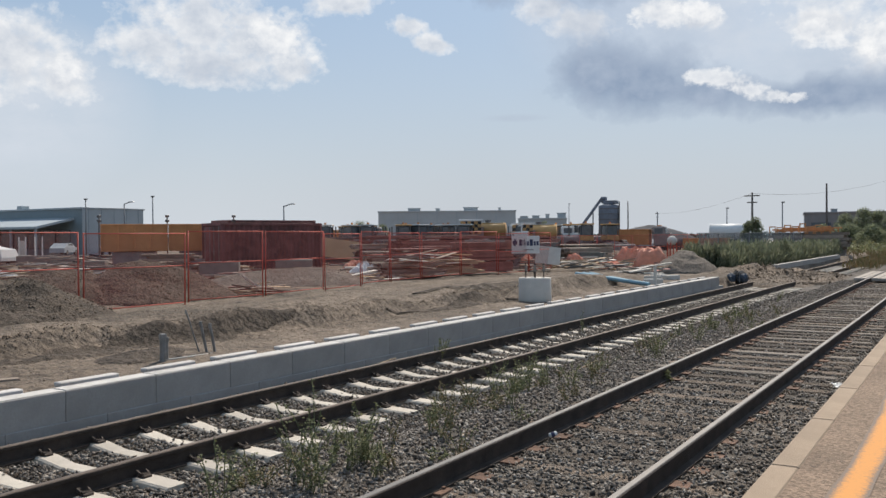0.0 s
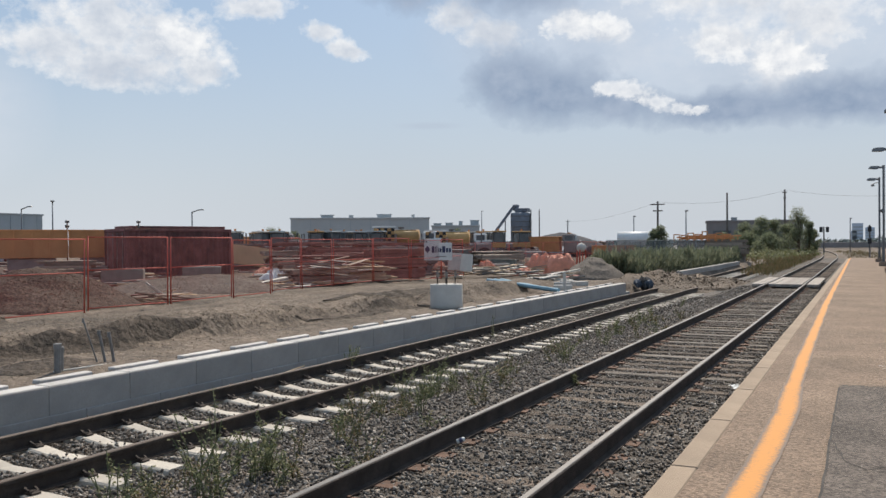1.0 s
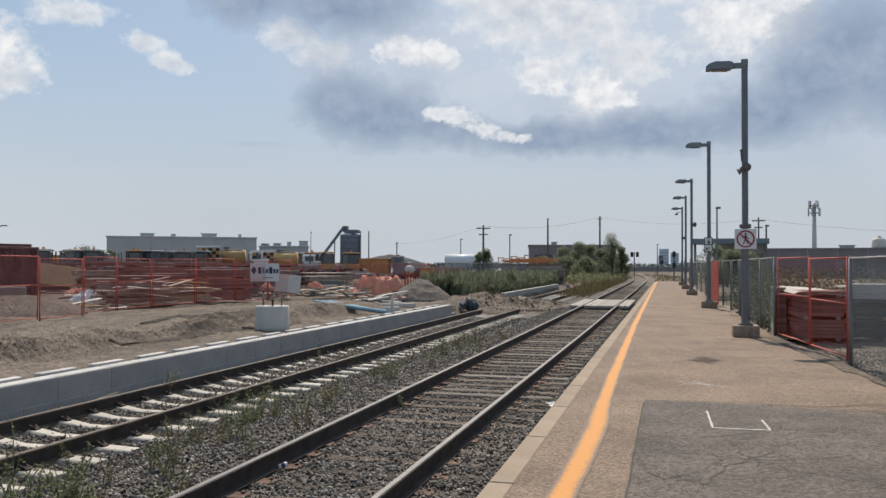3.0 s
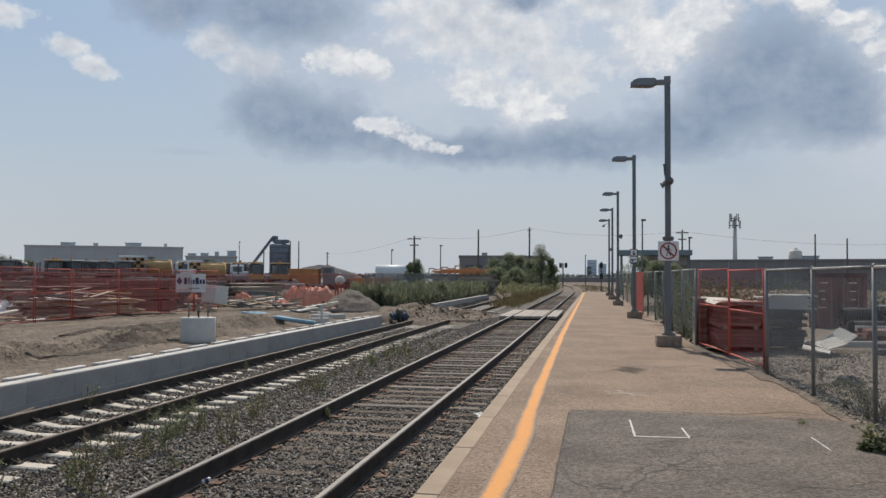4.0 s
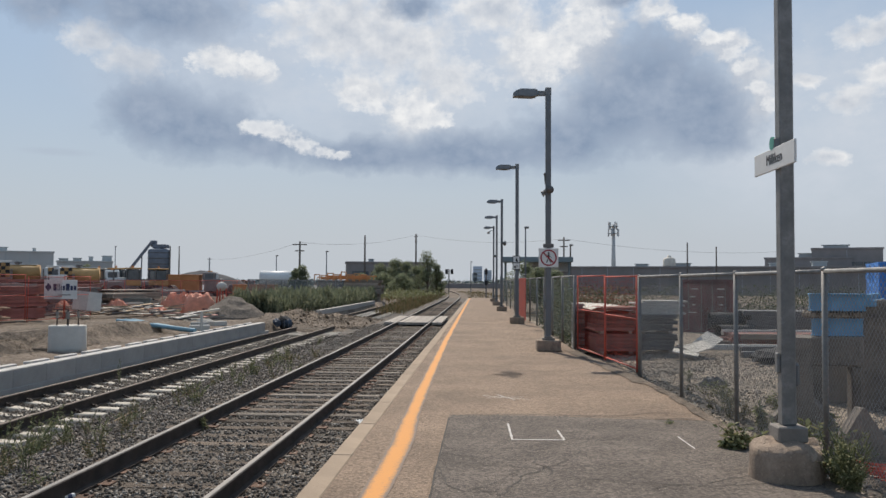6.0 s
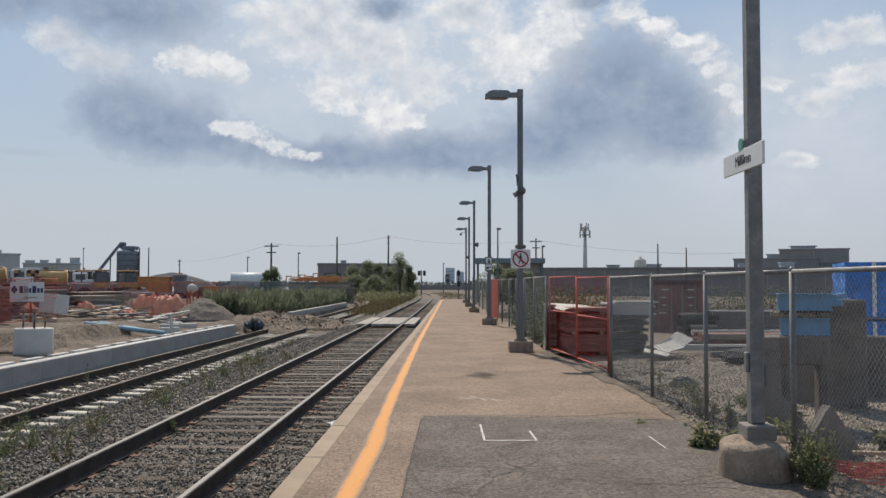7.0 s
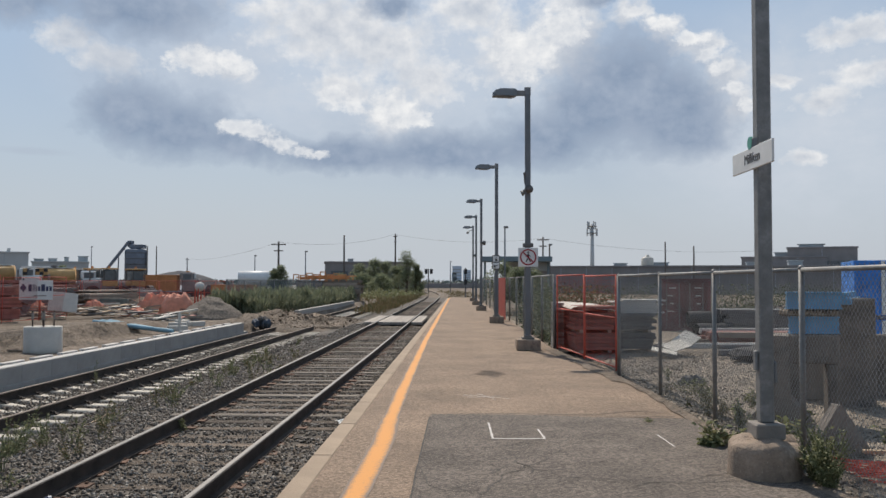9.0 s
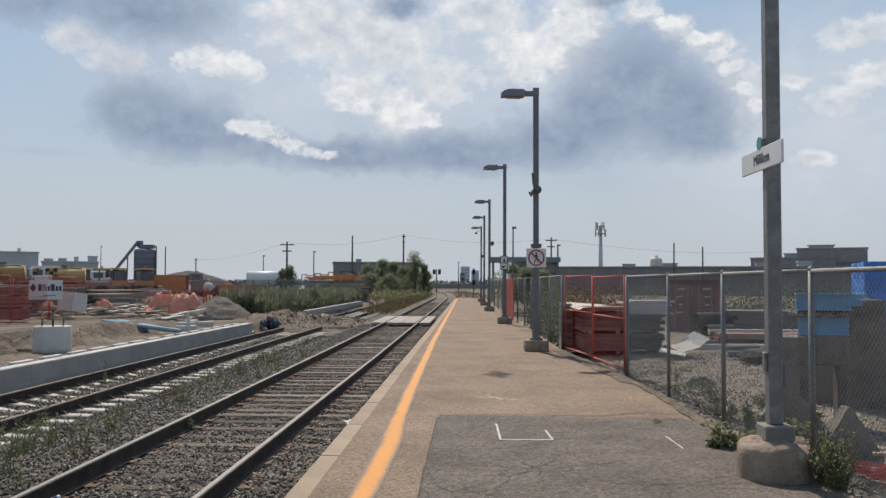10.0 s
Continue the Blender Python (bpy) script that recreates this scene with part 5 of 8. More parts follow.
for i, (x, y, z, r, l) in enumerate(((7.35, 24.9, 0.2, 0.26, 1.1), (7.5, 24.2, 0.14, 0.2, 1.0), (7.3, 25.5, 0.55, 0.24, 1.1))):
    g = Geo()
    n = 22
    for rr in (r, r * 0.9):
        for s in (-l / 2, l / 2):
            g.v += [(s, rr * math.cos(2 * math.pi * k / n), rr * math.sin(2 * math.pi * k / n)) for k in range(n)]
    for k in range(n):
        q = (k + 1) % n
        g.f += [(k, q, n + q, n + k), (2 * n + k, 3 * n + k, 3 * n + q, 2 * n + q), (k, 2 * n + k, 2 * n + q, q), (n + k, n + q, 3 * n + q, 3 * n + k)]
    solid("drain_pipe", g, M_BLACK, "large black plastic drain pipe on gravel", "pipe", "drain pipes", at=(x, y, z), rz=rnd(-8, 8) + 6, smooth=False)


def container(at, rz, length, mat, label, doors=True, marks=True):
    """A shipping container with corrugated walls, corner posts and rails; its door end is at -x."""
    t = thing("shipping_container", label, "container", at=at, rz=rz)
    W, H = 2.44, 2.59
    for s in (-1, 1):
        g = Geo()
        n = int(length / 0.28)
        prof = []
        for k in range(n):
            x0 = -length / 2 + 0.08 + (length - 0.16) * k / n
            w = (length - 0.16) / n
            prof += [(x0, 0.0), (x0 + w * 0.35, 0.0), (x0 + w * 0.5, 0.036), (x0 + w * 0.85, 0.036)]
        prof.append((length / 2 - 0.08, 0.0))
        for x, d in prof:
            y = s * (W / 2 - 0.03 - d)
            g.v += [(x, y, 0.14), (x, y, H - 0.1)]
        g.f = [(2 * k, 2 * k + 2, 2 * k + 3, 2 * k + 1) for k in range(len(prof) - 1)]
        part("side_wall", g, mat, t, "corrugated steel side")
        for z in (0.08, H - 0.06):
            part("side_rail", Geo().box((0, s * (W / 2 - 0.04), z), (length, 0.08, 0.14), 0.008), mat, t)
        for x in (-1, 1):
            p = part("corner_post", Geo().box((x * (length / 2 - 0.07), s * (W / 2 - 0.07), H / 2), (0.14, 0.14, H), 0.01), mat, t)
            for z in (0.06, H - 0.06):
                part("corner_casting", Geo().box((x * (length / 2 - 0.085), s * (W / 2 - 0.085), z), (0.185, 0.185, 0.13), 0.012), mat, p)
    part("roof", Geo().box((0, 0, H - 0.045), (length - 0.1, W - 0.1, 0.04)), mat, t)
    part("floor", Geo().box((0, 0, 0.14), (length - 0.1, W - 0.1, 0.06)), M_WOOD_OLD, t)
    part("end_wall", Geo().box((length / 2 - 0.06, 0, H / 2), (0.05, W - 0.25, H - 0.25)), mat, t)
    for x in (-1, 1):
        for z in (0.08, H - 0.06):
            part("end_rail", Geo().box((x * (length / 2 - 0.05), 0, z), (0.1, W - 0.3, 0.15), 0.008), mat, t)
    for s in (-1, 1):
        d = part("door", Geo().box((-length / 2 + 0.07, s * 0.565, H / 2), (0.05, 1.1, H - 0.32), 0.008).box((-length / 2 + 0.045, s * 0.565, H / 2 + 0.5), (0.02, 0.95, 0.75), 0.006).box((-length / 2 + 0.045, s * 0.565, H / 2 - 0.5), (0.02, 0.95, 0.75), 0.006), mat, t, "steel door leaf")
        for q in (0.25, 0.85):
            part("lock_bar", Geo().cyl((-length / 2 + 0.015, s * q, 0.2), (-length / 2 + 0.015, s * q, H - 0.18), 0.018, n=8).box((-length / 2 + 0.01, s * q, 1.1), (0.03, 0.22, 0.04), 0.006), M_GALV, d)
        if marks:
            for k in range(4):
                part("marking", Geo().box((-length / 2 + 0.030, s * 0.6 + rnd(-0.08, 0.08), 2.15 - k * 0.38), (0.012, 0.34 - 0.08 * (k % 3), 0.06)), M_CONC, d, "row of small white markings")
    return t


container((11.6, 44.7, -0.78), 75.5, 6.06, M_RED_C, "dark red shipping container with barred doors")


def retaining_block(x, y, rz, w, h, d=0.9):
    g = Geo()
    g.v = []
    prof = [(-d / 2, 0), (d / 2, 0), (d / 2, 0.05), (0.05, h), (-0.05, h), (-d / 2, 0.05)] if h < 0.6 else [(-d / 2, 0), (d / 2, 0), (d / 2, 0.12), (0.12, 0.35), (0.1, h), (-0.1, h), (-0.12, 0.35), (-d / 2, 0.12)]
    for s in (-w / 2, w / 2):
        g.v += [(s, a, b) for a, b in prof]
    n = len(prof)
    g.f = [(k, (k + 1) % n, n + (k + 1) % n, n + k) for k in range(n)] + [tuple(range(n))[::-1], tuple(range(n, 2 * n))]
    return solid("concrete_barrier", g, M_UNIT, "grey precast concrete barrier section standing on gravel", "concrete barrier", "barriers", at=(x, y, -0.08), rz=rz)


# tall concrete leg pieces with steel beams laid over them
def wall_unit(x, y, rz, w, d, h):
    return solid("concrete_wall_unit", Geo().box((0, 0, h / 2), (w, d, h), 0.02), M_UNIT, "tall grey precast concrete wall unit on gravel", "concrete unit", "wall units", at=(x, y, -0.08), rz=rz)


wall_unit(4.16, 10.62, -4, 0.17, 0.2, 0.72)
wall_unit(4.64, 10.6, -4, 0.12, 0.2, 0.72)
solid("concrete_slab", Geo().box((0, 0, 0.18), (0.64, 0.24, 0.36), 0.02), M_UNIT, "dark concrete slab laid across two short legs", "concrete unit", at=(4.4, 10.61, 0.645), rz=-4)
wall_unit(5.43, 11.8, 3, 0.56, 0.34, 1.52)
solid("concrete_block", Geo().box((0, 0, 0.38), (0.46, 0.4, 0.76), 0.03), M_CONC_GREY, "pale square concrete block on gravel", "concrete block", at=(5.16, 12.6, -0.08), rz=-5)
wall_unit(6.35, 12.9, -12, 1.0, 0.2, 0.95)
wall_unit(7.3, 13.5, -12, 0.8, 0.2, 0.9)
solid("concrete_gusset", Geo().sweep([(-0.4, -0.1), (0.42, -0.1), (0.02, 0.44), (-0.015, 0.44)], [(3.75, 8.46, 0), (3.78, 8.34, 0)]), M_UNIT, "triangular precast concrete gusset standing on gravel", "concrete unit")
retaining_block(3.9, 10.3, 70, 0.6, 1.1, 0.7)


def steel_beam(x, y, z, rz, l, ry=0.0):
    t = thing("steel_beam", "blue painted steel box beam with a punched lower edge", "steel beam", "blue beams", at=(x, y, z), rz=rz)
    part("web", Geo().box((0, 0, 0), (l, 0.05, 0.2), 0.004), M_BLUE_BEAM, t)
    for s in (-1, 1):
        part("flange", Geo().box((0, 0, s * 0.1), (l, 0.13, 0.016), 0.003), M_BLUE_BEAM, t)
    for k in range(int(l / 0.07)):
        part("tooth", Geo().box((-l / 2 + 0.05 + 0.07 * k, -0.03, -0.118), (0.032, 0.05, 0.025)), M_BLACK, t)
    return t


steel_beam(4.42, 10.55, 1.43, -4, 0.66)
steel_beam(4.44, 10.6, 1.12, -4, 0.6)
o = solid("steel_beam", Geo().box((0, 0, 0), (2.0, 0.16, 0.09), 0.006).box((0, 0, 0.08), (2.0, 0.06, 0.08), 0.004), M_BLUE_BEAM, "long blue painted steel beam lying across concrete units", "steel beam", "blue beams", at=(5.6, 12.2, 1.4), rz=62)
for k in range(3):
    solid("rubble_row", Geo().box((0, 0, 0), (0.62, 0.12, 0.1), 0.03), M_YARD, "strip of pale rubble between beams", "rubble", "rubble", at=(4.42, 10.6 + 0.12 * k, 1.27), rz=-4)


def wrapped_stack(x, y, rz, w, d, h):
    t = thing("wrapped_pallet", "tall pallet of material wrapped in wrinkled blue plastic", "pallet", at=(x, y, 0.0), rz=rz)
    part("pallet", Geo().box((0, 0, 0.02), (w, d, 0.03)).box((-w * 0.4, 0, -0.05), (0.1, d, 0.1)).box((w * 0.4, 0, -0.05), (0.1, d, 0.1)).box((0, 0, -0.05), (0.1, d, 0.1)), M_WOOD, t, m=pose(0, 0, 0.1))
    for lv, (z0, z1) in enumerate(((0.14, h * 0.48), (h * 0.52, h))):
        g = Geo()
        n = 40
        rows_ = 16
        for j in range(rows_ + 1):
            z = z0 + (z1 - z0) * j / rows_
            for k in range(n):
                a = 4 * k / n
                q, f = int(a), a - int(a)
                c = [(-1, -1), (1, -1), (1, 1), (-1, 1), (-1, -1)]
                px, py_ = c[q][0] + (c[q + 1][0] - c[q][0]) * f, c[q][1] + (c[q + 1][1] - c[q][1]) * f
                b = 0.02 * wob(k * 0.7, z * 6, 0.9, lv) + 0.012 * wob(k, z * 14, 0.9, 5)
                g.v.append((px * (w / 2 + b), py_ * (d / 2 + b), z + 0.015 * wob(k, j, 0.5)))
        g.f = [(j * n + k, j * n + (k + 1) % n, (j + 1) * n + (k + 1) % n, (j + 1) * n + k) for j in range(rows_) for k in range(n)]
        g.f.append(tuple(range(rows_ * n, (rows_ + 1) * n)))
        p = part("wrapping", g, M_BLUE_TARP, t, "wrinkled blue plastic wrapping")
        for s in (-0.25, 0.1, 0.38):
            part("tape_band", Geo().box((s * w, -d / 2 - 0.022, (z0 + z1) / 2), (0.07, 0.006, (z1 - z0) * 0.98), 0.002), M_WHITE, p, "pale translucent tape band")
    return t


wrapped_stack(8.25, 15.9, -16, 1.9, 1.6, 2.05)

# bundled bag, beams and scrap on the gravel
g = Geo().lathe([(0.05, 0.0), (0.34, 0.05), (0.38, 0.16), (0.26, 0.28), (0.08, 0.33)], 16)
g.v = [(x * (1 + 0.25 * wob(x * 4, y * 4, 1, z * 5)) * 1.3, y * (1 + 0.2 * wob(y * 5, x * 3, 1, z)), z * (1 + 0.25 * wob(x * 5, y * 5, 1.2, 3))) for x, y, z in g.v]
solid("scrap_bag", g, M_BLACK, "dark crumpled plastic bag on gravel", "bag", at=(6.25, 18.35, -0.05))
for i, (x, y, z, l, rz) in enumerate(((6.4, 21.2, 0.08, 3.2, 3), (7.4, 22.2, 0.1, 3.6, -4), (7.6, 20.5, 0.1, 3.0, 8), (7.9, 23.0, 0.35, 3.0, 2), (8.3, 21.8, 0.3, 3.4, -6), (7.0, 19.5, 0.06, 2.4, 12))):
    solid("timber_beam", Geo().box((0, 0, 0), (l, 0.14, 0.14), 0.01), (M_CONC, M_WOOD_OLD, M_DARKSTEEL)[i % 3], "long weathered timber beam lying in the yard", "timber beam", "yard beams", at=(x, y, z), rz=rz)
stack("timber_stack", "low pile of reddish and grey timbers", "timber pile", (8.2, 22.6, 0.0), 4, 5, 3, (3.2, 0.2, 0.12), M_WOOD_RED, bearers=False, skew=0.25)
stack("timber_stack", "low pile of dark timbers", "timber pile", (9.6, 25.4, 0.0), -8, 5, 6, (3.4, 0.24, 0.14), M_DARKSTEEL, bearers=False, skew=0.3)


HEAP_SPOTS = []


def heap(name, label, mat, cx, cy, rx, ry, h, seed, base=0.0, kind="", lump=1.0):
    g = Geo()
    n, rings = 84, 34
    for j in range(rings + 1):
        r = j / rings
        for k in range(n):
            a = 2 * math.pi * k / n
            w = 1 + 0.14 * wob(math.cos(a) * 1.3, math.sin(a) * 1.3, 1.0, seed)
            x, y = cx + rx * r * w * math.cos(a), cy + ry * r * w * math.sin(a)
            f = 1 - (0.45 * r + 0.55 * r * r)
            z = base + h * min(f, 0.62 + 0.38 * f * f) * (1 + lump * 0.42 * wob(x, y, 1.5 / rx, seed) + lump * 0.16 * wob(x, y, 3.6 / rx, seed + 5)) + 0.05 * min(1, h) * (wob(x, y, 2.6, seed) + 0.7 * wob(x, y, 5.5, seed + 2)) * (1 - r ** 6) - 0.12 * (r > 0.985)
            g.v.append((x, y, z))
    g.f = [(j * n + k, (j + 1) * n + k, (j + 1) * n + (k + 1) % n, j * n + (k + 1) % n) for j in range(rings) for k in range(n)]
    if cx < -15 and cy < 50:
        HEAP_SPOTS.extend(p for p in g.v if math.hypot((p[0] - cx) / rx, (p[1] - cy) / ry) > 0.12)
    return solid(name, g, mat, label, "heap", "heaps", kind, smooth=True)


heap("rubble_mound", "long heap of pale and dark rubble behind the yard", M_GRAVEL_HEAP, 21.5, 42, 8, 3, 1.6, 4, -0.1)

# ---- the building site ----
heap("soil_mound", "low heap of dark loose soil beside the site fence", M_SOIL, -16.7, 9.4, 2.4, 2.6, 1.0, 3, -0.1)
heap("soil_mound", "broad heap of brown soil behind the site fence", M_SOIL, -21.2, 16.5, 2.9, 2.7, 1.02, 8, -0.1)
heap("soil_mound", "lumpy heap of brown soil behind the site fence", M_SOIL, -22.6, 14.9, 2.6, 2.4, 0.95, 14, -0.1)
heap("soil_bank", "low dark patch of turned soil", M_SOIL, -11.2, 8.6, 0.6, 1.0, 0.12, 61, -0.17)
heap("soil_bank", "pale rim of turned soil", M_DIRT, -11.6, 23.2, 0.7, 1.6, 0.4, 63, -0.15)
heap("gravel_mound", "low heap of dark grey gravel behind the site fence", M_GRAVEL_HEAP, -23.3, 25.0, 4.2, 2.6, 0.66, 12, -0.1)
heap("gravel_mound", "heap of brown gravel near the end of the wall", M_GRAVEL_HEAP, -12.3, 41.5, 1.9, 1.8, 1.0, 21, -0.15)
heap("soil_mound", "small clumpy heap of soil across the siding", M_DIRT, -7.0, 43.5, 2.3, 4.2, 0.28, 27, -0.46, lump=2.2)

ped = thing("lamp_foundation", "round pale concrete foundation with steel anchor rods", "foundation", at=(-10.65, 21.4, -0.12))
part("drum", Geo().lathe([(0.47, -0.1), (0.46, 0.05), (0.455, 0.6), (0.445, 0.62), (0.01, 0.625)], 36), M_CONC, ped, "pale cast concrete drum", True)
for a in range(4):
    part("anchor_rod", Geo().cyl((0.25 * math.cos(a * 1.57 + 0.5), 0.25 * math.sin(a * 1.57 + 0.5), 0.55), (0.25 * math.cos(a * 1.57 + 0.5), 0.25 * math.sin(a * 1.57 + 0.5), 1.02), 0.018, n=8), M_RAIL, ped)
    part("sleeve", Geo().cyl((0.25 * math.cos(a * 1.57 + 0.5), 0.25 * math.sin(a * 1.57 + 0.5), 0.8), (0.25 * math.cos(a * 1.57 + 0.5), 0.25 * math.sin(a * 1.57 + 0.5), 0.98), 0.035, n=10), M_CONC_GREY, ped)

FENCE = [(-17.55, 5.6), (-17.6, 8.8), (-17.65, 12.0), (-17.7, 15.15), (-17.52, 17.85), (-17.95, 21.03), (-18.41, 23.6), (-18.8, 25.9), (-18.9, 28.15), (-18.94, 31.3), (-18.6, 34.0), (-18.3, 36.6), (-18.6, 39.8)]
for i, (a, b) in enumerate(zip(FENCE, FENCE[1:])):
    d = Vector((b[0] - a[0], b[1] - a[1], 0)).normalized() * 0.04
    fence_panel("temporary_fence_panel", (a[0] + d.x, a[1] + d.y), (b[0] - d.x, b[1] - d.y), 1.88 + rnd(-0.03, 0.03), "orange temporary mesh fence panel round the building site", "site fence panels", -0.06 + rnd(-0.03, 0.05), parts_mesh=0.1, lean=rnd(-0.02, 0.02), mid=False, foot=False, mesh="fine")

sign = thing("site_sign", "white company sign board tied to the site fence", "sign", at=(-18.35, 36.35, 0.0), rz=24)
part("board", Geo().box((0, 0, 1.26), (1.32, 0.015, 0.84), 0.004), M_WHITE, sign)
part("logo", Geo().cyl((-0.5, -0.008, 1.36), (-0.5, -0.014, 1.36), 0.12, n=16).box((-0.5, -0.012, 1.36), (0.07, 0.01, 0.34)), M_BLUE_BAR, sign, "round dark blue mark")
x = -0.3
for k, w in enumerate((0.13, 0.035, 0.035, 0.035, 0.09, 0.15, 0.1, 0.1)):
    part("lettering_bar", Geo().box((x + w / 2, -0.011, 1.36 + (0 if k in (0, 1, 2, 5) else -0.04)), (w, 0.006, 0.3 if k in (0, 1, 2, 5) else 0.2), 0), M_BLUE_BAR, sign)
    x += w + 0.035
part("lettering_bar", Geo().box((0.15, -0.011, 1.02), (0.5, 0.006, 0.04), 0), M_CONC_GREY, sign)

# fresh dark soil along the low bank's foot, with the bank's shade coloured in
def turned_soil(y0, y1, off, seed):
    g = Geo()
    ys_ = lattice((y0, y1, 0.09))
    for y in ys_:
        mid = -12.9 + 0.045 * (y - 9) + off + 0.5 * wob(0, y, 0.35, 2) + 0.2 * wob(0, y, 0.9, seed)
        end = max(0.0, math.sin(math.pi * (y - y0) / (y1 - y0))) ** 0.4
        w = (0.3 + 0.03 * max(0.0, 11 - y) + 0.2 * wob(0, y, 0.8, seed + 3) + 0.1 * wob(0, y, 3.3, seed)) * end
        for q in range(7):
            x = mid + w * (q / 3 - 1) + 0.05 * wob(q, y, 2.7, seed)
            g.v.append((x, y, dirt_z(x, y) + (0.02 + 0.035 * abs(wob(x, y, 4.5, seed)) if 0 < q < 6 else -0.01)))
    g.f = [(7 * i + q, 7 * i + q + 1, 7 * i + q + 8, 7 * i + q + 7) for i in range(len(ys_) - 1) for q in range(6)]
    solid("turned_soil", g, M_SOIL, "ragged strip of fresh dark soil with the bank's shade coloured in", "soil", "turned soil", "structure", smooth=True)


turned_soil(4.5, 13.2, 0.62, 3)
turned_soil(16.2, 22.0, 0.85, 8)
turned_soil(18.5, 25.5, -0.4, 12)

# pipe stubs and conduits behind the wall
for i, (x, y, h, dx, dy) in enumerate(((-10.45, 8.28, 0.36, 0.0, 0.0), (-10.52, 8.38, 0.3, 0.0, 0.0), (-10.6, 9.3, 0.46, -0.03, -0.12), (-10.55, 9.42, 0.42, -0.02, -0.1), (-10.66, 9.22, 0.66, -0.06, -0.26))):
    g = Geo().cyl((0, 0, -0.15), (dx, dy, h), 0.048 if i < 2 else (0.022 if i < 4 else 0.012), n=12).cyl((dx, dy, h - 0.06), (dx, dy, h + 0.01), 0.056 if i < 2 else (0.026 if i < 4 else 0.013), n=12)
    solid("pipe_stub", g, M_GALV, "grey conduit pipe sticking out of the ground", "pipe", "pipe stubs", at=(x, y, -0.12), smooth=False)
solid("loose_pipe", Geo().cyl((0, 0, 0), (0.1, 0.95, 0.0), 0.014, n=10), M_CONC, "pale plastic pipe lying on the dirt", "pipe", at=(-10.5, 8.25, -0.15))
for i, (x, y, rz) in enumerate(((-10.4, 5.0, 40), (-10.2, 4.6, 80), (-10.5, 5.4, 65))):
    solid("scrap_board", Geo().box((0, 0, 0), (1.1, 0.12, 0.03), 0.004), M_WOOD_OLD, "short board lying on the dirt behind the wall", "board", "loose boards", at=(x, y, -0.1 + 0.02 * i), rz=rz)

def tumble(name, label, at, n, spread, size, mats, seed, group="", h=0.3):
    """A loose pile of boards lying over one another."""
    rs = random.Random(seed)
    t = thing(name, label, "timber pile", group, at=at)
    for k in range(n):
        l = size[0] * rs.uniform(0.5, 1.1)
        part("board", Geo().box((0, 0, 0), (l, size[1] * rs.uniform(0.6, 1.4), size[2] * rs.uniform(0.6, 1.3)), 0.004), mats[k % len(mats)], t,
             m=pose(rs.uniform(-1, 1) * spread[0], rs.uniform(-1, 1) * spread[1], 0.03 + h * k / n, rs.uniform(-9, 9), rs.uniform(-9, 9), rs.uniform(-40, 40) + 50))
    return t


tumble("plank_pile", "small pile of splintered planks on the dirt", (-19.0, 19.1, -0.05), 14, (0.6, 0.9), (1.5, 0.14, 0.04), (M_WOOD_OLD, M_WOOD, M_WOOD_OLD, M_WOOD_RED), 4, "site timber", 0.25)
for k, (dx, ry, rz) in enumerate(((0, -50, 20), (0.2, -58, 70))):
    solid("pale_stick", Geo().box((0, 0, 0.3), (0.06, 0.05, 0.75), 0.004), M_PALE_PLY, "pale stick leaning out of a plank pile", "stick", "loose boards", at=(-19.0, 19.1 + dx, 0.05)).matrix_basis = pose(-19.0, 19.1 + dx, 0.1, 0, ry, rz)
stack("timber_stack", "stack of long boards behind the site fence", "timber pile", (-20.6, 29.4, 0.0), 62, 6, 9, (3.0, 0.22, 0.05), M_WOOD_OLD, skew=0.3, group="site timber")
stack("timber_stack", "stack of pale boards behind the site fence", "timber pile", (-20.0, 32.0, 0.0), 55, 5, 8, (2.4, 0.24, 0.06), M_WOOD, skew=0.35, group="site timber")
tumble("plank_pile", "jumbled pile of boards and sheets behind the site fence", (-20.4, 30.9, 0.45), 26, (1.0, 2.0), (2.2, 0.2, 0.04), (M_WOOD_OLD, M_WOOD, M_PALE_PLY, M_DARKSTEEL, M_WOOD_RED), 9, "site timber", 0.5)
tumble("plank_pile", "loose boards on the dirt inside the site fence", (-20.0, 27.5, -0.02), 14, (0.8, 2.6), (1.6, 0.15, 0.04), (M_PALE_PLY, M_WOOD, M_WOOD_OLD), 19, "site timber", 0.15)
tumble("plank_pile", "scattered boards and scraps near an orange sheet", (-17.0, 42.2, -0.05), 26, (1.5, 2.2), (1.5, 0.2, 0.05), (M_WOOD, M_DARKSTEEL, M_PALE_PLY, M_WOOD_OLD), 29, "site timber", 0.45)
stack("panel_stack", "tall stack of dark red steel panels inside the fence", "stack of panels", (-20.3, 35.6, -0.05), 62, 3, 14, (2.6, 0.5, 0.085), M_WOOD_RED, group="site panels", skew=0.08)
stack("panel_stack", "stack of rusty red panels inside the fence", "stack of panels", (-22.6, 33.2, -0.05), 58, 3, 11, (2.6, 0.5, 0.085), M_WOOD_RED, group="site panels", skew=0.1)
stack("panel_stack", "stack of rusty red panels far inside the site", "stack of panels", (-27.0, 41.0, -0.05), 58, 4, 16, (4.0, 0.5, 0.085), M_WOOD_RED, group="site panels", skew=0.1)
stack("panel_stack", "low stack of dark panels inside the site", "stack of panels", (-30.5, 44.5, -0.05), 55, 4, 15, (4.4, 0.5, 0.085), M_DARKSTEEL, group="site panels", skew=0.15)
stack("panel_stack", "stack of red and brown panels before the trucks", "stack of panels", (-24.6, 48.5, -0.05), 60, 4, 14, (4.2, 0.5, 0.085), M_WOOD_RED, group="site panels", skew=0.15)
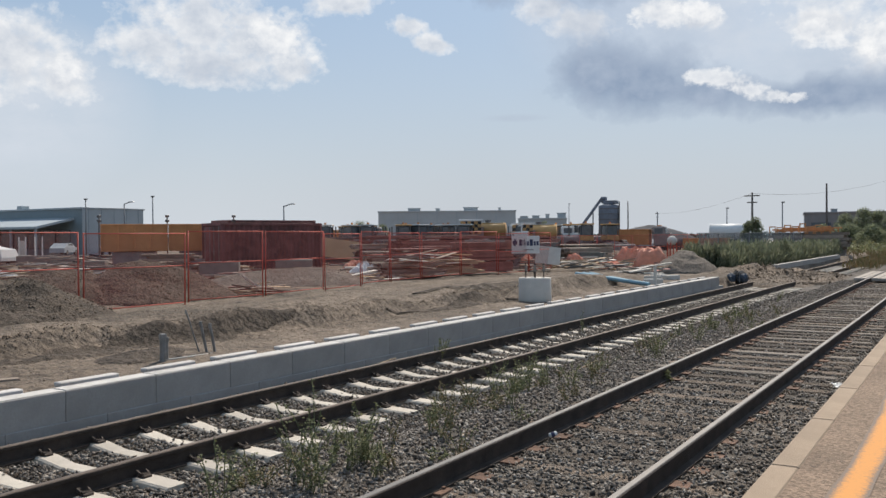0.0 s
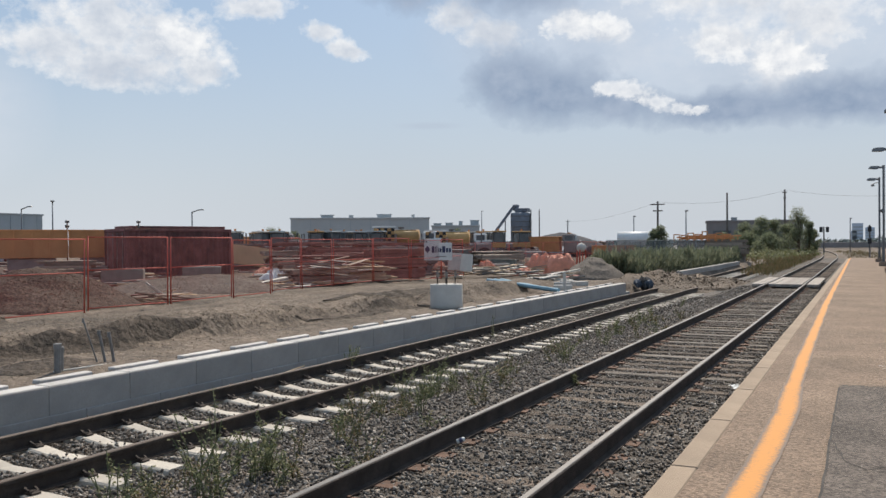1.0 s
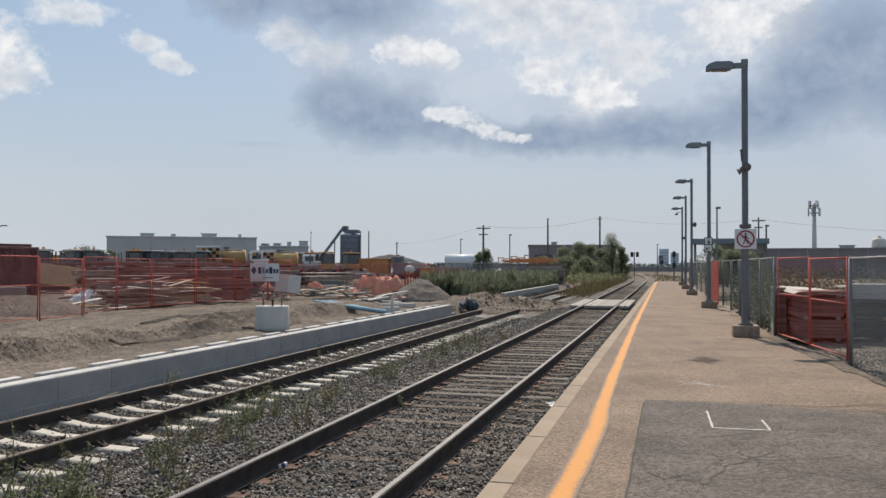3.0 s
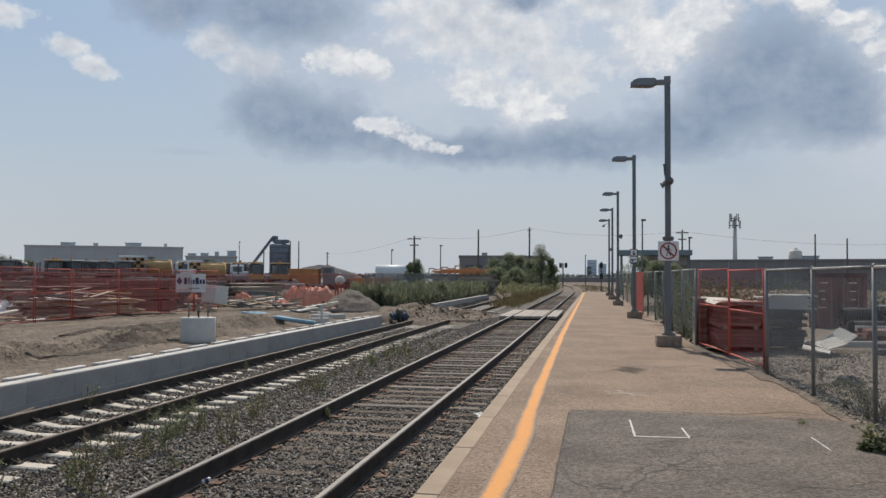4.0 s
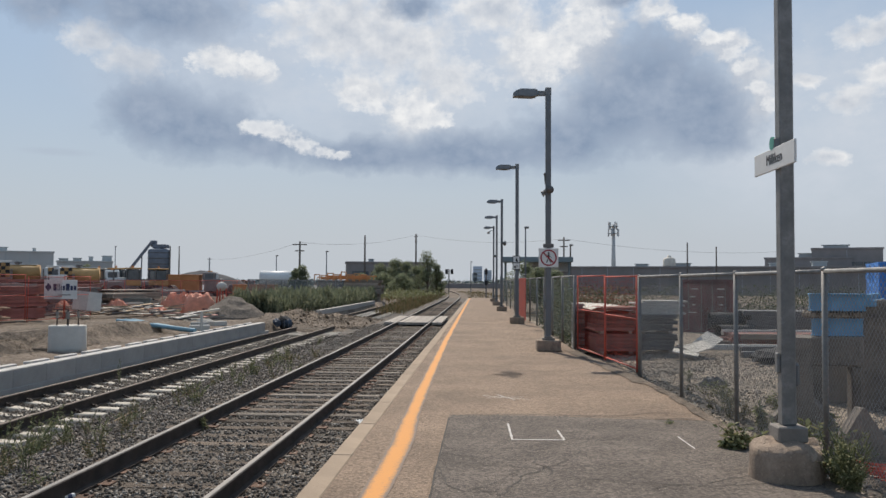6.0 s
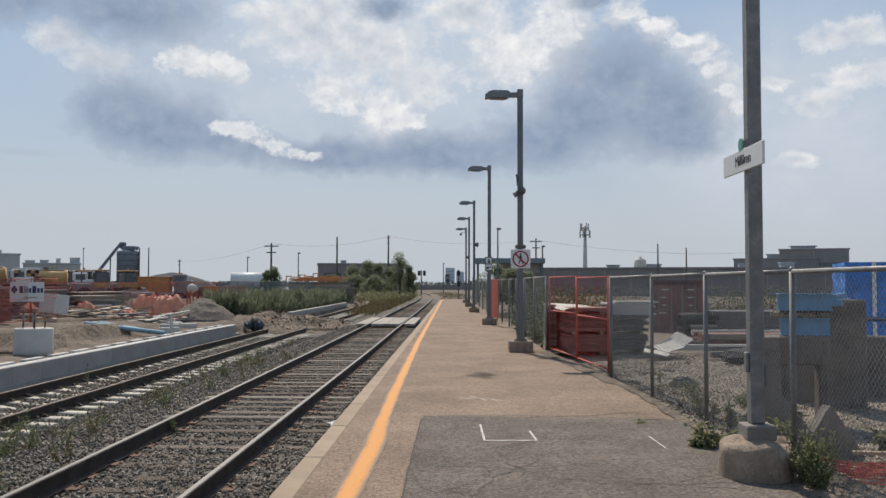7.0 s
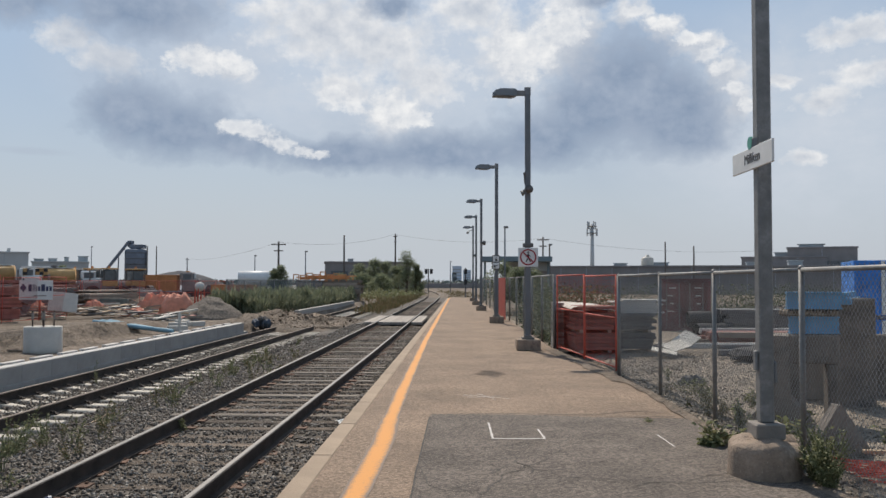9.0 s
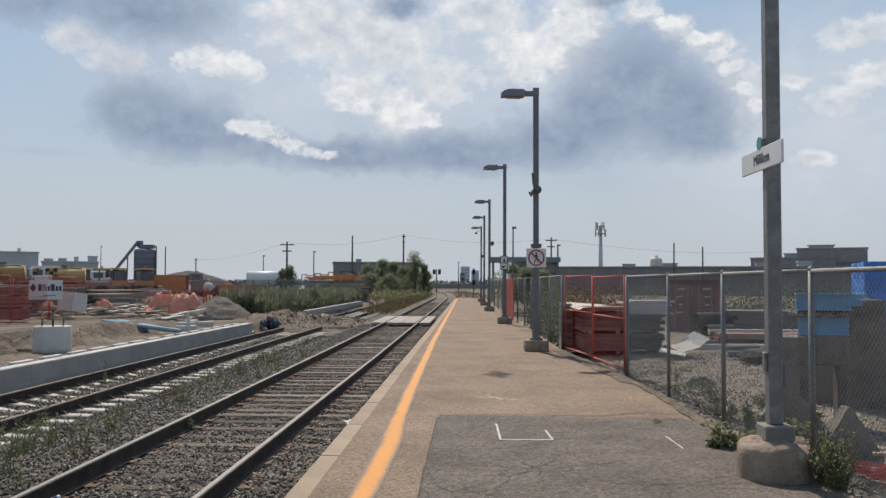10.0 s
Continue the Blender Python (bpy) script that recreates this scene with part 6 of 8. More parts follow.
stack("panel_stack", "stack of dark red panels before the trucks", "stack of panels", (-34.0, 47.0, -0.05), 48, 4, 17, (4.6, 0.5, 0.085), M_WOOD_RED, group="site panels", skew=0.15)
stack("timber_stack", "dark stack of timber before the amber bins", "timber pile", (-31.8, 26.6, -0.05), 48, 5, 8, (2.2, 0.24, 0.11), M_WOOD_OLD, group="site timber", skew=0.3)


def crumple(name, label, category, mat, at, rx, ry, h, seed, lump=0.35, crease=0.5):
    g = Geo()
    n, rings = 26, 9
    for j in range(rings + 1):
        r = j / rings
        for k in range(n):
            a = 2 * math.pi * k / n
            w = 1 + lump * wob(math.cos(a) * 1.6, math.sin(a) * 1.6 + r, 1.3, seed)
            g.v.append((rx * r * w * math.cos(a), ry * r * w * math.sin(a), h * (1 - r ** 4.0) * (1 + crease * wob(2.2 * r * math.cos(a), 2.2 * r * math.sin(a), 1.8, seed))))
    g.f = [(j * n + k, (j + 1) * n + k, (j + 1) * n + (k + 1) % n, j * n + (k + 1) % n) for j in range(rings) for k in range(n)]
    return solid(name, g, mat, label, category, at=at)


crumple("plastic_bundle", "crumpled white plastic bundle on the dirt", "plastic", M_WHITE, (-21.6, 28.0, 0.05), 0.75, 0.5, 0.5, 3, 0.6)
crumple("orange_tarpaulin", "orange sheet draped over a low mound", "tarpaulin", M_ORANGE_TARP, (-14.75, 43.9, -0.1), 0.95, 0.8, 1.1, 9, 0.14, 0.22)
crumple("safety_netting", "crumpled bright red safety netting on the dirt", "netting", M_ORANGE_TARP, (-16.8, 43.4, -0.1), 0.65, 0.5, 0.4, 13, 0.6)
crumple("safety_netting", "crumpled bright red safety netting on the dirt", "netting", M_ORANGE_TARP, (-17.9, 50.0, -0.1), 1.2, 0.8, 0.9, 17, 0.6)
bundle = thing("bundled_tarp", "dark tangled tarpaulin bundle tied with straps", "tarpaulin", at=(-8.75, 37.2, -0.46))
rq = random.Random(23)
for k in range(9):
    cx_, cy_, r_ = rq.uniform(-0.24, 0.24), rq.uniform(-0.2, 0.2), rq.uniform(0.12, 0.2)
    g = Geo().lathe([(r_ * math.sin(math.pi * (j + 0.3) / 7.6), r_ * (1 - math.cos(math.pi * (j + 0.3) / 7.6))) for j in range(8)], 12, (cx_, cy_, rq.uniform(0.0, 0.34)))
    g.v = [(x + 0.09 * wob(y * 7, z * 7, 1, k), y + 0.09 * wob(x * 7, z * 7, 1, k + 3), z + 0.07 * wob(x * 8, y * 8, 1, k + 5)) for x, y, z in g.v]
    part("fold", g, M_BLACK if k % 3 else M_BLUE_DARK, bundle)
for k in range(5):
    a = rq.uniform(0, 3.1)
    part("strap", Geo().sweep([(-0.012, 0), (0, 0.012), (0.012, 0), (0, -0.012)], [(0.38 * math.cos(q * 0.4) * math.cos(a), 0.38 * math.cos(q * 0.4) * math.sin(a), 0.06 + 0.52 * abs(math.sin(q * 0.4))) for q in range(9)]), M_DARKSTEEL, bundle)
o = solid("plywood_sheet", Geo().box((0, 0, 0), (1.25, 0.03, 0.95), 0.004), M_PALE_PLY, "pale plywood sheet leaning on a frame", "plywood", "site sheets", at=(-18.6, 39.4, 0.75))
o.matrix_basis = pose(-18.6, 39.4, 0.68, -22, 6, 28)
o = solid("plywood_sheet", Geo().box((0, 0, 0), (2.7, 0.05, 1.3), 0.004), M_PLY, "large tan plywood sheet leaning inside the site", "plywood", "site sheets", at=(-34.5, 42.6, 0.9))
o.matrix_basis = pose(-34.6, 42.6, 0.95, -25, 8, 40)
for k in range(3):
    solid("water_pipe", Geo().cyl((-0.06 * k, -1.9 + 0.2 * k, 0.34), (0.05, 1.6 - 0.35 * k, 0.075), 0.075, n=14), M_BLUE_PIPE, "pale blue plastic pipe lying on the dirt", "pipe", "blue pipes", at=(-11.35, 29.5 + 0.18 * k, -0.13), rz=-110, smooth=False)
for k, (x, y, rz) in enumerate(((-11.2, 33.4, 20), (-11.5, 35.0, -30), (-10.7, 34.2, 60), (-12.3, 36.3, 10), (-10.4, 31.0, 30))):
    solid("concrete_offcut", Geo().box((0, 0, 0.1), (0.7, 0.3, 0.2), 0.02), M_CONC, "pale concrete offcut on the dirt", "concrete block", "offcuts", at=(x, y, -0.17), rz=rz)
solid("marker_post", Geo().cyl((0, 0, 0), (0, 0, 0.7), 0.06, n=10), M_CONC, "short pale marker post on the wall", "post", at=(-10.1, 30.3, -0.15))
for k, (x, y, w) in enumerate(((-38.6, 27.6, 1.2), (-36.0, 31.6, 1.6), (-55.0, 36.4, 5.0), (-30.0, 28.0, 1.8), (-29.0, 32.0, 1.8), (-59.5, 34.8, 4.5))):
    solid("concrete_block", Geo().box((0, 0, 0.35), (w, 0.8, 0.7), 0.03), M_CONC_GREY, "grey concrete block on the dirt", "concrete block", "site blocks", at=(x, y, -0.1), rz=40)

tumble("plank_pile", "loose pile of pale splintered boards on the dirt", (-36.0, 21.9, -0.1), 26, (1.2, 1.6), (1.8, 0.14, 0.05), (M_WOOD_OLD, M_PALE_PLY, M_WOOD, M_WOOD_OLD), 91, "site timber", 0.4)
tumble("plank_pile", "low pile of dark boards and pipes on the dirt", (-44.5, 27.8, -0.1), 30, (2.2, 2.6), (2.4, 0.2, 0.08), (M_DARKSTEEL, M_WOOD_OLD, M_CONC_GREY, M_WOOD_OLD), 92, "site timber", 0.5)
tumble("plank_pile", "low pile of dark boards and pipes on the dirt", (-50.5, 36.5, -0.1), 34, (3.0, 2.6), (2.8, 0.22, 0.1), (M_DARKSTEEL, M_CONC_GREY, M_WOOD_OLD, M_BLACK), 93, "site timber", 0.7)
crumple("plastic_bundle", "white plastic sheet lying on the dirt", "plastic", M_WHITE, (-38.4, 22.6, -0.05), 1.0, 0.5, 0.3, 95, 0.5)
rack = thing("pallet_cage", "white steel cage frame with a pale panel", "cage", at=(-63.6, 40.0, 0.1), rz=-20)
for x in (-1.15, 1.15):
    for y in (-0.6, 0.6):
        part("post", Geo().box((x, y, 0.9), (0.09, 0.09, 1.9), 0.01), M_WHITE, rack)
part("panel", Geo().box((0, -0.6, 0.9), (1.9, 0.05, 1.3), 0.01), M_CONC, rack, "pale panel")
part("shelf", Geo().box((0, 0, 0.2), (2.3, 1.2, 0.08), 0.01), M_WHITE, rack)
crate = thing("steel_crate", "low grey-green steel crate on the dirt", "crate", at=(-19.8, 48.3, -0.1), rz=15)
for a, b in (((0, -0.5), (1.4, 0.05)), ((0, 0.5), (1.4, 0.05)), ((-0.7, 0), (0.05, 1.0)), ((0.7, 0), (0.05, 1.0))):
    part("side", Geo().box((*a, 0.36), (*b, 0.72), 0.01), M_CRATE, crate)
part("rim", Geo().box((0, -0.5, 0.72), (1.48, 0.1, 0.07), 0.01), M_CRATE, crate)
part("lid", Geo().box((0, 0, 0.66), (1.34, 0.94, 0.05), 0.01), M_CRATE, crate)
container((-33.62, 34.67, -0.1), 71.4, 6.06, M_RED_C, "dark red shipping container with barred doors on dirt", marks=False)
container((-38.6, 40.0, 0.2), 71.4, 6.06, M_RED_C, "dark red shipping container behind another one", marks=False)


def bin_box(at, rz):
    t = thing("waste_bin", "amber steel waste bin with ribbed sides", "waste bin", "amber bins", at=at, rz=rz)
    L, W, H = 3.35, 1.7, 1.45
    part("floor", Geo().box((0, 0, 0.05), (L, W, 0.1), 0.01), M_AMBER, t)
    for s in (-1, 1):
        part("side", Geo().box((0, s * W / 2, H / 2), (L, 0.05, H), 0.008), M_AMBER, t)
        part("end", Geo().box((s * L / 2, 0, H / 2), (0.05, W, H), 0.008), M_AMBER, t)
        for k in range(5):
            part("rib", Geo().box((-L / 2 + L * k / 4, s * (W / 2 + 0.05), H / 2), (0.08, 0.07, H * 0.95), 0.008), M_AMBER, t)
        part("rim", Geo().box((0, s * W / 2, H), (L + 0.1, 0.1, 0.08), 0.01), M_AMBER, t)
    return t


bin_box((-39.6, 30.9, 1.02), 50)
bin_box((-37.4, 33.6, 1.02), 50)
for k, (x, y) in enumerate(((-39.6, 30.9), (-37.4, 33.6))):
    solid("concrete_block", Geo().box((0, 0, 0.55), (2.3, 1.5, 1.12), 0.03), M_DARK_C, "dark steel bin under an amber bin", "waste bin", "lower bins", at=(x, y, -0.1), rz=50)
for x, y in ((-40.8, 29.5), (-38.5, 32.2), (-36.2, 35.0)):
    t = thing("post_lamp", "slim dark post with two small lamps", "lamp post", "slim posts", at=(x, y, 0))
    part("post", Geo().cyl((0, 0, -0.2), (0, 0, 3.0), 0.035, n=8), M_DARKSTEEL, t)
    for z in (2.7, 2.95):
        part("lamp", Geo().box((0, 0, z), (0.2, 0.16, 0.13), 0.02), M_DARKSTEEL, t)


# ---- vehicles ----
def wheel(parent, x, y, r, w=0.3):
    p = part("wheel", Geo().cyl((x, y - w / 2, r), (x, y + w / 2, r), r, n=20), M_BLACK, parent, "black tyre")
    part("rim", Geo().cyl((x, y - w / 2 - 0.01, r), (x, y + w / 2 + 0.01, r), r * 0.5, n=14), M_CONC_GREY, p)


def truck(at, rz, body, label, checker=False, tank=False, low=False):
    """A works truck; its tail is at -x."""
    t = thing("works_truck", label, "truck", "works trucks", at=at, rz=rz)
    part("chassis", Geo().box((0, 0, 0.75), (6.2, 0.9, 0.25), 0.02), M_DARKSTEEL, t)
    for x in (-2.0, -0.9, 2.2):
        for s in (-1, 1):
            wheel(t, x, s * 0.95, 0.5)
    cab = part("cab", Geo().box((2.35, 0, 1.55), (1.6, 2.1, 1.3), 0.08).box((2.0, 0, 2.45), (1.25, 2.0, 0.75), 0.1), M_WHITE if body is M_YELLOW else M_DARK_C, t, "driver's cab")
    part("windscreen", Geo().box((2.66, 0, 2.42), (0.06, 1.75, 0.55), 0.02), M_GLASS_DARK, cab)
    for s in (-1, 1):
        part("side_window", Geo().box((2.05, s * 1.0, 2.4), (0.8, 0.03, 0.5), 0.01), M_GLASS_DARK, cab)
    part("roof_light", Geo().box((2.0, 0, 2.9), (0.3, 1.2, 0.12), 0.03), M_AMBER, cab)
    if tank:
        part("tank", Geo().cyl((-1.9, 0, 2.3), (0.9, 0, 2.3), 0.72, n=24), body, t, "yellow tank", True)
        part("walkway", Geo().box((-0.5, 0, 3.05), (2.4, 0.5, 0.06), 0.01), M_WHITE, t)
        part("hatch", Geo().cyl((-0.8, 0, 3.05), (-0.8, 0, 3.28), 0.3, n=14), M_DARKSTEEL, t)
    else:
        part("load_body", Geo().box((-0.85, 0, 1.75), (3.9, 2.25, 1.5), 0.03).box((-0.85, 0, 2.52), (4.0, 2.35, 0.1), 0.02), body, t, "steel dump body")
        for k in range(5):
            for s in (-1, 1):
                part("rib", Geo().box((-2.6 + 0.88 * k, s * 1.15, 1.75), (0.1, 0.06, 1.45), 0.01), body, t)
    if checker:
        b = part("tail_board", Geo().box((-3.1, 0, 2.5), (0.08, 1.9, 1.15), 0.01), M_YELLOW, t, "yellow and black checked tail board")
        for i in range(6):
            for j in range(4):
                if (i + j) % 2:
                    part("check", Geo().box((-3.145, -0.79 + 0.316 * i, 2.07 + 0.288 * j), (0.012, 0.312, 0.284)), M_BLACK, b)
        part("light_bar", Geo().box((-3.1, 0, 3.2), (0.12, 2.2, 0.12), 0.02), M_WHITE, t)
    return t


M_CAB = (M_CONC, M_BLD_GREY, M_YELLOW)


def loader(at, rz, mat, label):
    """A wheeled loader or tractor with a glazed cab."""
    t = thing("wheel_loader", label, "loader", "loaders", at=at, rz=rz)
    part("body", Geo().box((-0.9, 0, 1.35), (2.0, 1.3, 0.9), 0.12).box((0.5, 0, 1.0), (1.6, 0.9, 0.5), 0.06), mat, t)
    c = part("cab", Geo().box((0.35, 0, 1.6), (1.3, 1.35, 0.5), 0.05), M_CAB[int(abs(at[0] * 7)) % 3], t, "cab sill")
    part("cab_roof", Geo().box((0.35, 0, 2.9), (1.4, 1.45, 0.12), 0.04), M_CAB[int(abs(at[0] * 7)) % 3], c)
    for x in (-0.22, 0.92):
        for s in (-1, 1):
            part("pillar", Geo().box((x, s * 0.62, 2.3), (0.08, 0.08, 1.15), 0.01), M_DARKSTEEL, c)
    part("cab_glass", Geo().box((0.35, 0, 2.3), (1.1, 1.2, 1.02), 0.1), M_GLASS_DARK, c)
    part("exhaust", Geo().cyl((-1.2, 0.3, 1.7), (-1.2, 0.3, 2.8), 0.06, n=8), M_DARKSTEEL, t)
    part("beacon", Geo().cyl((0.35, 0, 2.95), (0.35, 0, 3.15), 0.1, n=10), M_AMBER, c)
    for x in (-1.1, 1.3):
        for s in (-1, 1):
            wheel(t, x, s * 0.9, 0.7, 0.45)
    for s in (-1, 1):
        part("lift_arm", Geo().box((2.0, s * 0.5, 1.0), (1.9, 0.14, 0.28), 0.03), mat, t)
    part("bucket", Geo().box((3.0, 0, 0.6), (0.7, 2.3, 0.8), 0.12), mat, t)
    return t


for i, (x, y, rz, m_) in enumerate(((-48.5, 57.4, 30, M_YELLOW), (-46.0, 61.0, -70, M_DARK_C), (-45.5, 65.5, 12, M_YELLOW), (-42.6, 64.2, -100, M_DARK_C), (-41.8, 67.6, -60, M_YELLOW), (-50.5, 64.5, 60, M_YELLOW), (-44.6, 70.6, 20, M_DARK_C), (-38.5, 76.0, 45, M_YELLOW), (-33.4, 76.6, -70, M_DARK_C), (-30.8, 79.6, -40, M_DARK_C), (-52.5, 60.0, 20, M_DARK_C), (-47.2, 59.6, 75, M_AMBER), (-44.0, 62.8, 40, M_DARK_C), (-43.5, 67.0, 95, M_YELLOW), (-40.0, 66.8, 15, M_DARK_C), (-53.0, 66.5, -20, M_DARK_C), (-48.8, 70.2, 50, M_YELLOW), (-46.5, 74.5, -35, M_DARK_C), (-36.0, 78.6, 100, M_DARK_C), (-31.6, 75.0, 30, M_DARK_C))):
    loader((x, y, -0.15), rz, m_, "yellow wheel loader with a glazed cab in the yard" if m_ is M_YELLOW else "dark tractor with a glazed cab in the yard")
truck((-41.0, 70.4, 0.0), 120, M_DARK_C, "works truck with a yellow and black checked tail board", checker=True)
truck((-38.9, 71.6, -0.05), 20, M_YELLOW, "yellow tank truck parked in the yard", tank=True)
truck((-37.6, 74.4, -0.35), 118, M_DARK_C, "works truck with a yellow and black checked tail board", checker=True)
truck((-35.2, 75.0, -0.25), 20, M_YELLOW, "yellow tank truck parked in the yard", tank=True)
truck((-54.5, 70.0, -0.1), 30, M_AMBER, "orange dump truck parked in the yard")
truck((-29.0, 83.5, -0.3), 10, M_AMBER, "orange dump truck parked in the yard")
bin_box((-18.2, 68.0, -0.1), 10)


def car(name, at, rz, mat, label, van=False):
    t = thing(name, label, "van" if van else "car", at=at, rz=rz)
    L, W = (5.6, 2.0) if van else (4.4, 1.75)
    prof = [(-L / 2, 0.35), (-L / 2, 0.9 if not van else 2.3), (-L * 0.42, 1.05 if not van else 2.5), (-L * 0.28, 1.45 if not van else 2.55), (L * 0.1, 1.45 if not van else 2.5), (L * 0.27, 0.98 if not van else 1.35), (L * 0.47, 0.85 if not van else 1.15), (L / 2, 0.6), (L / 2, 0.35)]
    g = Geo()
    for s, k in ((-1, 1), (1, 1)):
        g.v += [(x, s * W / 2 * (1 if z < 1.1 else 0.88), z) for x, z in prof]
    n = len(prof)
    g.f = [(k, n + k, n + (k + 1) % n, (k + 1) % n) for k in range(n)] + [tuple(range(n)), tuple(range(2 * n - 1, n - 1, -1))]
    part("body", g, mat, t)
    for s in (-1, 1):
        part("side_window", Geo().box((0.1 if van else -0.25, s * (W / 2 * 0.93), 1.2 if not van else 1.8), (L * 0.3, 0.05, 0.35 if not van else 0.6), 0.02), M_GLASS_DARK, t)
        for x in (-L * 0.3, L * 0.32):
            wheel(t, x, s * (W / 2 - 0.1), 0.33, 0.22)
    return t


car("delivery_van", (-60.0, 33.4, -0.1), 25, M_WHITE, "white delivery van parked on the site", True)
car("parked_car", (-93.0, 63.0, -0.15), 125, M_BLD_GREY, "silver car parked far across the site")
car("parked_car", (-90.0, 67.5, -0.15), 125, M_DARK_C, "dark car parked far across the site")
for k in range(11):
    car("parked_car", (-40.5 + 2.7 * k, 97.0 + 0.55 * k, -0.25), 80 + rnd(-8, 8), (M_CAR_DARK, M_DARK_C, M_CAR_DARK, M_BLD_GREY)[k % 4], "dark car in a far row of parked cars" if k % 4 != 3 else "silver car in a far row of parked cars")
t = thing("spherical_tank", "white round tank on steel legs", "tank", at=(-17.6, 57.0, -0.2))
part("vessel", Geo().lathe([(0.02, 1.1), (0.22, 1.14), (0.36, 1.28), (0.42, 1.48), (0.36, 1.68), (0.22, 1.82), (0.02, 1.88)], 22), M_CONC, t, "white round vessel", True, m=pose(0, 0, 0.3, 0, 0, 0) @ Matrix.Scale(0.8, 4))
for a in range(4):
    part("leg", Geo().cyl((0.35 * math.cos(a * 1.57), 0.35 * math.sin(a * 1.57), 0), (0.3 * math.cos(a * 1.57), 0.3 * math.sin(a * 1.57), 1.35), 0.04, n=8), M_ORANGE, t)
t = thing("tank_trailer", "white cylindrical tank trailer", "trailer", at=(-25.7, 106.6, -0.3), rz=8)
part("tank", Geo().cyl((-2.2, 0, 2.3), (2.2, 0, 2.3), 0.95, n=24), M_WHITE, t, smooth=True)
part("tank_end", Geo().lathe([(0.95, 0), (0.8, 0.2), (0.4, 0.32), (0.02, 0.36)], 24), M_WHITE, t, smooth=True, m=pose(2.2, 0, 2.3, 0, 90, 0))
part("frame", Geo().box((0, 0, 1.2), (4.6, 1.0, 0.25), 0.02), M_DARKSTEEL, t)
for x in (-1.5, 1.5):
    for s in (-1, 1):
        wheel(t, x, s * 0.8, 0.5)

# far site hoarding and fence
solid("earth_bank", Geo().sheet(lattice((-14, 14, 1)), lattice((-2.5, 2.5, 0.5)), lambda x, y: (0.75 + 0.15 * wob(x, y, 0.5)) * max(0, 1 - (y / 2.5) ** 2)), M_DIRT, "low bank of pale earth across the site", "earth bank", at=(-24.5, 59.5, -0.2), rz=12, smooth=True)
for k in range(9):
    a, b = (-38 + 2.45 * k, 54.6 + 0.55 * k), (-38 + 2.45 * (k + 1), 54.6 + 0.55 * (k + 1))
    fence_panel("temporary_fence_panel", a, (b[0] - 0.06, b[1]), 1.85, "orange temporary mesh fence panel across the far site", "site fence panels", -0.15, foot=False, mesh="fine")

# grey fence and weeds beside the siding
wf = thing("boundary_fence", "grey chain-link fence overgrown with weeds", "fence")
WP = [(-12.9, 46.5 + 4 * k) for k in range(15)]
for x, y in WP:
    part("post", Geo().cyl((x, y, -0.2), (x, y, 1.75), 0.03, n=8), M_GALV, wf)
M_GREY_SCREEN = screen_material("grey_fence_mesh", (0.2, 0.215, 0.23), 0.35)
for a, b in zip(WP, WP[1:]):
    part("top_rail", Geo().cyl((*a, 1.75), (*b, 1.75), 0.02, n=6), M_GALV, wf)
    part("wire_mesh", Geo().box(((a[0] + b[0]) / 2, (a[1] + b[1]) / 2, 0.85), (0.006, 3.95, 1.75)), M_GREY_SCREEN, wf, "fine grey wire mesh")

# ---- buildings ----
def windows(parent, x0, x1, y, z0, z1, n, mat=None):
    for k in range(n):
        w = (x1 - x0) / n
        p = part("window", Geo().box((x0 + w * (k + 0.5), y, (z0 + z1) / 2), (w * 0.86, 0.12, z1 - z0), 0.02), mat or M_GLASS_DARK, parent)


b = thing("warehouse", "blue-grey metal warehouse with a canopy over dark windows", "warehouse", at=(-98.0, 69.0, -0.3), rz=2)
part("wall", Geo().box((-35, 4.9, 3.0), (70, 9.8, 6.05), 0.03), M_BLD_BLUE, b)
part("roof_edge", Geo().box((-35, 4.9, 6.1), (70.4, 10.2, 0.22), 0.03), M_BLD_GREY, b)
part("end_panel", Geo().box((0.06, 4.9, 3.0), (0.12, 9.8, 6.0), 0.02), M_BLD_GREY, b, "paler grey end wall")
for k in range(5):
    part("panel_joint", Geo().box((0.13, 0.9 + 2 * k, 3.0), (0.03, 0.05, 5.9)), M_BLD_BLUE, b)
cn = part("canopy", Geo().add([(-40, 0, 4.9), (-1.5, 0, 4.9), (-1.5, -5.5, 3.7), (-40, -5.5, 3.7), (-40, 0, 4.6), (-1.5, 0, 4.6), (-1.5, -5.5, 3.4), (-40, -5.5, 3.4)], [(0, 3, 2, 1), (4, 5, 6, 7), (0, 1, 5, 4), (1, 2, 6, 5), (2, 3, 7, 6), (3, 0, 4, 7)]), M_BLD_GREY, b, "pale sloping canopy")
for k in range(8):
    part("column", Geo().box((-2 - 5 * k, -5.2, 1.7), (0.25, 0.25, 3.4), 0.02), M_BLD_GREY, cn)
windows(b, -38, -2, -0.08, 0.8, 3.3, 12)
for x in (-18, -30):
    part("roof_vent", Geo().box((x, 4, 6.5), (1.2, 1.2, 0.8), 0.05), M_BLD_GREY, b)

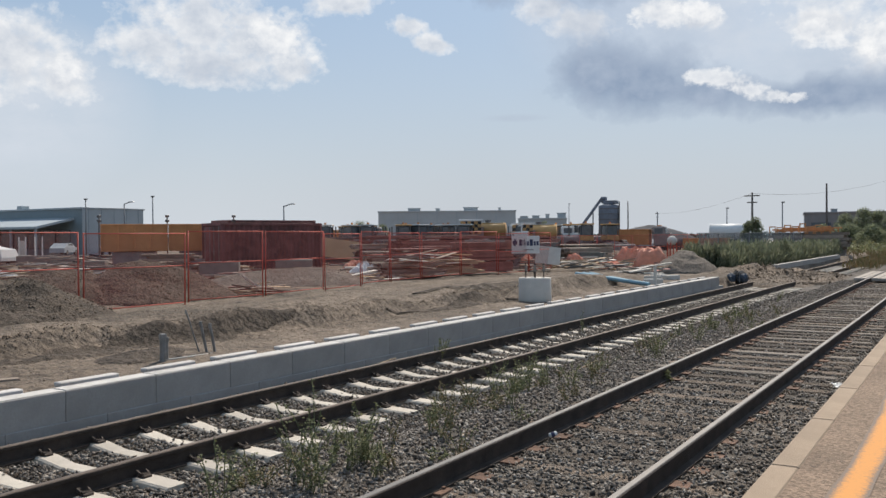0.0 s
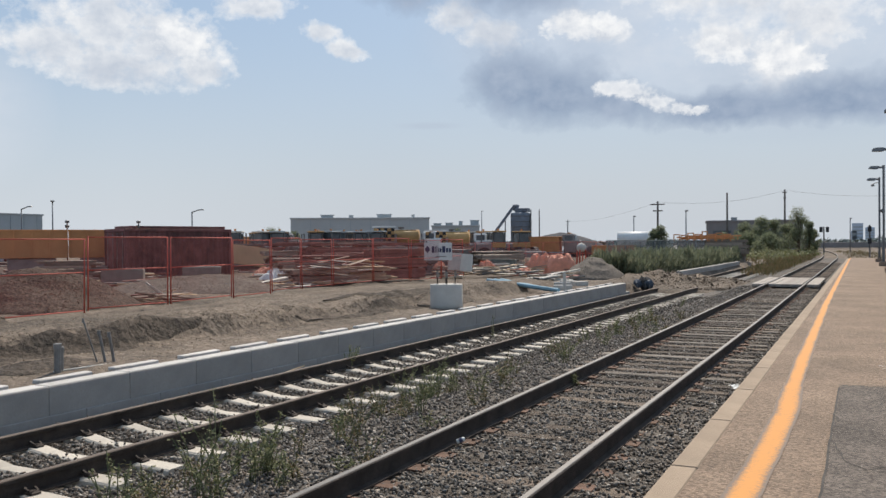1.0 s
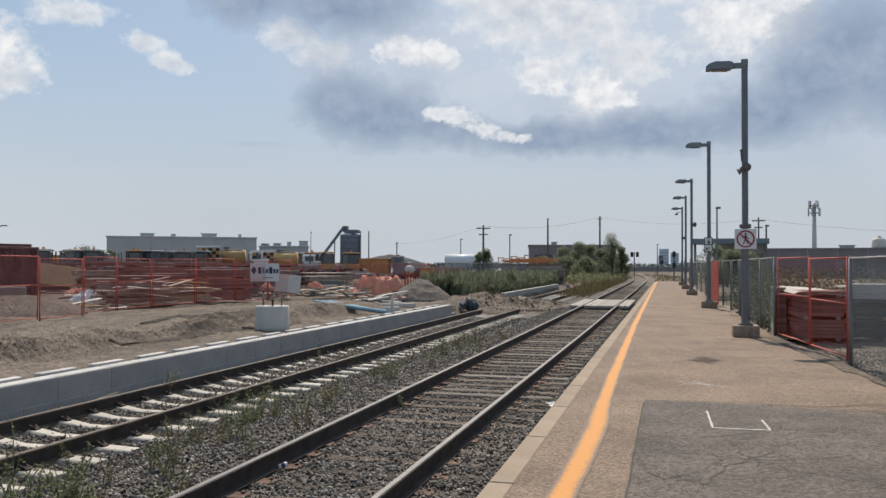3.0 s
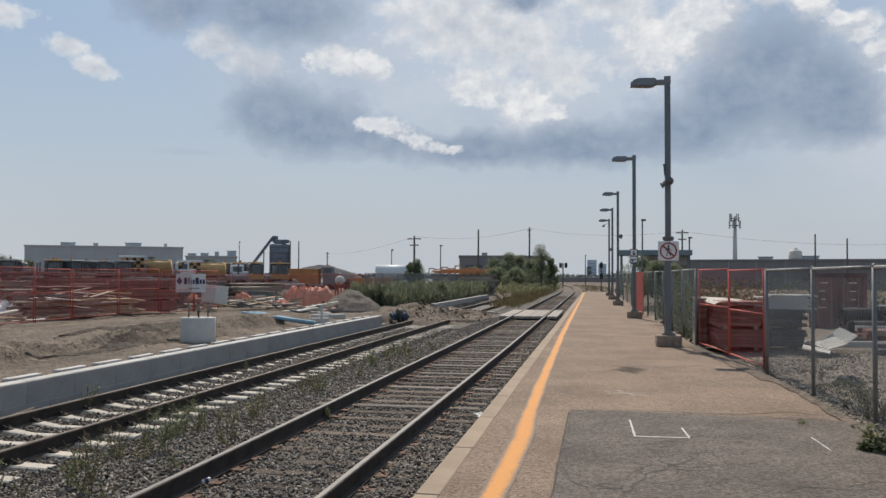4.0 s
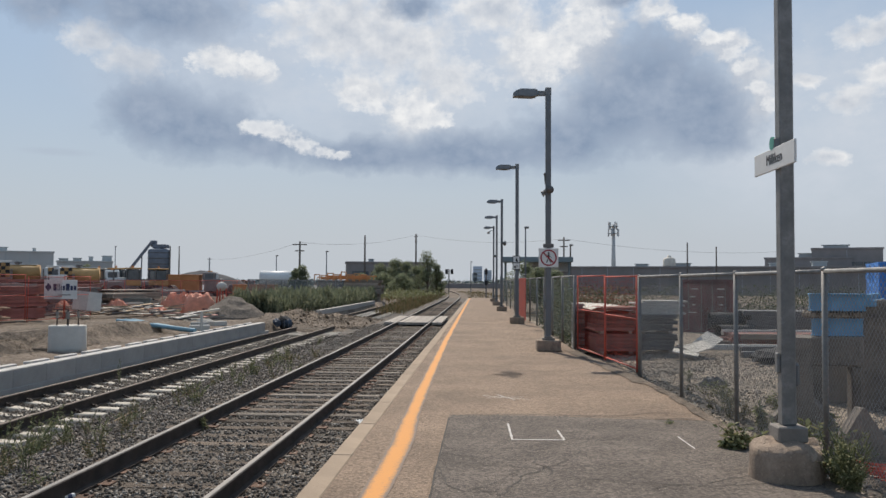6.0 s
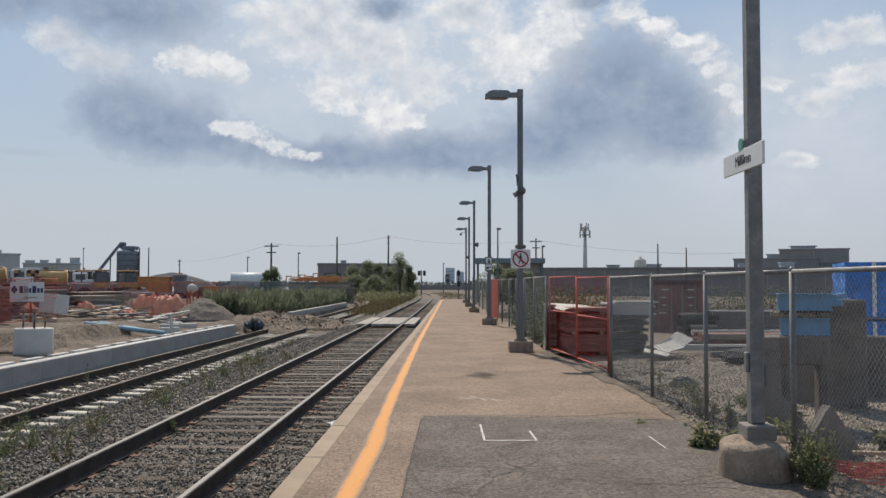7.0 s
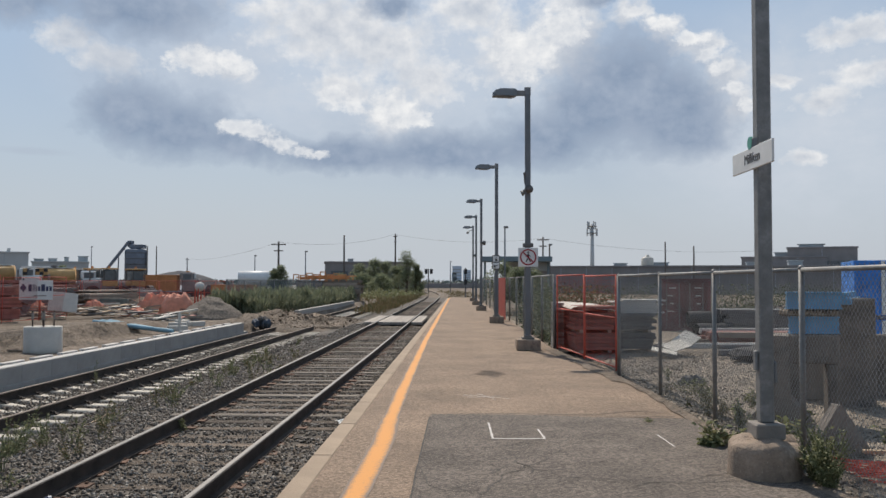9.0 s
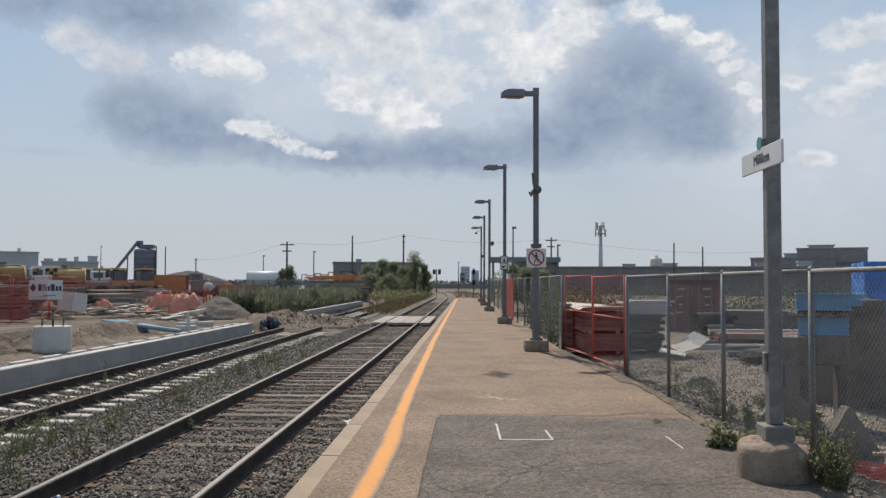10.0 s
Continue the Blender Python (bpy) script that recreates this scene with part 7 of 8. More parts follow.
def long_block(name, label, x0, y0, x1, y1, depth, h, mat, units=(), z=-0.3, wins=0):
    """A flat-roofed building whose front runs from one point to another."""
    L = math.hypot(x1 - x0, y1 - y0)
    t = thing(name, label, "building", at=(x0, y0, z), rz=math.degrees(math.atan2(y1 - y0, x1 - x0)))
    part("wall", Geo().box((L / 2, depth / 2, h / 2), (L, depth, h), 0.03), mat, t)
    part("parapet", Geo().box((L / 2, depth / 2, h + 0.1), (L + 0.3, depth + 0.3, 0.3), 0.03), mat, t)
    for x, w, hh in units:
        part("roof_unit", Geo().box((x * L, depth * 0.4, h + 0.2 + hh / 2), (w, 2.4, hh), 0.06).box((x * L, depth * 0.4, h + 0.25 + hh), (w * 1.15, 2.7, 0.12), 0.03), M_BLD_GREY, t, "grey rooftop unit")
    if wins:
        windows(t, L * 0.05, L * 0.95, -0.05, h * 0.45, h * 0.72, wins)
    n = int(L / 4)
    for k in range(1, n):
        part("panel_joint", Geo().box((L * k / n, -0.02, h / 2), (0.08, 0.05, h * 0.98)), M_BLD_GREY, t)
    return t


long_block("factory", "long pale grey factory with rooftop units", -106.4, 145.0, -81.9, 160.0, 22, 7.2, M_BLD_PALE, ((0.25, 2.6, 0.8), (0.43, 0.9, 0.7), (0.68, 3.0, 0.9), (0.9, 0.5, 0.8)))
long_block("factory_wing", "lower pale grey factory wing", -81.5, 160.4, -72.4, 164.5, 14, 5.5, M_BLD_PALE, ((0.1, 1.6, 0.5), (0.35, 1.5, 0.6), (0.6, 0.8, 0.9), (0.9, 1.8, 1.1)))
long_block("brick_building", "low brown-grey building behind trees", -23.7, 148.0, -9.0, 150.5, 10, 5.2, M_BLD_DARK, ((0.3, 0.9, 0.5),), wins=4)
long_block("warehouse", "long dark flat-roofed warehouse beyond the yard", 12.0, 139.5, 75.0, 124.0, 20, 4.3, M_BLD_DARK, ((0.2, 2.0, 0.5), (0.3, 2.6, 0.6), (0.62, 2.0, 0.8), (0.52, 1.6, 0.6)))
long_block("office_block", "dark stepped office block far off", 49.2, 152.0, 62.0, 147.0, 14, 6.2, M_BLD_DARK, ((0.5, 3.0, 0.8),), wins=10)
long_block("office_block", "taller dark office block far off", 56.3, 149.5, 66.5, 145.5, 12, 7.8, M_BLD_DARK, ((0.35, 4.0, 0.6),), wins=8)
long_block("office_block", "low dark office wing far off", 66.6, 145.4, 74.0, 142.0, 12, 5.4, M_BLD_DARK, wins=6)
t = thing("water_tank", "pale yellow rooftop water tank", "tank", at=(29.4, 136.6, 4.05))
part("vessel", Geo().lathe([(0.95, 0.1), (0.98, 0.4), (0.95, 1.3), (0.7, 1.55), (0.3, 1.65), (0.28, 1.9), (0.02, 1.95)], 20), M_PALE_PLY, t, smooth=True)
part("stand", Geo().box((0, 0, 0.05), (3.2, 2.2, 0.25), 0.03), M_BLD_GREY, t)

t = thing("station_canopy", "flat grey steel canopy on columns at the far platform end", "canopy", at=(4.7, 74.5, 0.0))
part("roof", Geo().box((0, 0, 3.6), (6.0, 3.0, 0.45), 0.03), M_BLD_BLUE, t)
part("fascia", Geo().box((0.9, 0.4, 3.0), (4.0, 0.08, 0.75), 0.02), M_BLD_PALE, t, "pale translucent panel")
for x in (-2.7, 0.6, 2.8):
    part("column", Geo().box((x, 0, 1.7), (0.2, 0.2, 3.4), 0.02), M_BLD_BLUE, t)
part("back_wall", Geo().box((1.0, 1.3, 1.3), (3.6, 0.1, 2.6), 0.02), M_BLD_DARK, t)

t = thing("silo", "dark steel silo with an inclined conveyor", "silo", at=(-60.8, 158.4, -0.3))
part("tank", Geo().lathe([(2.0, 0), (2.02, 7.6), (1.9, 7.8), (0.02, 8.2)], 28), M_SILO, t, "dark cylindrical tank", True)
for k in range(7):
    part("hoop", Geo().lathe([(2.03, 0), (2.07, 0.03), (2.07, 0.12), (2.03, 0.15)], 28, (0, 0, 0.8 + k * 1.05)), M_DARKSTEEL, t)
part("head_house", Geo().box((0.3, 0, 8.4), (2.6, 1.8, 0.7), 0.05).box((-1.0, 0, 8.9), (0.9, 0.9, 1.2), 0.05), M_SILO, t)
part("ladder", Geo().box((2.2, -0.3, 4.3), (0.1, 0.4, 8.4), 0.01), M_DARKSTEEL, t)
c_ = part("conveyor", Geo().sweep([(-0.28, -0.25), (0.28, -0.25), (0.28, 0.25), (-0.28, 0.25)], [(-6.6, -1.6, 2.0), (-4.9, -1.8, 3.9), (-1.2, -0.5, 9.3)]), M_SILO, t, "inclined conveyor")
part("trestle", Geo().cyl((-5.0, -1.8, 0), (-4.7, -1.8, 4.0), 0.12, n=8).cyl((-3.0, -1.0, 0), (-2.9, -1.0, 6.4), 0.12, n=8), M_SILO, c_)
heap("stockpile", "long dark stockpile far across the site", M_HILL, -53.6, 161.0, 11.0, 6.0, 4.2, 31, -0.3, lump=0.3)
for k, (x, w, h) in enumerate(((-1.5, 9.5, 19), (9.0, 8, 15), (-4.5, 5, 12))):
    t = thing("tower_block", "hazy tower block on the horizon", "tower block", "far towers", at=(x - 4, 900, -1))
    part("wall", Geo().box((0, 0, h / 2), (w, 9, h), 0.05), M_HAZE_BLD, t)
    for j in range(4):
        part("window_band", Geo().box((0, -4.53, h * (0.3 + 0.17 * j)), (w * 0.9, 0.1, h * 0.06)), M_BLD_GREY, t)

# ---- poles, masts and wires ----
def pole(name, label, x, y, h, r, mat, arm=0.0, head="", group="poles", z=-0.4):
    t = thing(name, label, "pole", group, at=(x, y, z))
    part("shaft", Geo().cyl((0, 0, 0), (0, 0, h - z), r, r * 0.7, 10), mat, t, smooth=True)
    if arm:
        for k in (0, 1):
            part("cross_arm", Geo().box((0, 0, h - z - 0.4 - 0.8 * k), (arm * (1 - 0.35 * k), 0.12, 0.14), 0.01), mat, t)
    if head == "lamp":
        part("lamp_arm", Geo().cyl((0, 0, h - z - 0.05), (0.9, 0, h - z + 0.15), 0.05, n=8), mat, t)
        part("lamp_head", Geo().box((1.1, 0, h - z + 0.15), (0.6, 0.24, 0.1), 0.04), M_LAMP, t)
    elif head == "cluster":
        part("lamp_head", Geo().cyl((0, 0, h - z - 0.1), (0, 0, h - z + 0.06), 0.2, 0.24, 14), M_LAMP, t)
    elif head == "flood":
        part("lamp_head", Geo().box((0.08, 0, h - z), (0.34, 0.22, 0.16), 0.04), M_LAMP, t)
    return t


pole("utility_pole", "wooden utility pole with a cross arm", -23.1, 107.2, 6.7, 0.16, M_UTIL, 1.8)
pole("utility_pole", "plain wooden utility pole", -16.4, 118.6, 8.1, 0.15, M_UTIL)
pole("utility_pole", "wooden utility pole with wires", -10.1, 129.3, 8.9, 0.16, M_UTIL, 0.6)
pole("street_lamp", "slim grey street lamp beyond the site", -18.0, 98.0, 5.1, 0.08, M_POLE, 0, "flood")
pole("street_lamp", "slim grey street lamp beyond the site", -27.0, 111.0, 5.0, 0.08, M_POLE, 0, "flood")
pole("street_lamp", "slim street lamp with a curved arm", -71.3, 54.8, 5.2, 0.08, M_POLE, 0, "lamp")
pole("street_lamp", "slim mast with a round lamp cluster", -89.5, 63.5, 6.5, 0.09, M_POLE, 0, "cluster")
pole("street_lamp", "slim mast with a round lamp cluster", -85.1, 69.6, 6.9, 0.09, M_POLE, 0, "cluster")
pole("street_lamp", "slim street lamp with a curved arm", -57.0, 62.0, 4.8, 0.08, M_POLE, 0, "lamp")
pole("street_lamp", "slim flood lamp behind the platform fence", 3.1, 61.7, 5.6, 0.07, M_POLE, 0, "flood")
pole("street_lamp", "slim flood lamp far down the line", -2.2, 160.0, 5.4, 0.1, M_POLE, 0, "flood")
pole("utility_pole", "plain wooden utility pole beyond the yard", 27.5, 116.5, 7.1, 0.13, M_UTIL)
pole("utility_pole", "plain wooden utility pole beyond the yard", 31.1, 115.6, 6.5, 0.13, M_UTIL)
pole("utility_pole", "wooden utility pole beyond the platform", 10.3, 109.2, 7.4, 0.13, M_UTIL, 1.5)
pole("utility_pole", "plain dark pole beyond the platform", 8.1, 79.3, 5.1, 0.1, M_UTIL, 0, "flood")
pole("utility_pole", "plain wooden utility pole beside an office block", 72.0, 143.0, 7.6, 0.13, M_UTIL)
pole("utility_pole", "plain pole beside a silo", -57.2, 159.0, 8.2, 0.14, M_UTIL)
pole("street_lamp", "slim lamp beside a silo", -68.6, 157.0, 8.0, 0.09, M_POLE, 0, "flood")
t = pole("lattice_mast", "slim steel lattice mast far off", -61.4, 190.0, 6.9, 0.16, M_GALV, 0.9)


def wires(points, sag=0.6):
    t = thing("overhead_wires", "thin sagging overhead wires between poles", "wires", "wires")
    for a, b in zip(points, points[1:]):
        pts = [tuple(Vector(a).lerp(Vector(b), k / 12) - Vector((0, 0, sag * 4 * (k / 12) * (1 - k / 12)))) for k in range(13)]
        part("wire", Geo().sweep([(-0.012, 0), (0, 0.012), (0.012, 0), (0, -0.012)], pts), M_DARKSTEEL, t)


wires([(-61.4, 190.0, 6.6), (-23.1, 107.2, 6.6), (-10.1, 129.3, 8.8), (10.3, 109.2, 7.2), (45.0, 130.0, 6.4)], 0.8)

t = thing("cell_tower", "pale cell tower with a cluster of antennas", "mast", at=(22.4, 148.0, -0.4))
part("shaft", Geo().cyl((0, 0, 0), (0, 0, 12.0), 0.45, 0.26, 16), M_BLD_PALE, t, smooth=True)
for k in range(2):
    part("platform_ring", Geo().lathe([(0.3, 0), (0.8, 0), (0.8, 0.1), (0.3, 0.1)], 14, (0, 0, 10.4 + 1.2 * k)), M_GALV, t)
for k in range(9):
    a = 2 * math.pi * k / 9
    part("antenna", Geo().box((0.85 * math.cos(a), 0.85 * math.sin(a), 10.6 + 1.2 * (k % 2)), (0.22, 0.16, 1.3), 0.03, None, math.degrees(a)), M_BLD_PALE, t)
t = thing("railway_signal", "black railway signal with two heads", "signal", at=(-5.1, 129.6, -0.4))
part("mast", Geo().cyl((0, 0, 0), (0, 0, 4.0), 0.09, n=8), M_DARKSTEEL, t)
for s in (-0.35, 0.45):
    part("signal_head", Geo().box((s, 0, 3.6), (0.42, 0.3, 0.75), 0.05), M_BLACK, t)
t = thing("railway_signal", "black railway signal beyond the platform", "signal", at=(0.4, 96.0, -0.4))
part("mast", Geo().cyl((0, 0, 0), (0, 0, 3.6), 0.08, n=8), M_DARKSTEEL, t)
for s in (2.0, 3.2):
    part("signal_head", Geo().box((0, 0, s), (0.36, 0.25, 0.55), 0.05), M_BLACK, t)
t = thing("road_bridge", "low dark bridge across the line far off", "bridge", at=(1.0, 230.0, 0.0))
part("deck", Geo().box((0, 0, 0.6), (60, 8, 1.3), 0.05), M_BLD_DARK, t)
for s in (-20, 18):
    part("abutment", Geo().box((s, 0, -0.2), (6, 8, 1.6), 0.05), M_CONC_GREY, t)
stack("frame_stack", "stack of orange steel frames behind the weeds", "stack of frames", (-12.6, 80.5, 1.78), 6, 5, 3, (4.2, 0.12, 0.12), M_AMBER, group="frames", skew=0.7)
stack("frame_stack", "stack of dark timber under orange frames", "stack of frames", (-12.6, 80.5, -0.3), 4, 5, 8, (6.0, 0.5, 0.24), M_WOOD_OLD, group="frames", skew=0.3)
rf = random.Random(31)
for k in range(9):                                     # upright frames leaning on the stack
    x, y, w, h = -15.4 + 0.62 * k, 79.3 + rf.uniform(-0.2, 0.2), rf.uniform(0.45, 0.6), rf.uniform(0.5, 0.95)
    fr = thing("steel_trestle", "small upright orange steel trestle on a timber stack", "trestle", "upright frames", at=(x, y, 1.66), rz=rf.uniform(-25, 25))
    for q in (-w / 2, w / 2):
        part("post", Geo().box((q, 0, h / 2), (0.09, 0.09, h), 0.008), M_AMBER, fr)
    part("rail", Geo().box((0, 0, h - 0.05), (w - 0.09, 0.08, 0.09), 0.008), M_AMBER, fr)

# more stacks and scrap that fill the middle of the site
for k, (x, y, rz, l, n, lay, m_) in enumerate(((-24.0, 37.8, 60, 3.0, 3, 12, M_WOOD_RED), (-26.4, 36.4, 52, 2.6, 3, 10, M_WOOD_OLD), (-25.8, 44.2, 58, 3.6, 4, 15, M_PLANK_GREY), (-29.6, 40.4, 50, 3.4, 3, 13, M_WOOD_OLD), (-22.4, 44.8, 62, 3.2, 3, 13, M_DARKSTEEL), (-28.4, 49.4, 56, 4.2, 4, 17, M_WOOD_RED),
                                               (-32.0, 51.0, 52, 4.4, 4, 18, M_WOOD_OLD), (-36.4, 51.2, 50, 4.4, 4, 18, M_WOOD_RED), (-22.6, 53.4, 66, 4.0, 4, 11, M_WOOD_OLD), (-38.4, 46.4, 46, 4.0, 4, 17, M_PLANK_GREY), (-20.8, 48.4, 64, 2.4, 3, 10, M_WOOD_OLD), (-26.6, 53.2, 60, 4.0, 4, 16, M_WOOD_RED), (-40.2, 42.6, 48, 3.0, 3, 14, M_WOOD_OLD))):
    stack("panel_stack", "stack of rusty red panels inside the site" if m_ is M_WOOD_RED else "dark stack of timber and panels inside the site", "stack of panels", (x, y, -0.12), rz, n, lay, (l, 0.5, 0.088), m_, group="site panels", skew=0.2)
for k, (x, y, sx, sy, n, h) in enumerate(((-21.4, 26.4, 1.2, 1.6, 20, 0.35), (-23.6, 31.0, 1.4, 2.2, 26, 0.6), (-22.0, 38.4, 1.2, 2.0, 24, 0.5), (-19.6, 41.0, 1.4, 1.8, 22, 0.5), (-26.2, 25.6, 1.6, 1.6, 18, 0.3), (-31.0, 29.6, 1.8, 1.4, 22, 0.5), (-36.6, 24.4, 2.0, 1.6, 24, 0.5), (-41.0, 26.2, 2.0, 1.6, 20, 0.5), (-14.2, 40.4, 1.0, 1.4, 16, 0.3), (-12.9, 36.8, 0.9, 1.4, 14, 0.2), (-18.8, 46.4, 1.6, 1.6, 20, 0.5), (-13.6, 45.6, 1.0, 1.0, 12, 0.3))):
    tumble("plank_pile", "jumbled pile of boards, pipes and scrap inside the site", (x, y, -0.08), n, (sx, sy), (1.7, 0.17, 0.06), (M_WOOD_OLD, M_PALE_PLY, M_DARKSTEEL, M_WOOD_RED, M_WOOD, M_CONC_GREY), 60 + k, "site timber", h)
for k, (x, y, s_) in enumerate(((-23.8, 30.2, 0.5), (-19.6, 45.0, 0.5), (-20.9, 41.6, 0.35))):
    crumple("safety_netting", "crumpled bright red safety netting on scrap", "netting", M_ORANGE_TARP, (x, y, 0.25), s_, s_ * 0.8, 0.35, 80 + k, 0.6)

# ---- plants ----
def leaf_mesh(name, mat, centres, size, seed, droop=0.0, blade=False):
    """Many small pointed leaves, each a folded diamond, joined in one mesh."""
    rs = np.random.RandomState(seed)
    C = np.asarray(centres, float)
    n = len(C)
    base = np.array([(0, 0, 0), (0.5, 0.28, 0.06), (1, 0, 0), (0.5, -0.28, 0.06)], float)
    if blade:
        base[1:4:2, 1] *= 0.3
    yaw, pit, rol = rs.uniform(0, 6.283, n), rs.uniform(-0.9, 0.7, n) - droop, rs.uniform(-0.9, 0.9, n)
    if blade:
        pit = rs.normal(1.2, 0.3, n)
    cy, sy, cp, sp, cr, sr = np.cos(yaw), np.sin(yaw), np.cos(pit), np.sin(pit), np.cos(rol), np.sin(rol)
    S = rs.uniform(0.6, 1.25, n) * size
    P = base[None] * S[:, None, None]
    x, y, z = P[..., 0], P[..., 1], P[..., 2]
    y, z = y * cr[:, None] - z * sr[:, None], y * sr[:, None] + z * cr[:, None]
    x, z = x * cp[:, None] - z * sp[:, None], x * sp[:, None] + z * cp[:, None]
    x, y = x * cy[:, None] - y * sy[:, None], x * sy[:, None] + y * cy[:, None]
    V = np.stack([x, y, z], -1) + C[:, None, :]
    me = bpy.data.meshes.new(name)
    me.vertices.add(n * 4)
    me.vertices.foreach_set("co", V.reshape(-1))
    me.loops.add(n * 4)
    me.loops.foreach_set("vertex_index", np.arange(n * 4, dtype=np.int32))
    me.polygons.add(n)
    me.polygons.foreach_set("loop_start", np.arange(0, n * 4, 4, dtype=np.int32))
    me.update(calc_edges=True)
    me.materials.append(mat)
    return me


def weed(x, y, z, h, spread, stems, leaves, size, mat, seed, label):
    rs = random.Random(seed)
    t = thing("weed_plant", label, "plant", "weeds", at=(x, y, z))
    spots = []
    for s in range(stems):
        a, r = rs.uniform(0, 6.283), spread * rs.uniform(0.1, 1)
        hh = h * rs.uniform(0.45, 1.0)
        p = Vector((rs.uniform(-0.06, 0.06), rs.uniform(-0.06, 0.06), -0.03))
        pts = [p]
        for k in range(1, 6):
            f = k / 5
            pts.append(Vector((p.x + r * f ** 1.5 * math.cos(a) + rs.uniform(-0.012, 0.012), p.y + r * f ** 1.5 * math.sin(a) + rs.uniform(-0.012, 0.012), hh * f)))
        part("stem", Geo().sweep([(-0.004, -0.002), (0.004, -0.002), (0, 0.005)], pts), M_STEM, t)
        for k in range(leaves):
            f = rs.uniform(0.12, 1) ** 0.8 * 4.99
            i = int(f)
            q = pts[i].lerp(pts[i + 1], f - i)
            spots.append((q.x + rs.uniform(-0.025, 0.025), q.y + rs.uniform(-0.025, 0.025), q.z))
    part("leaves", leaf_mesh("leaves", mat, spots, size, seed), None, t)
    return t


GREEN, DRYL = "green weed growing out of the ballast", "half dry weed growing out of the ballast"
WEEDS = [(-4.77, 4.86, 0.62, 0.3, 9, 0), (-4.55, 4.82, 0.4, 0.25, 8, 0), (-4.95, 5.2, 0.75, 0.35, 6, 0), (-4.75, 5.6, 0.42, 0.25, 7, 0), (-4.94, 6.0, 0.45, 0.2, 7, 0), (-4.85, 7.3, 0.4, 0.3, 8, 1), (-4.6, 6.8, 0.35, 0.3, 7, 1),
         (-4.82, 8.6, 0.5, 0.28, 9, 0), (-5.1, 8.2, 0.42, 0.3, 7, 1), (-5.37, 9.3, 0.55, 0.22, 7, 0), (-5.0, 10.0, 0.42, 0.25, 7, 0), (-4.7, 10.2, 0.32, 0.22, 6, 0), (-4.54, 13.2, 0.4, 0.25, 7, 0), (-5.6, 10.4, 0.5, 0.28, 7, 0),
         (-8.15, 12.4, 0.5, 0.2, 5, 0), (-8.3, 12.8, 0.4, 0.2, 5, 0), (-6.65, 11.4, 0.35, 0.2, 5, 0), (-6.3, 12.2, 0.4, 0.2, 6, 0), (-7.8, 18.0, 0.5, 0.2, 4, 0), (-4.6, 15.8, 0.3, 0.2, 6, 0), (-5.45, 17.6, 0.32, 0.22, 6, 0),
         (-4.9, 11.8, 0.3, 0.3, 6, 1), (-4.4, 9.2, 0.24, 0.2, 5, 1), (-4.3, 7.9, 0.2, 0.2, 4, 0), (-5.2, 14.5, 0.3, 0.25, 5, 1), (-4.9, 20.5, 0.3, 0.2, 5, 0), (-5.5, 24, 0.35, 0.2, 5, 0), (-5.6, 29, 0.35, 0.3, 6, 0), (-4.2, 6.1, 0.16, 0.14, 4, 0),
         (-3.72, 11.2, 0.18, 0.1, 4, 0), (-5.9, 6.9, 0.28, 0.18, 5, 0), (-3.9, 9.6, 0.15, 0.12, 4, 0), (-4.9, 4.1, 0.5, 0.3, 7, 0), (-5.6, 5.0, 0.3, 0.2, 5, 0)]
rw = random.Random(77)
for k in range(60):                                    # more of them strewn along the strip between the tracks
    WEEDS.append((rw.gauss(-5.0, 0.42), 4.2 + 18 * rw.random() ** 1.3, rw.uniform(0.12, 0.38), rw.uniform(0.1, 0.25), rw.randint(4, 7), int(rw.random() < 0.62)))
for i, (x, y, h, s, n, dry) in enumerate(WEEDS):
    weed(x, y, bed_z(x, y), h * 1.12, s, n, 26, 0.034 if not dry else 0.028, M_DRY if dry else M_WEED, 100 + i, DRYL if dry else GREEN)
# plants round the name post and along the fence
for i, (x, y, h, s, n, sz) in enumerate(((2.98, 6.95, 0.46, 0.2, 34, 0.03), (3.0, 6.8, 0.4, 0.2, 34, 0.03), (2.94, 6.72, 0.26, 0.16, 24, 0.028), (2.62, 8.5, 0.24, 0.22, 8, 0.075), (2.5, 8.45, 0.15, 0.22, 7, 0.075), (2.95, 7.7, 0.5, 0.25, 8, 0.08), (3.35, 7.9, 0.4, 0.3, 10, 0.07), (3.2, 9.6, 0.3, 0.25, 9, 0.06), (3.3, 8.6, 0.28, 0.2, 8, 0.06), (3.5, 12.6, 0.25, 0.2, 7, 0.05), (4.3, 8.2, 0.3, 0.25, 10, 0.08), (2.25, 9.95, 0.06, 0.12, 5, 0.02), (3.9, 11.0, 0.3, 0.3, 9, 0.06))):
    weed(x, y, 0.0, h, s, n, 26, sz, M_WEED, 300 + i, "leafy green weed at the foot of the fence")


rg = random.Random(63)
for k in range(16):                                    # dry tufts on the gravel at the fence's foot
    y = rg.uniform(8.6, 15.0)
    x = kerb_x(y) + rg.uniform(0.3, 0.9)
    weed(x, y, yard_z(x, y), rg.uniform(0.1, 0.3), 0.16, 6, 16, 0.035, M_DRY if k % 3 else M_WEED, 600 + k, "dry tuft of weeds on the gravel by the fence")


def strip(name, label, spots, size, mat, seed, blade=False):
    ob = new(name, leaf_mesh(name, mat, spots, size, seed, -0.5, blade))
    return tagged(ob, label, "vegetation", kind="stuff")


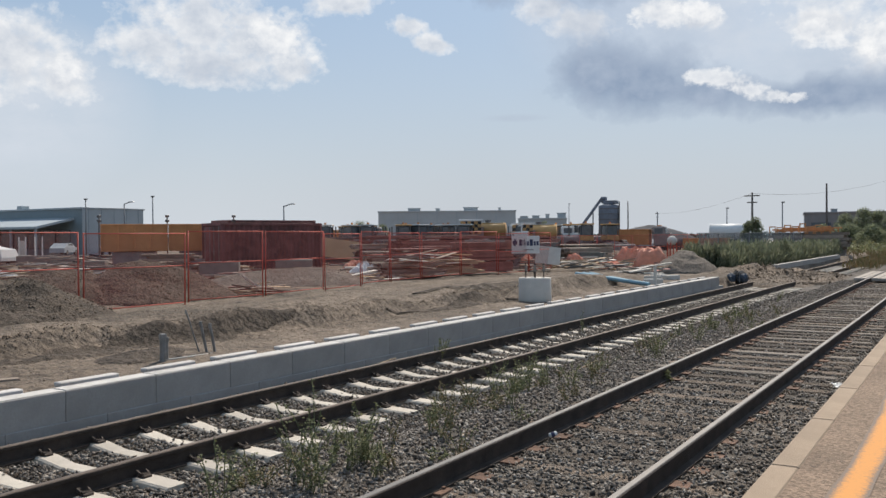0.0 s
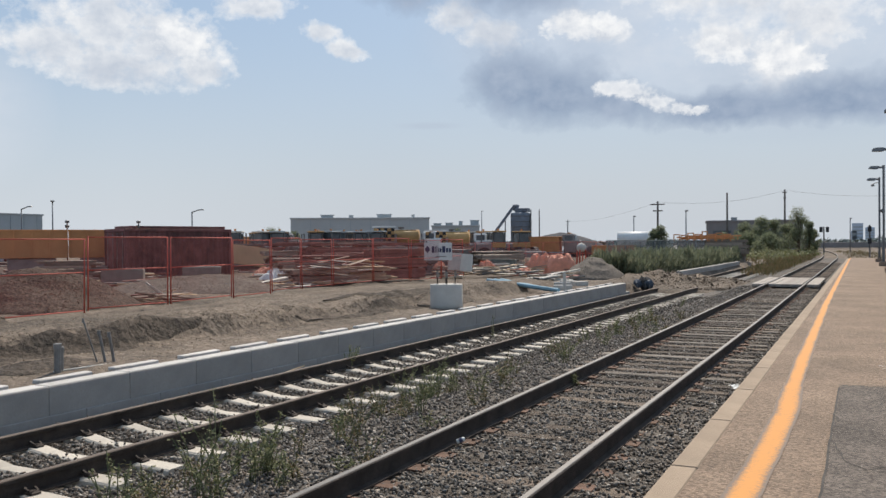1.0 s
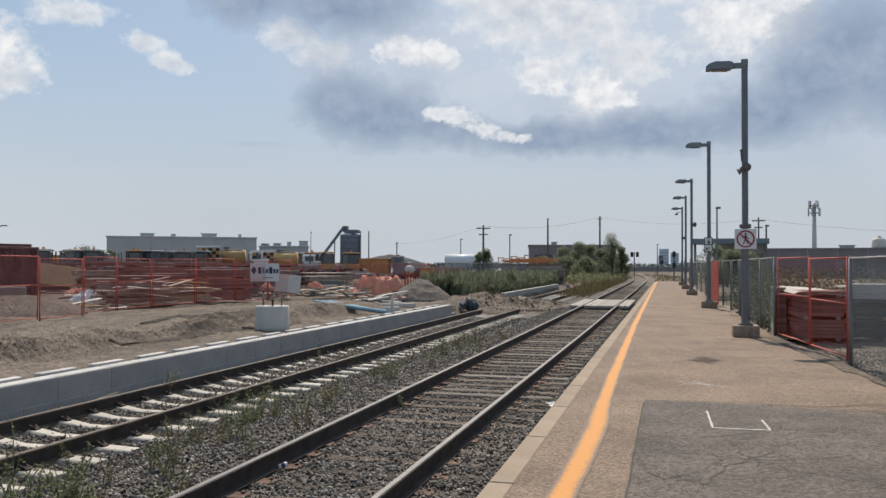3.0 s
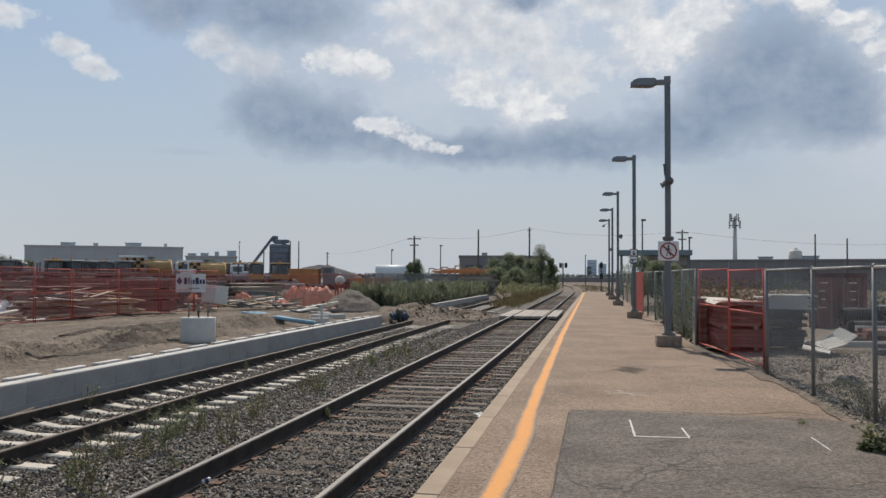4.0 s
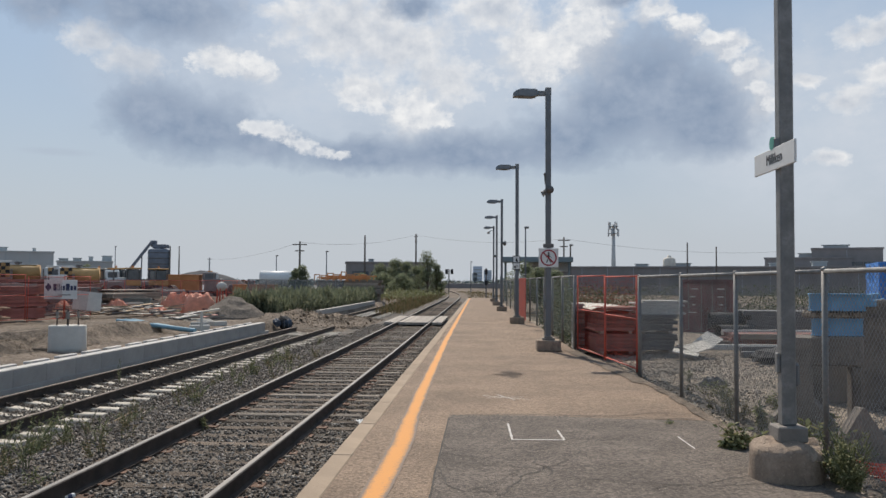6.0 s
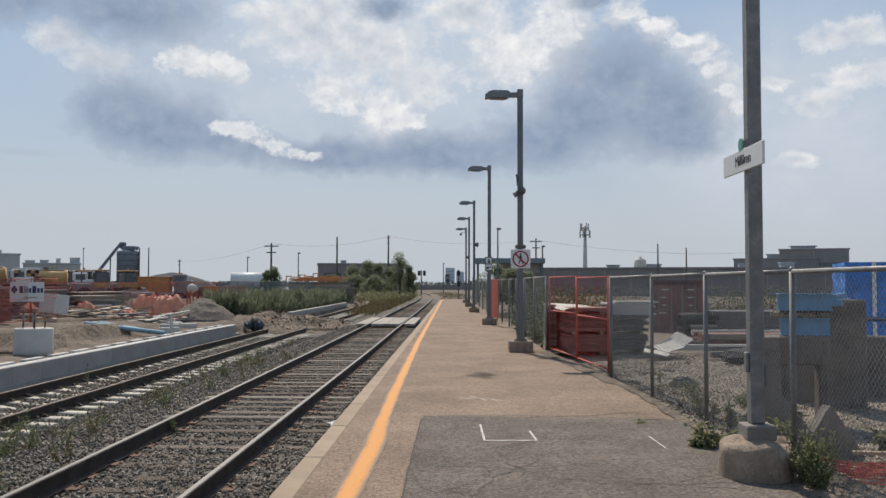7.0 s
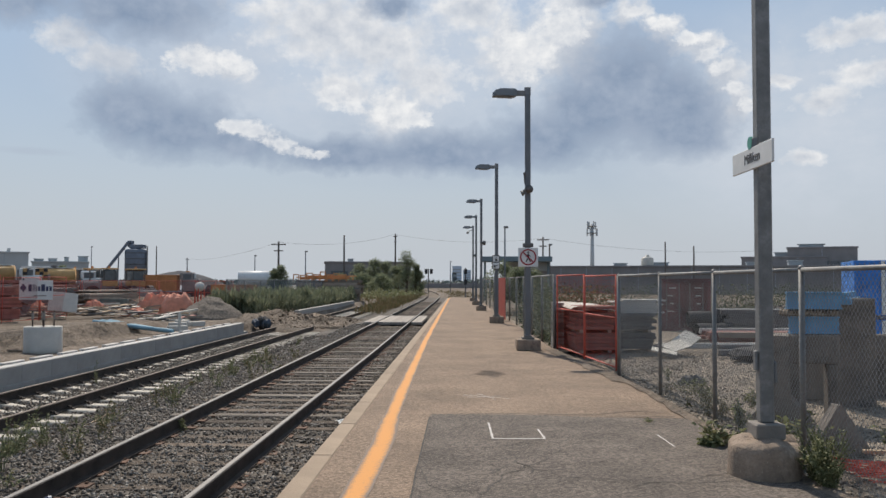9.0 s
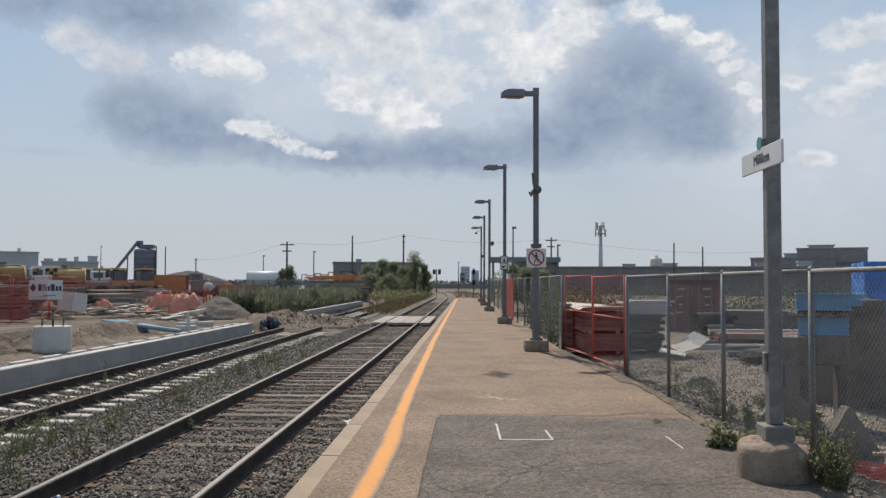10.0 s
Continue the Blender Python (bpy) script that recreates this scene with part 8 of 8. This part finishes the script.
rs = np.random.RandomState(11)
sp = []
for k in range(2600):                                 # tall weeds by the boundary fence
    x, y = rs.uniform(-12.7, -9.9), 42.5 + 38 * rs.uniform(0, 1) ** 1.2
    if y < 48 and x > -10.4:
        continue
    h = rs.uniform(0.3, 1.15) * (1 + 0.45 * wob(x, y, 0.3))
    for j in range(16):
        f = rs.uniform(0, 1) ** 0.7
        sp.append((x + rs.normal(0, 0.1), y + rs.normal(0, 0.1), -0.2 + h * f))
M_REED = island_material("tall_weed_blades", [(0.13, 0.15, 0.1), (0.165, 0.19, 0.115), (0.21, 0.225, 0.145), (0.26, 0.26, 0.18)], 0.8, through=0.4)
strip("tall_weeds", "dense strip of tall green weeds by a fence", sp, 0.4, M_REED, 12, True)
sp = []
for k in range(1500):                                 # grass between and beside the far tracks
    y = 52 + 110 * rs.uniform(0, 1)
    side = rs.uniform(0, 1)
    x = track_x(y) + (rs.uniform(-3.4, -1.7) if side < 0.6 else (rs.uniform(-9, -4) if y > 78 else rs.uniform(-3.2, -1.7)) if side < 0.85 or y < 92 else rs.uniform(1.8, 6))
    h = rs.uniform(0.1, 0.5)
    for j in range(7):
        sp.append((x + rs.normal(0, 0.12), y + rs.normal(0, 0.2), -0.4 + h * rs.uniform(0, 1)))
strip("trackside_grass", "dry green grass beside the far tracks", sp, 0.32, M_DRY, 13, True)
sp = []
for k in range(1900):                                 # green bank behind the yard
    x, y = rs.uniform(4.5, 34), rs.uniform(44, 56)
    if 9 < x < 14.5 and y < 49:
        continue
    h = rs.uniform(0.8, 2.5)
    for j in range(20):
        sp.append((x + rs.normal(0, 0.3), y + rs.normal(0, 0.3), -0.9 + h * rs.uniform(0, 1)))
strip("scrub", "green scrub behind the storage yard", sp, 0.16, M_SCRUB, 14)
sp = []
for k in range(900):
    x, y = rs.uniform(2.9, 4.6), rs.uniform(24, 44)
    h = rs.uniform(0.5, 2.1)
    for j in range(14):
        sp.append((x + rs.normal(0, 0.2), y + rs.normal(0, 0.3), -0.5 + h * rs.uniform(0, 1)))
strip("scrub", "green scrub growing behind the screened fence", sp, 0.14, M_SCRUB, 15)
sp = []
for k in range(420):
    x, y = rs.uniform(-14, -5.5), rs.uniform(90, 128)
    h = rs.uniform(0.4, 1.1)
    for j in range(10):
        sp.append((x + rs.normal(0, 0.3), y + rs.normal(0, 0.3), -0.35 + h * rs.uniform(0, 1)))
strip("scrub", "yellow-green scrub beside the far line", sp, 0.3, M_WEED, 16)


def tree(x, y, h, r, seed, label, dens=1.0, z=-0.4, low=0.15):
    rs = np.random.RandomState(seed)
    rr = random.Random(seed)
    t = thing("tree", label, "tree", "trees", at=(x, y, z))
    g = Geo().cyl((0, 0, 0), (0.1 * r, 0, h * 0.55), 0.05 * h * 0.5, 0.03 * h * 0.5, 8)
    clumps = []
    for k in range(int(26 * dens)):
        a, f = rr.uniform(0, 6.283), rr.uniform(low, 1.0)
        wide = math.sin(math.pi * min(1, 0.18 + 0.8 * f)) * r
        q = (wide * rr.uniform(0.15, 0.85) * math.cos(a), wide * rr.uniform(0.15, 0.85) * math.sin(a), h * (0.12 + 0.8 * f))
        clumps.append((q, r * rr.uniform(0.3, 0.52)))
        g.cyl((0.05 * r, 0, h * 0.3 * f + h * 0.15), q, 0.012 * h * 0.6, 0.004 * h, 5, False)
    part("trunk", g, M_BARK, t)
    sp = []
    for q, cr in clumps:
        m = int(190 * dens)
        d = rs.normal(size=(m, 3))
        d /= np.linalg.norm(d, axis=1, keepdims=True)
        d *= (rs.uniform(0.3, 1.05, (m, 1)) ** 0.5) * cr * np.array([1, 1, 0.8])
        sp += [tuple(np.array(q) + e) for e in d]
    part("crown", leaf_mesh("crown", M_LEAF, sp, max(0.16, 0.085 * r), seed), None, t)
    return t


for i, (x, y, h, r) in enumerate(((-14.3, 119, 4.6, 1.9), (-12.4, 120, 5.2, 2.2), (-10.6, 119.5, 5.0, 2.0), (-8.9, 118, 4.4, 1.7), (-7.1, 109.5, 6.2, 1.6), (-6.1, 112, 4.4, 1.2), (-16.5, 117, 3.4, 1.7), (-5.9, 118, 3.6, 1.1), (-20.7, 97.6, 4.0, 1.3), (-21.6, 98.2, 3.6, 1.0), (-13.2, 112, 3.0, 2.4), (-10.2, 108, 2.8, 2.2))):
    tree(x, y, h, r, 500 + i, "green leafy tree beside the line")
for i, (x, y, h, r) in enumerate(((-91.0, 119.0, 5.4, 2.2), (-88.0, 121, 4.4, 1.6), (3.2, 68, 3.6, 1.7), (5.5, 70, 3.2, 1.6), (4.4, 66, 3.0, 1.4), (47.5, 140, 5.6, 1.6), (-74.5, 158, 5.6, 1.7), (-71.0, 150, 3.4, 2.0))):
    tree(x, y, h, r, 540 + i, "green leafy tree among the buildings")
# wooded skyline
sp = []
for k in range(3600):
    a = radians(rs.uniform(-72, 40))
    d = rs.uniform(290, 340)
    x, y = d * math.sin(a), d * math.cos(a)
    h = 2.0 + 1.6 * abs(wob(a * 14, 1, 1.0)) + rs.uniform(0, 0.8)
    for j in range(7):
        sp.append((x + rs.normal(0, 1.6), y + rs.normal(0, 1.6), -1 + h * rs.uniform(0, 1)))
strip("far_woods", "distant line of green woods on the horizon", sp, 1.3, M_FAR_GREEN, 18)

# ---- litter and loose pieces ----
t = thing("drink_can", "crushed blue and white can between the rails", "can", at=(-3.69, 7.28, -0.325), rz=30)
part("body", Geo().lathe([(0.012, 0), (0.033, 0.01), (0.034, 0.1), (0.026, 0.12), (0.02, 0.125)], 14), M_WHITE, t, smooth=True, m=pose(0, 0, 0.03, 0, 70, 0) @ Matrix.Scale(0.7, 4))
part("band", Geo().lathe([(0.0345, 0.04), (0.036, 0.045), (0.036, 0.085), (0.0345, 0.09)], 14), M_BLUE_BAR, t, m=pose(0, 0, 0.03, 0, 70, 0) @ Matrix.Scale(0.7, 4))
crumple("litter", "crumpled pale paper on the ballast", "litter", M_WHITE, (-1.72, 12.1, -0.42), 0.12, 0.2, 0.08, 41, 0.7)
crumple("litter", "crumpled pale paper on the ballast", "litter", M_WHITE, (-2.0, 8.1, -0.4), 0.05, 0.06, 0.04, 43, 0.7)
crumple("litter", "dark scrap of plastic on the gravel", "litter", M_DARKSTEEL, (3.85, 14.2, -0.04), 0.22, 0.1, 0.12, 47, 0.9)
net = thing("safety_netting", "orange safety netting bunched on the ground", "netting", at=(4.1, 7.2, -0.04))
for k in range(26):
    a = rnd(-0.5, 0.5)
    pts = [((j / 9 - 0.5) * 1.5, (k / 26 - 0.5) * 0.7 + a * 0.3 * math.sin(j * 0.7 + k), 0.06 + 0.13 * abs(wob(j * 0.5, k * 0.35, 0.9, 2))) for j in range(10)]
    part("strand", Geo().sweep([(-0.006, 0), (0, 0.006), (0.006, 0), (0, -0.006)], pts), M_ORANGE, net)
solid("timber_lath", Geo().box((0, 0, 0.0), (1.3, 0.05, 0.03), 0.004), M_WOOD, "yellow timber lath on orange netting", "lath", at=(4.2, 7.3, 0.17), rz=-8)
for i, (x, y, rz, l) in enumerate(((-5.9, 9.6, 20, 0.5), (-5.7, 12.6, 75, 0.6), (-8.9, 11.0, 80, 0.9))):
    solid("loose_stick", Geo().cyl((0, 0, 0), (l, 0, 0.12), 0.01, n=6), M_WOOD, "dry stick lying on the ballast", "stick", "sticks", at=(x, y, bed_z(x, y) + 0.02), rz=rz)


def clod_place(rs_, n):
    x = rs_.uniform(-20, -9.8, n)
    y = 3 + 34 * rs_.uniform(0, 1, n) ** 1.4
    return np.stack([x, y, np.array([dirt_z(a, b) for a, b in zip(x, y)]) - 0.002], 1)


M_SOIL_CLODS = island_material("dark_clods", [(0.095, 0.071, 0.05), (0.14, 0.106, 0.077), (0.12, 0.09, 0.065), (0.19, 0.146, 0.107)])
M_CLODS = island_material("clods", [(0.17, 0.133, 0.1), (0.23, 0.18, 0.135), (0.2, 0.157, 0.115), (0.3, 0.25, 0.2)])
scatter("clods", M_CLODS, 14000, clod_place, (0.008, 0.032), "loose clods and stones on the dirt", "stones", 0.7, 21)


def heap_place(rs_, n):
    k = rs_.randint(0, len(HEAP_SPOTS), n)
    return np.array(HEAP_SPOTS)[k] + rs_.uniform(-0.05, 0.05, (n, 3)) * np.array([1, 1, 0.1]) - np.array([0, 0, 0.004])


def slope_place(rs_, n):
    """Along the crumbling step in the dirt."""
    y = 3 + 27 * rs_.uniform(0, 1, n) ** 1.2
    x = -12.35 + 0.045 * (y - 9) + rs_.normal(0, 0.42, n) + 0.25 * np.array([wob(0, b, 0.55, 2) for b in y])
    return np.stack([x, y, np.array([dirt_z(a, b) for a, b in zip(x, y)]) - 0.004], 1)


scatter("heap_clods", M_SOIL_CLODS, 12000, heap_place, (0.01, 0.045), "loose clods and stones on the soil heaps", "stones", 0.7, 23)
scatter("slope_clods", M_SOIL_CLODS, 9000, slope_place, (0.008, 0.036), "dark crumbled soil on a low slope", "soil", 0.7, 25)


def spoil_place(rs_, n):
    """Lumps strewn over the dirt that buries the siding."""
    x, y = rs_.normal(-7.6, 1.3, n), rs_.normal(42.6, 2.6, n)
    keep = (y > 37.6) & (x < -5.2) & (x > -11.5) & (y < 48)
    x, y = x[keep], y[keep]
    return np.stack([x, y, np.array([max(ground_z(a, b), -0.46 + hump(a, b, -7.0, 43.5, 2.3, 4.2, 0.26, 1.0)) for a, b in zip(x, y)]) + 0.02], 1)


scatter("spoil_lumps", M_CLODS, 2200, spoil_place, (0.015, 0.07), "lumps of dry soil and stones over the buried siding", "soil", 0.7, 29)
scatter("spoil_stones", M_SOIL_CLODS, 70, spoil_place, (0.06, 0.2), "dark lumps of soil over the buried siding", "soil", 0.7, 30)


def rubble_place(rs_, n):
    a, r = rs_.uniform(0, 6.283, n), rs_.uniform(0, 1, n) ** 0.6
    x, y = 21.5 + 8 * r * np.cos(a), 42 + 3 * r * np.sin(a)
    return np.stack([x, y, -0.05 + 1.5 * (1 - r ** 1.4)], 1)


M_RUBBLE = island_material("rubble_pieces", [(0.04, 0.04, 0.042), (0.14, 0.128, 0.112), (0.06, 0.057, 0.053), (0.24, 0.222, 0.2), (0.1, 0.07, 0.055)])
scatter("rubble_pieces", M_RUBBLE, 1600, rubble_place, (0.07, 0.26), "pale and dark broken rubble on a heap", "rubble", 0.7, 27)
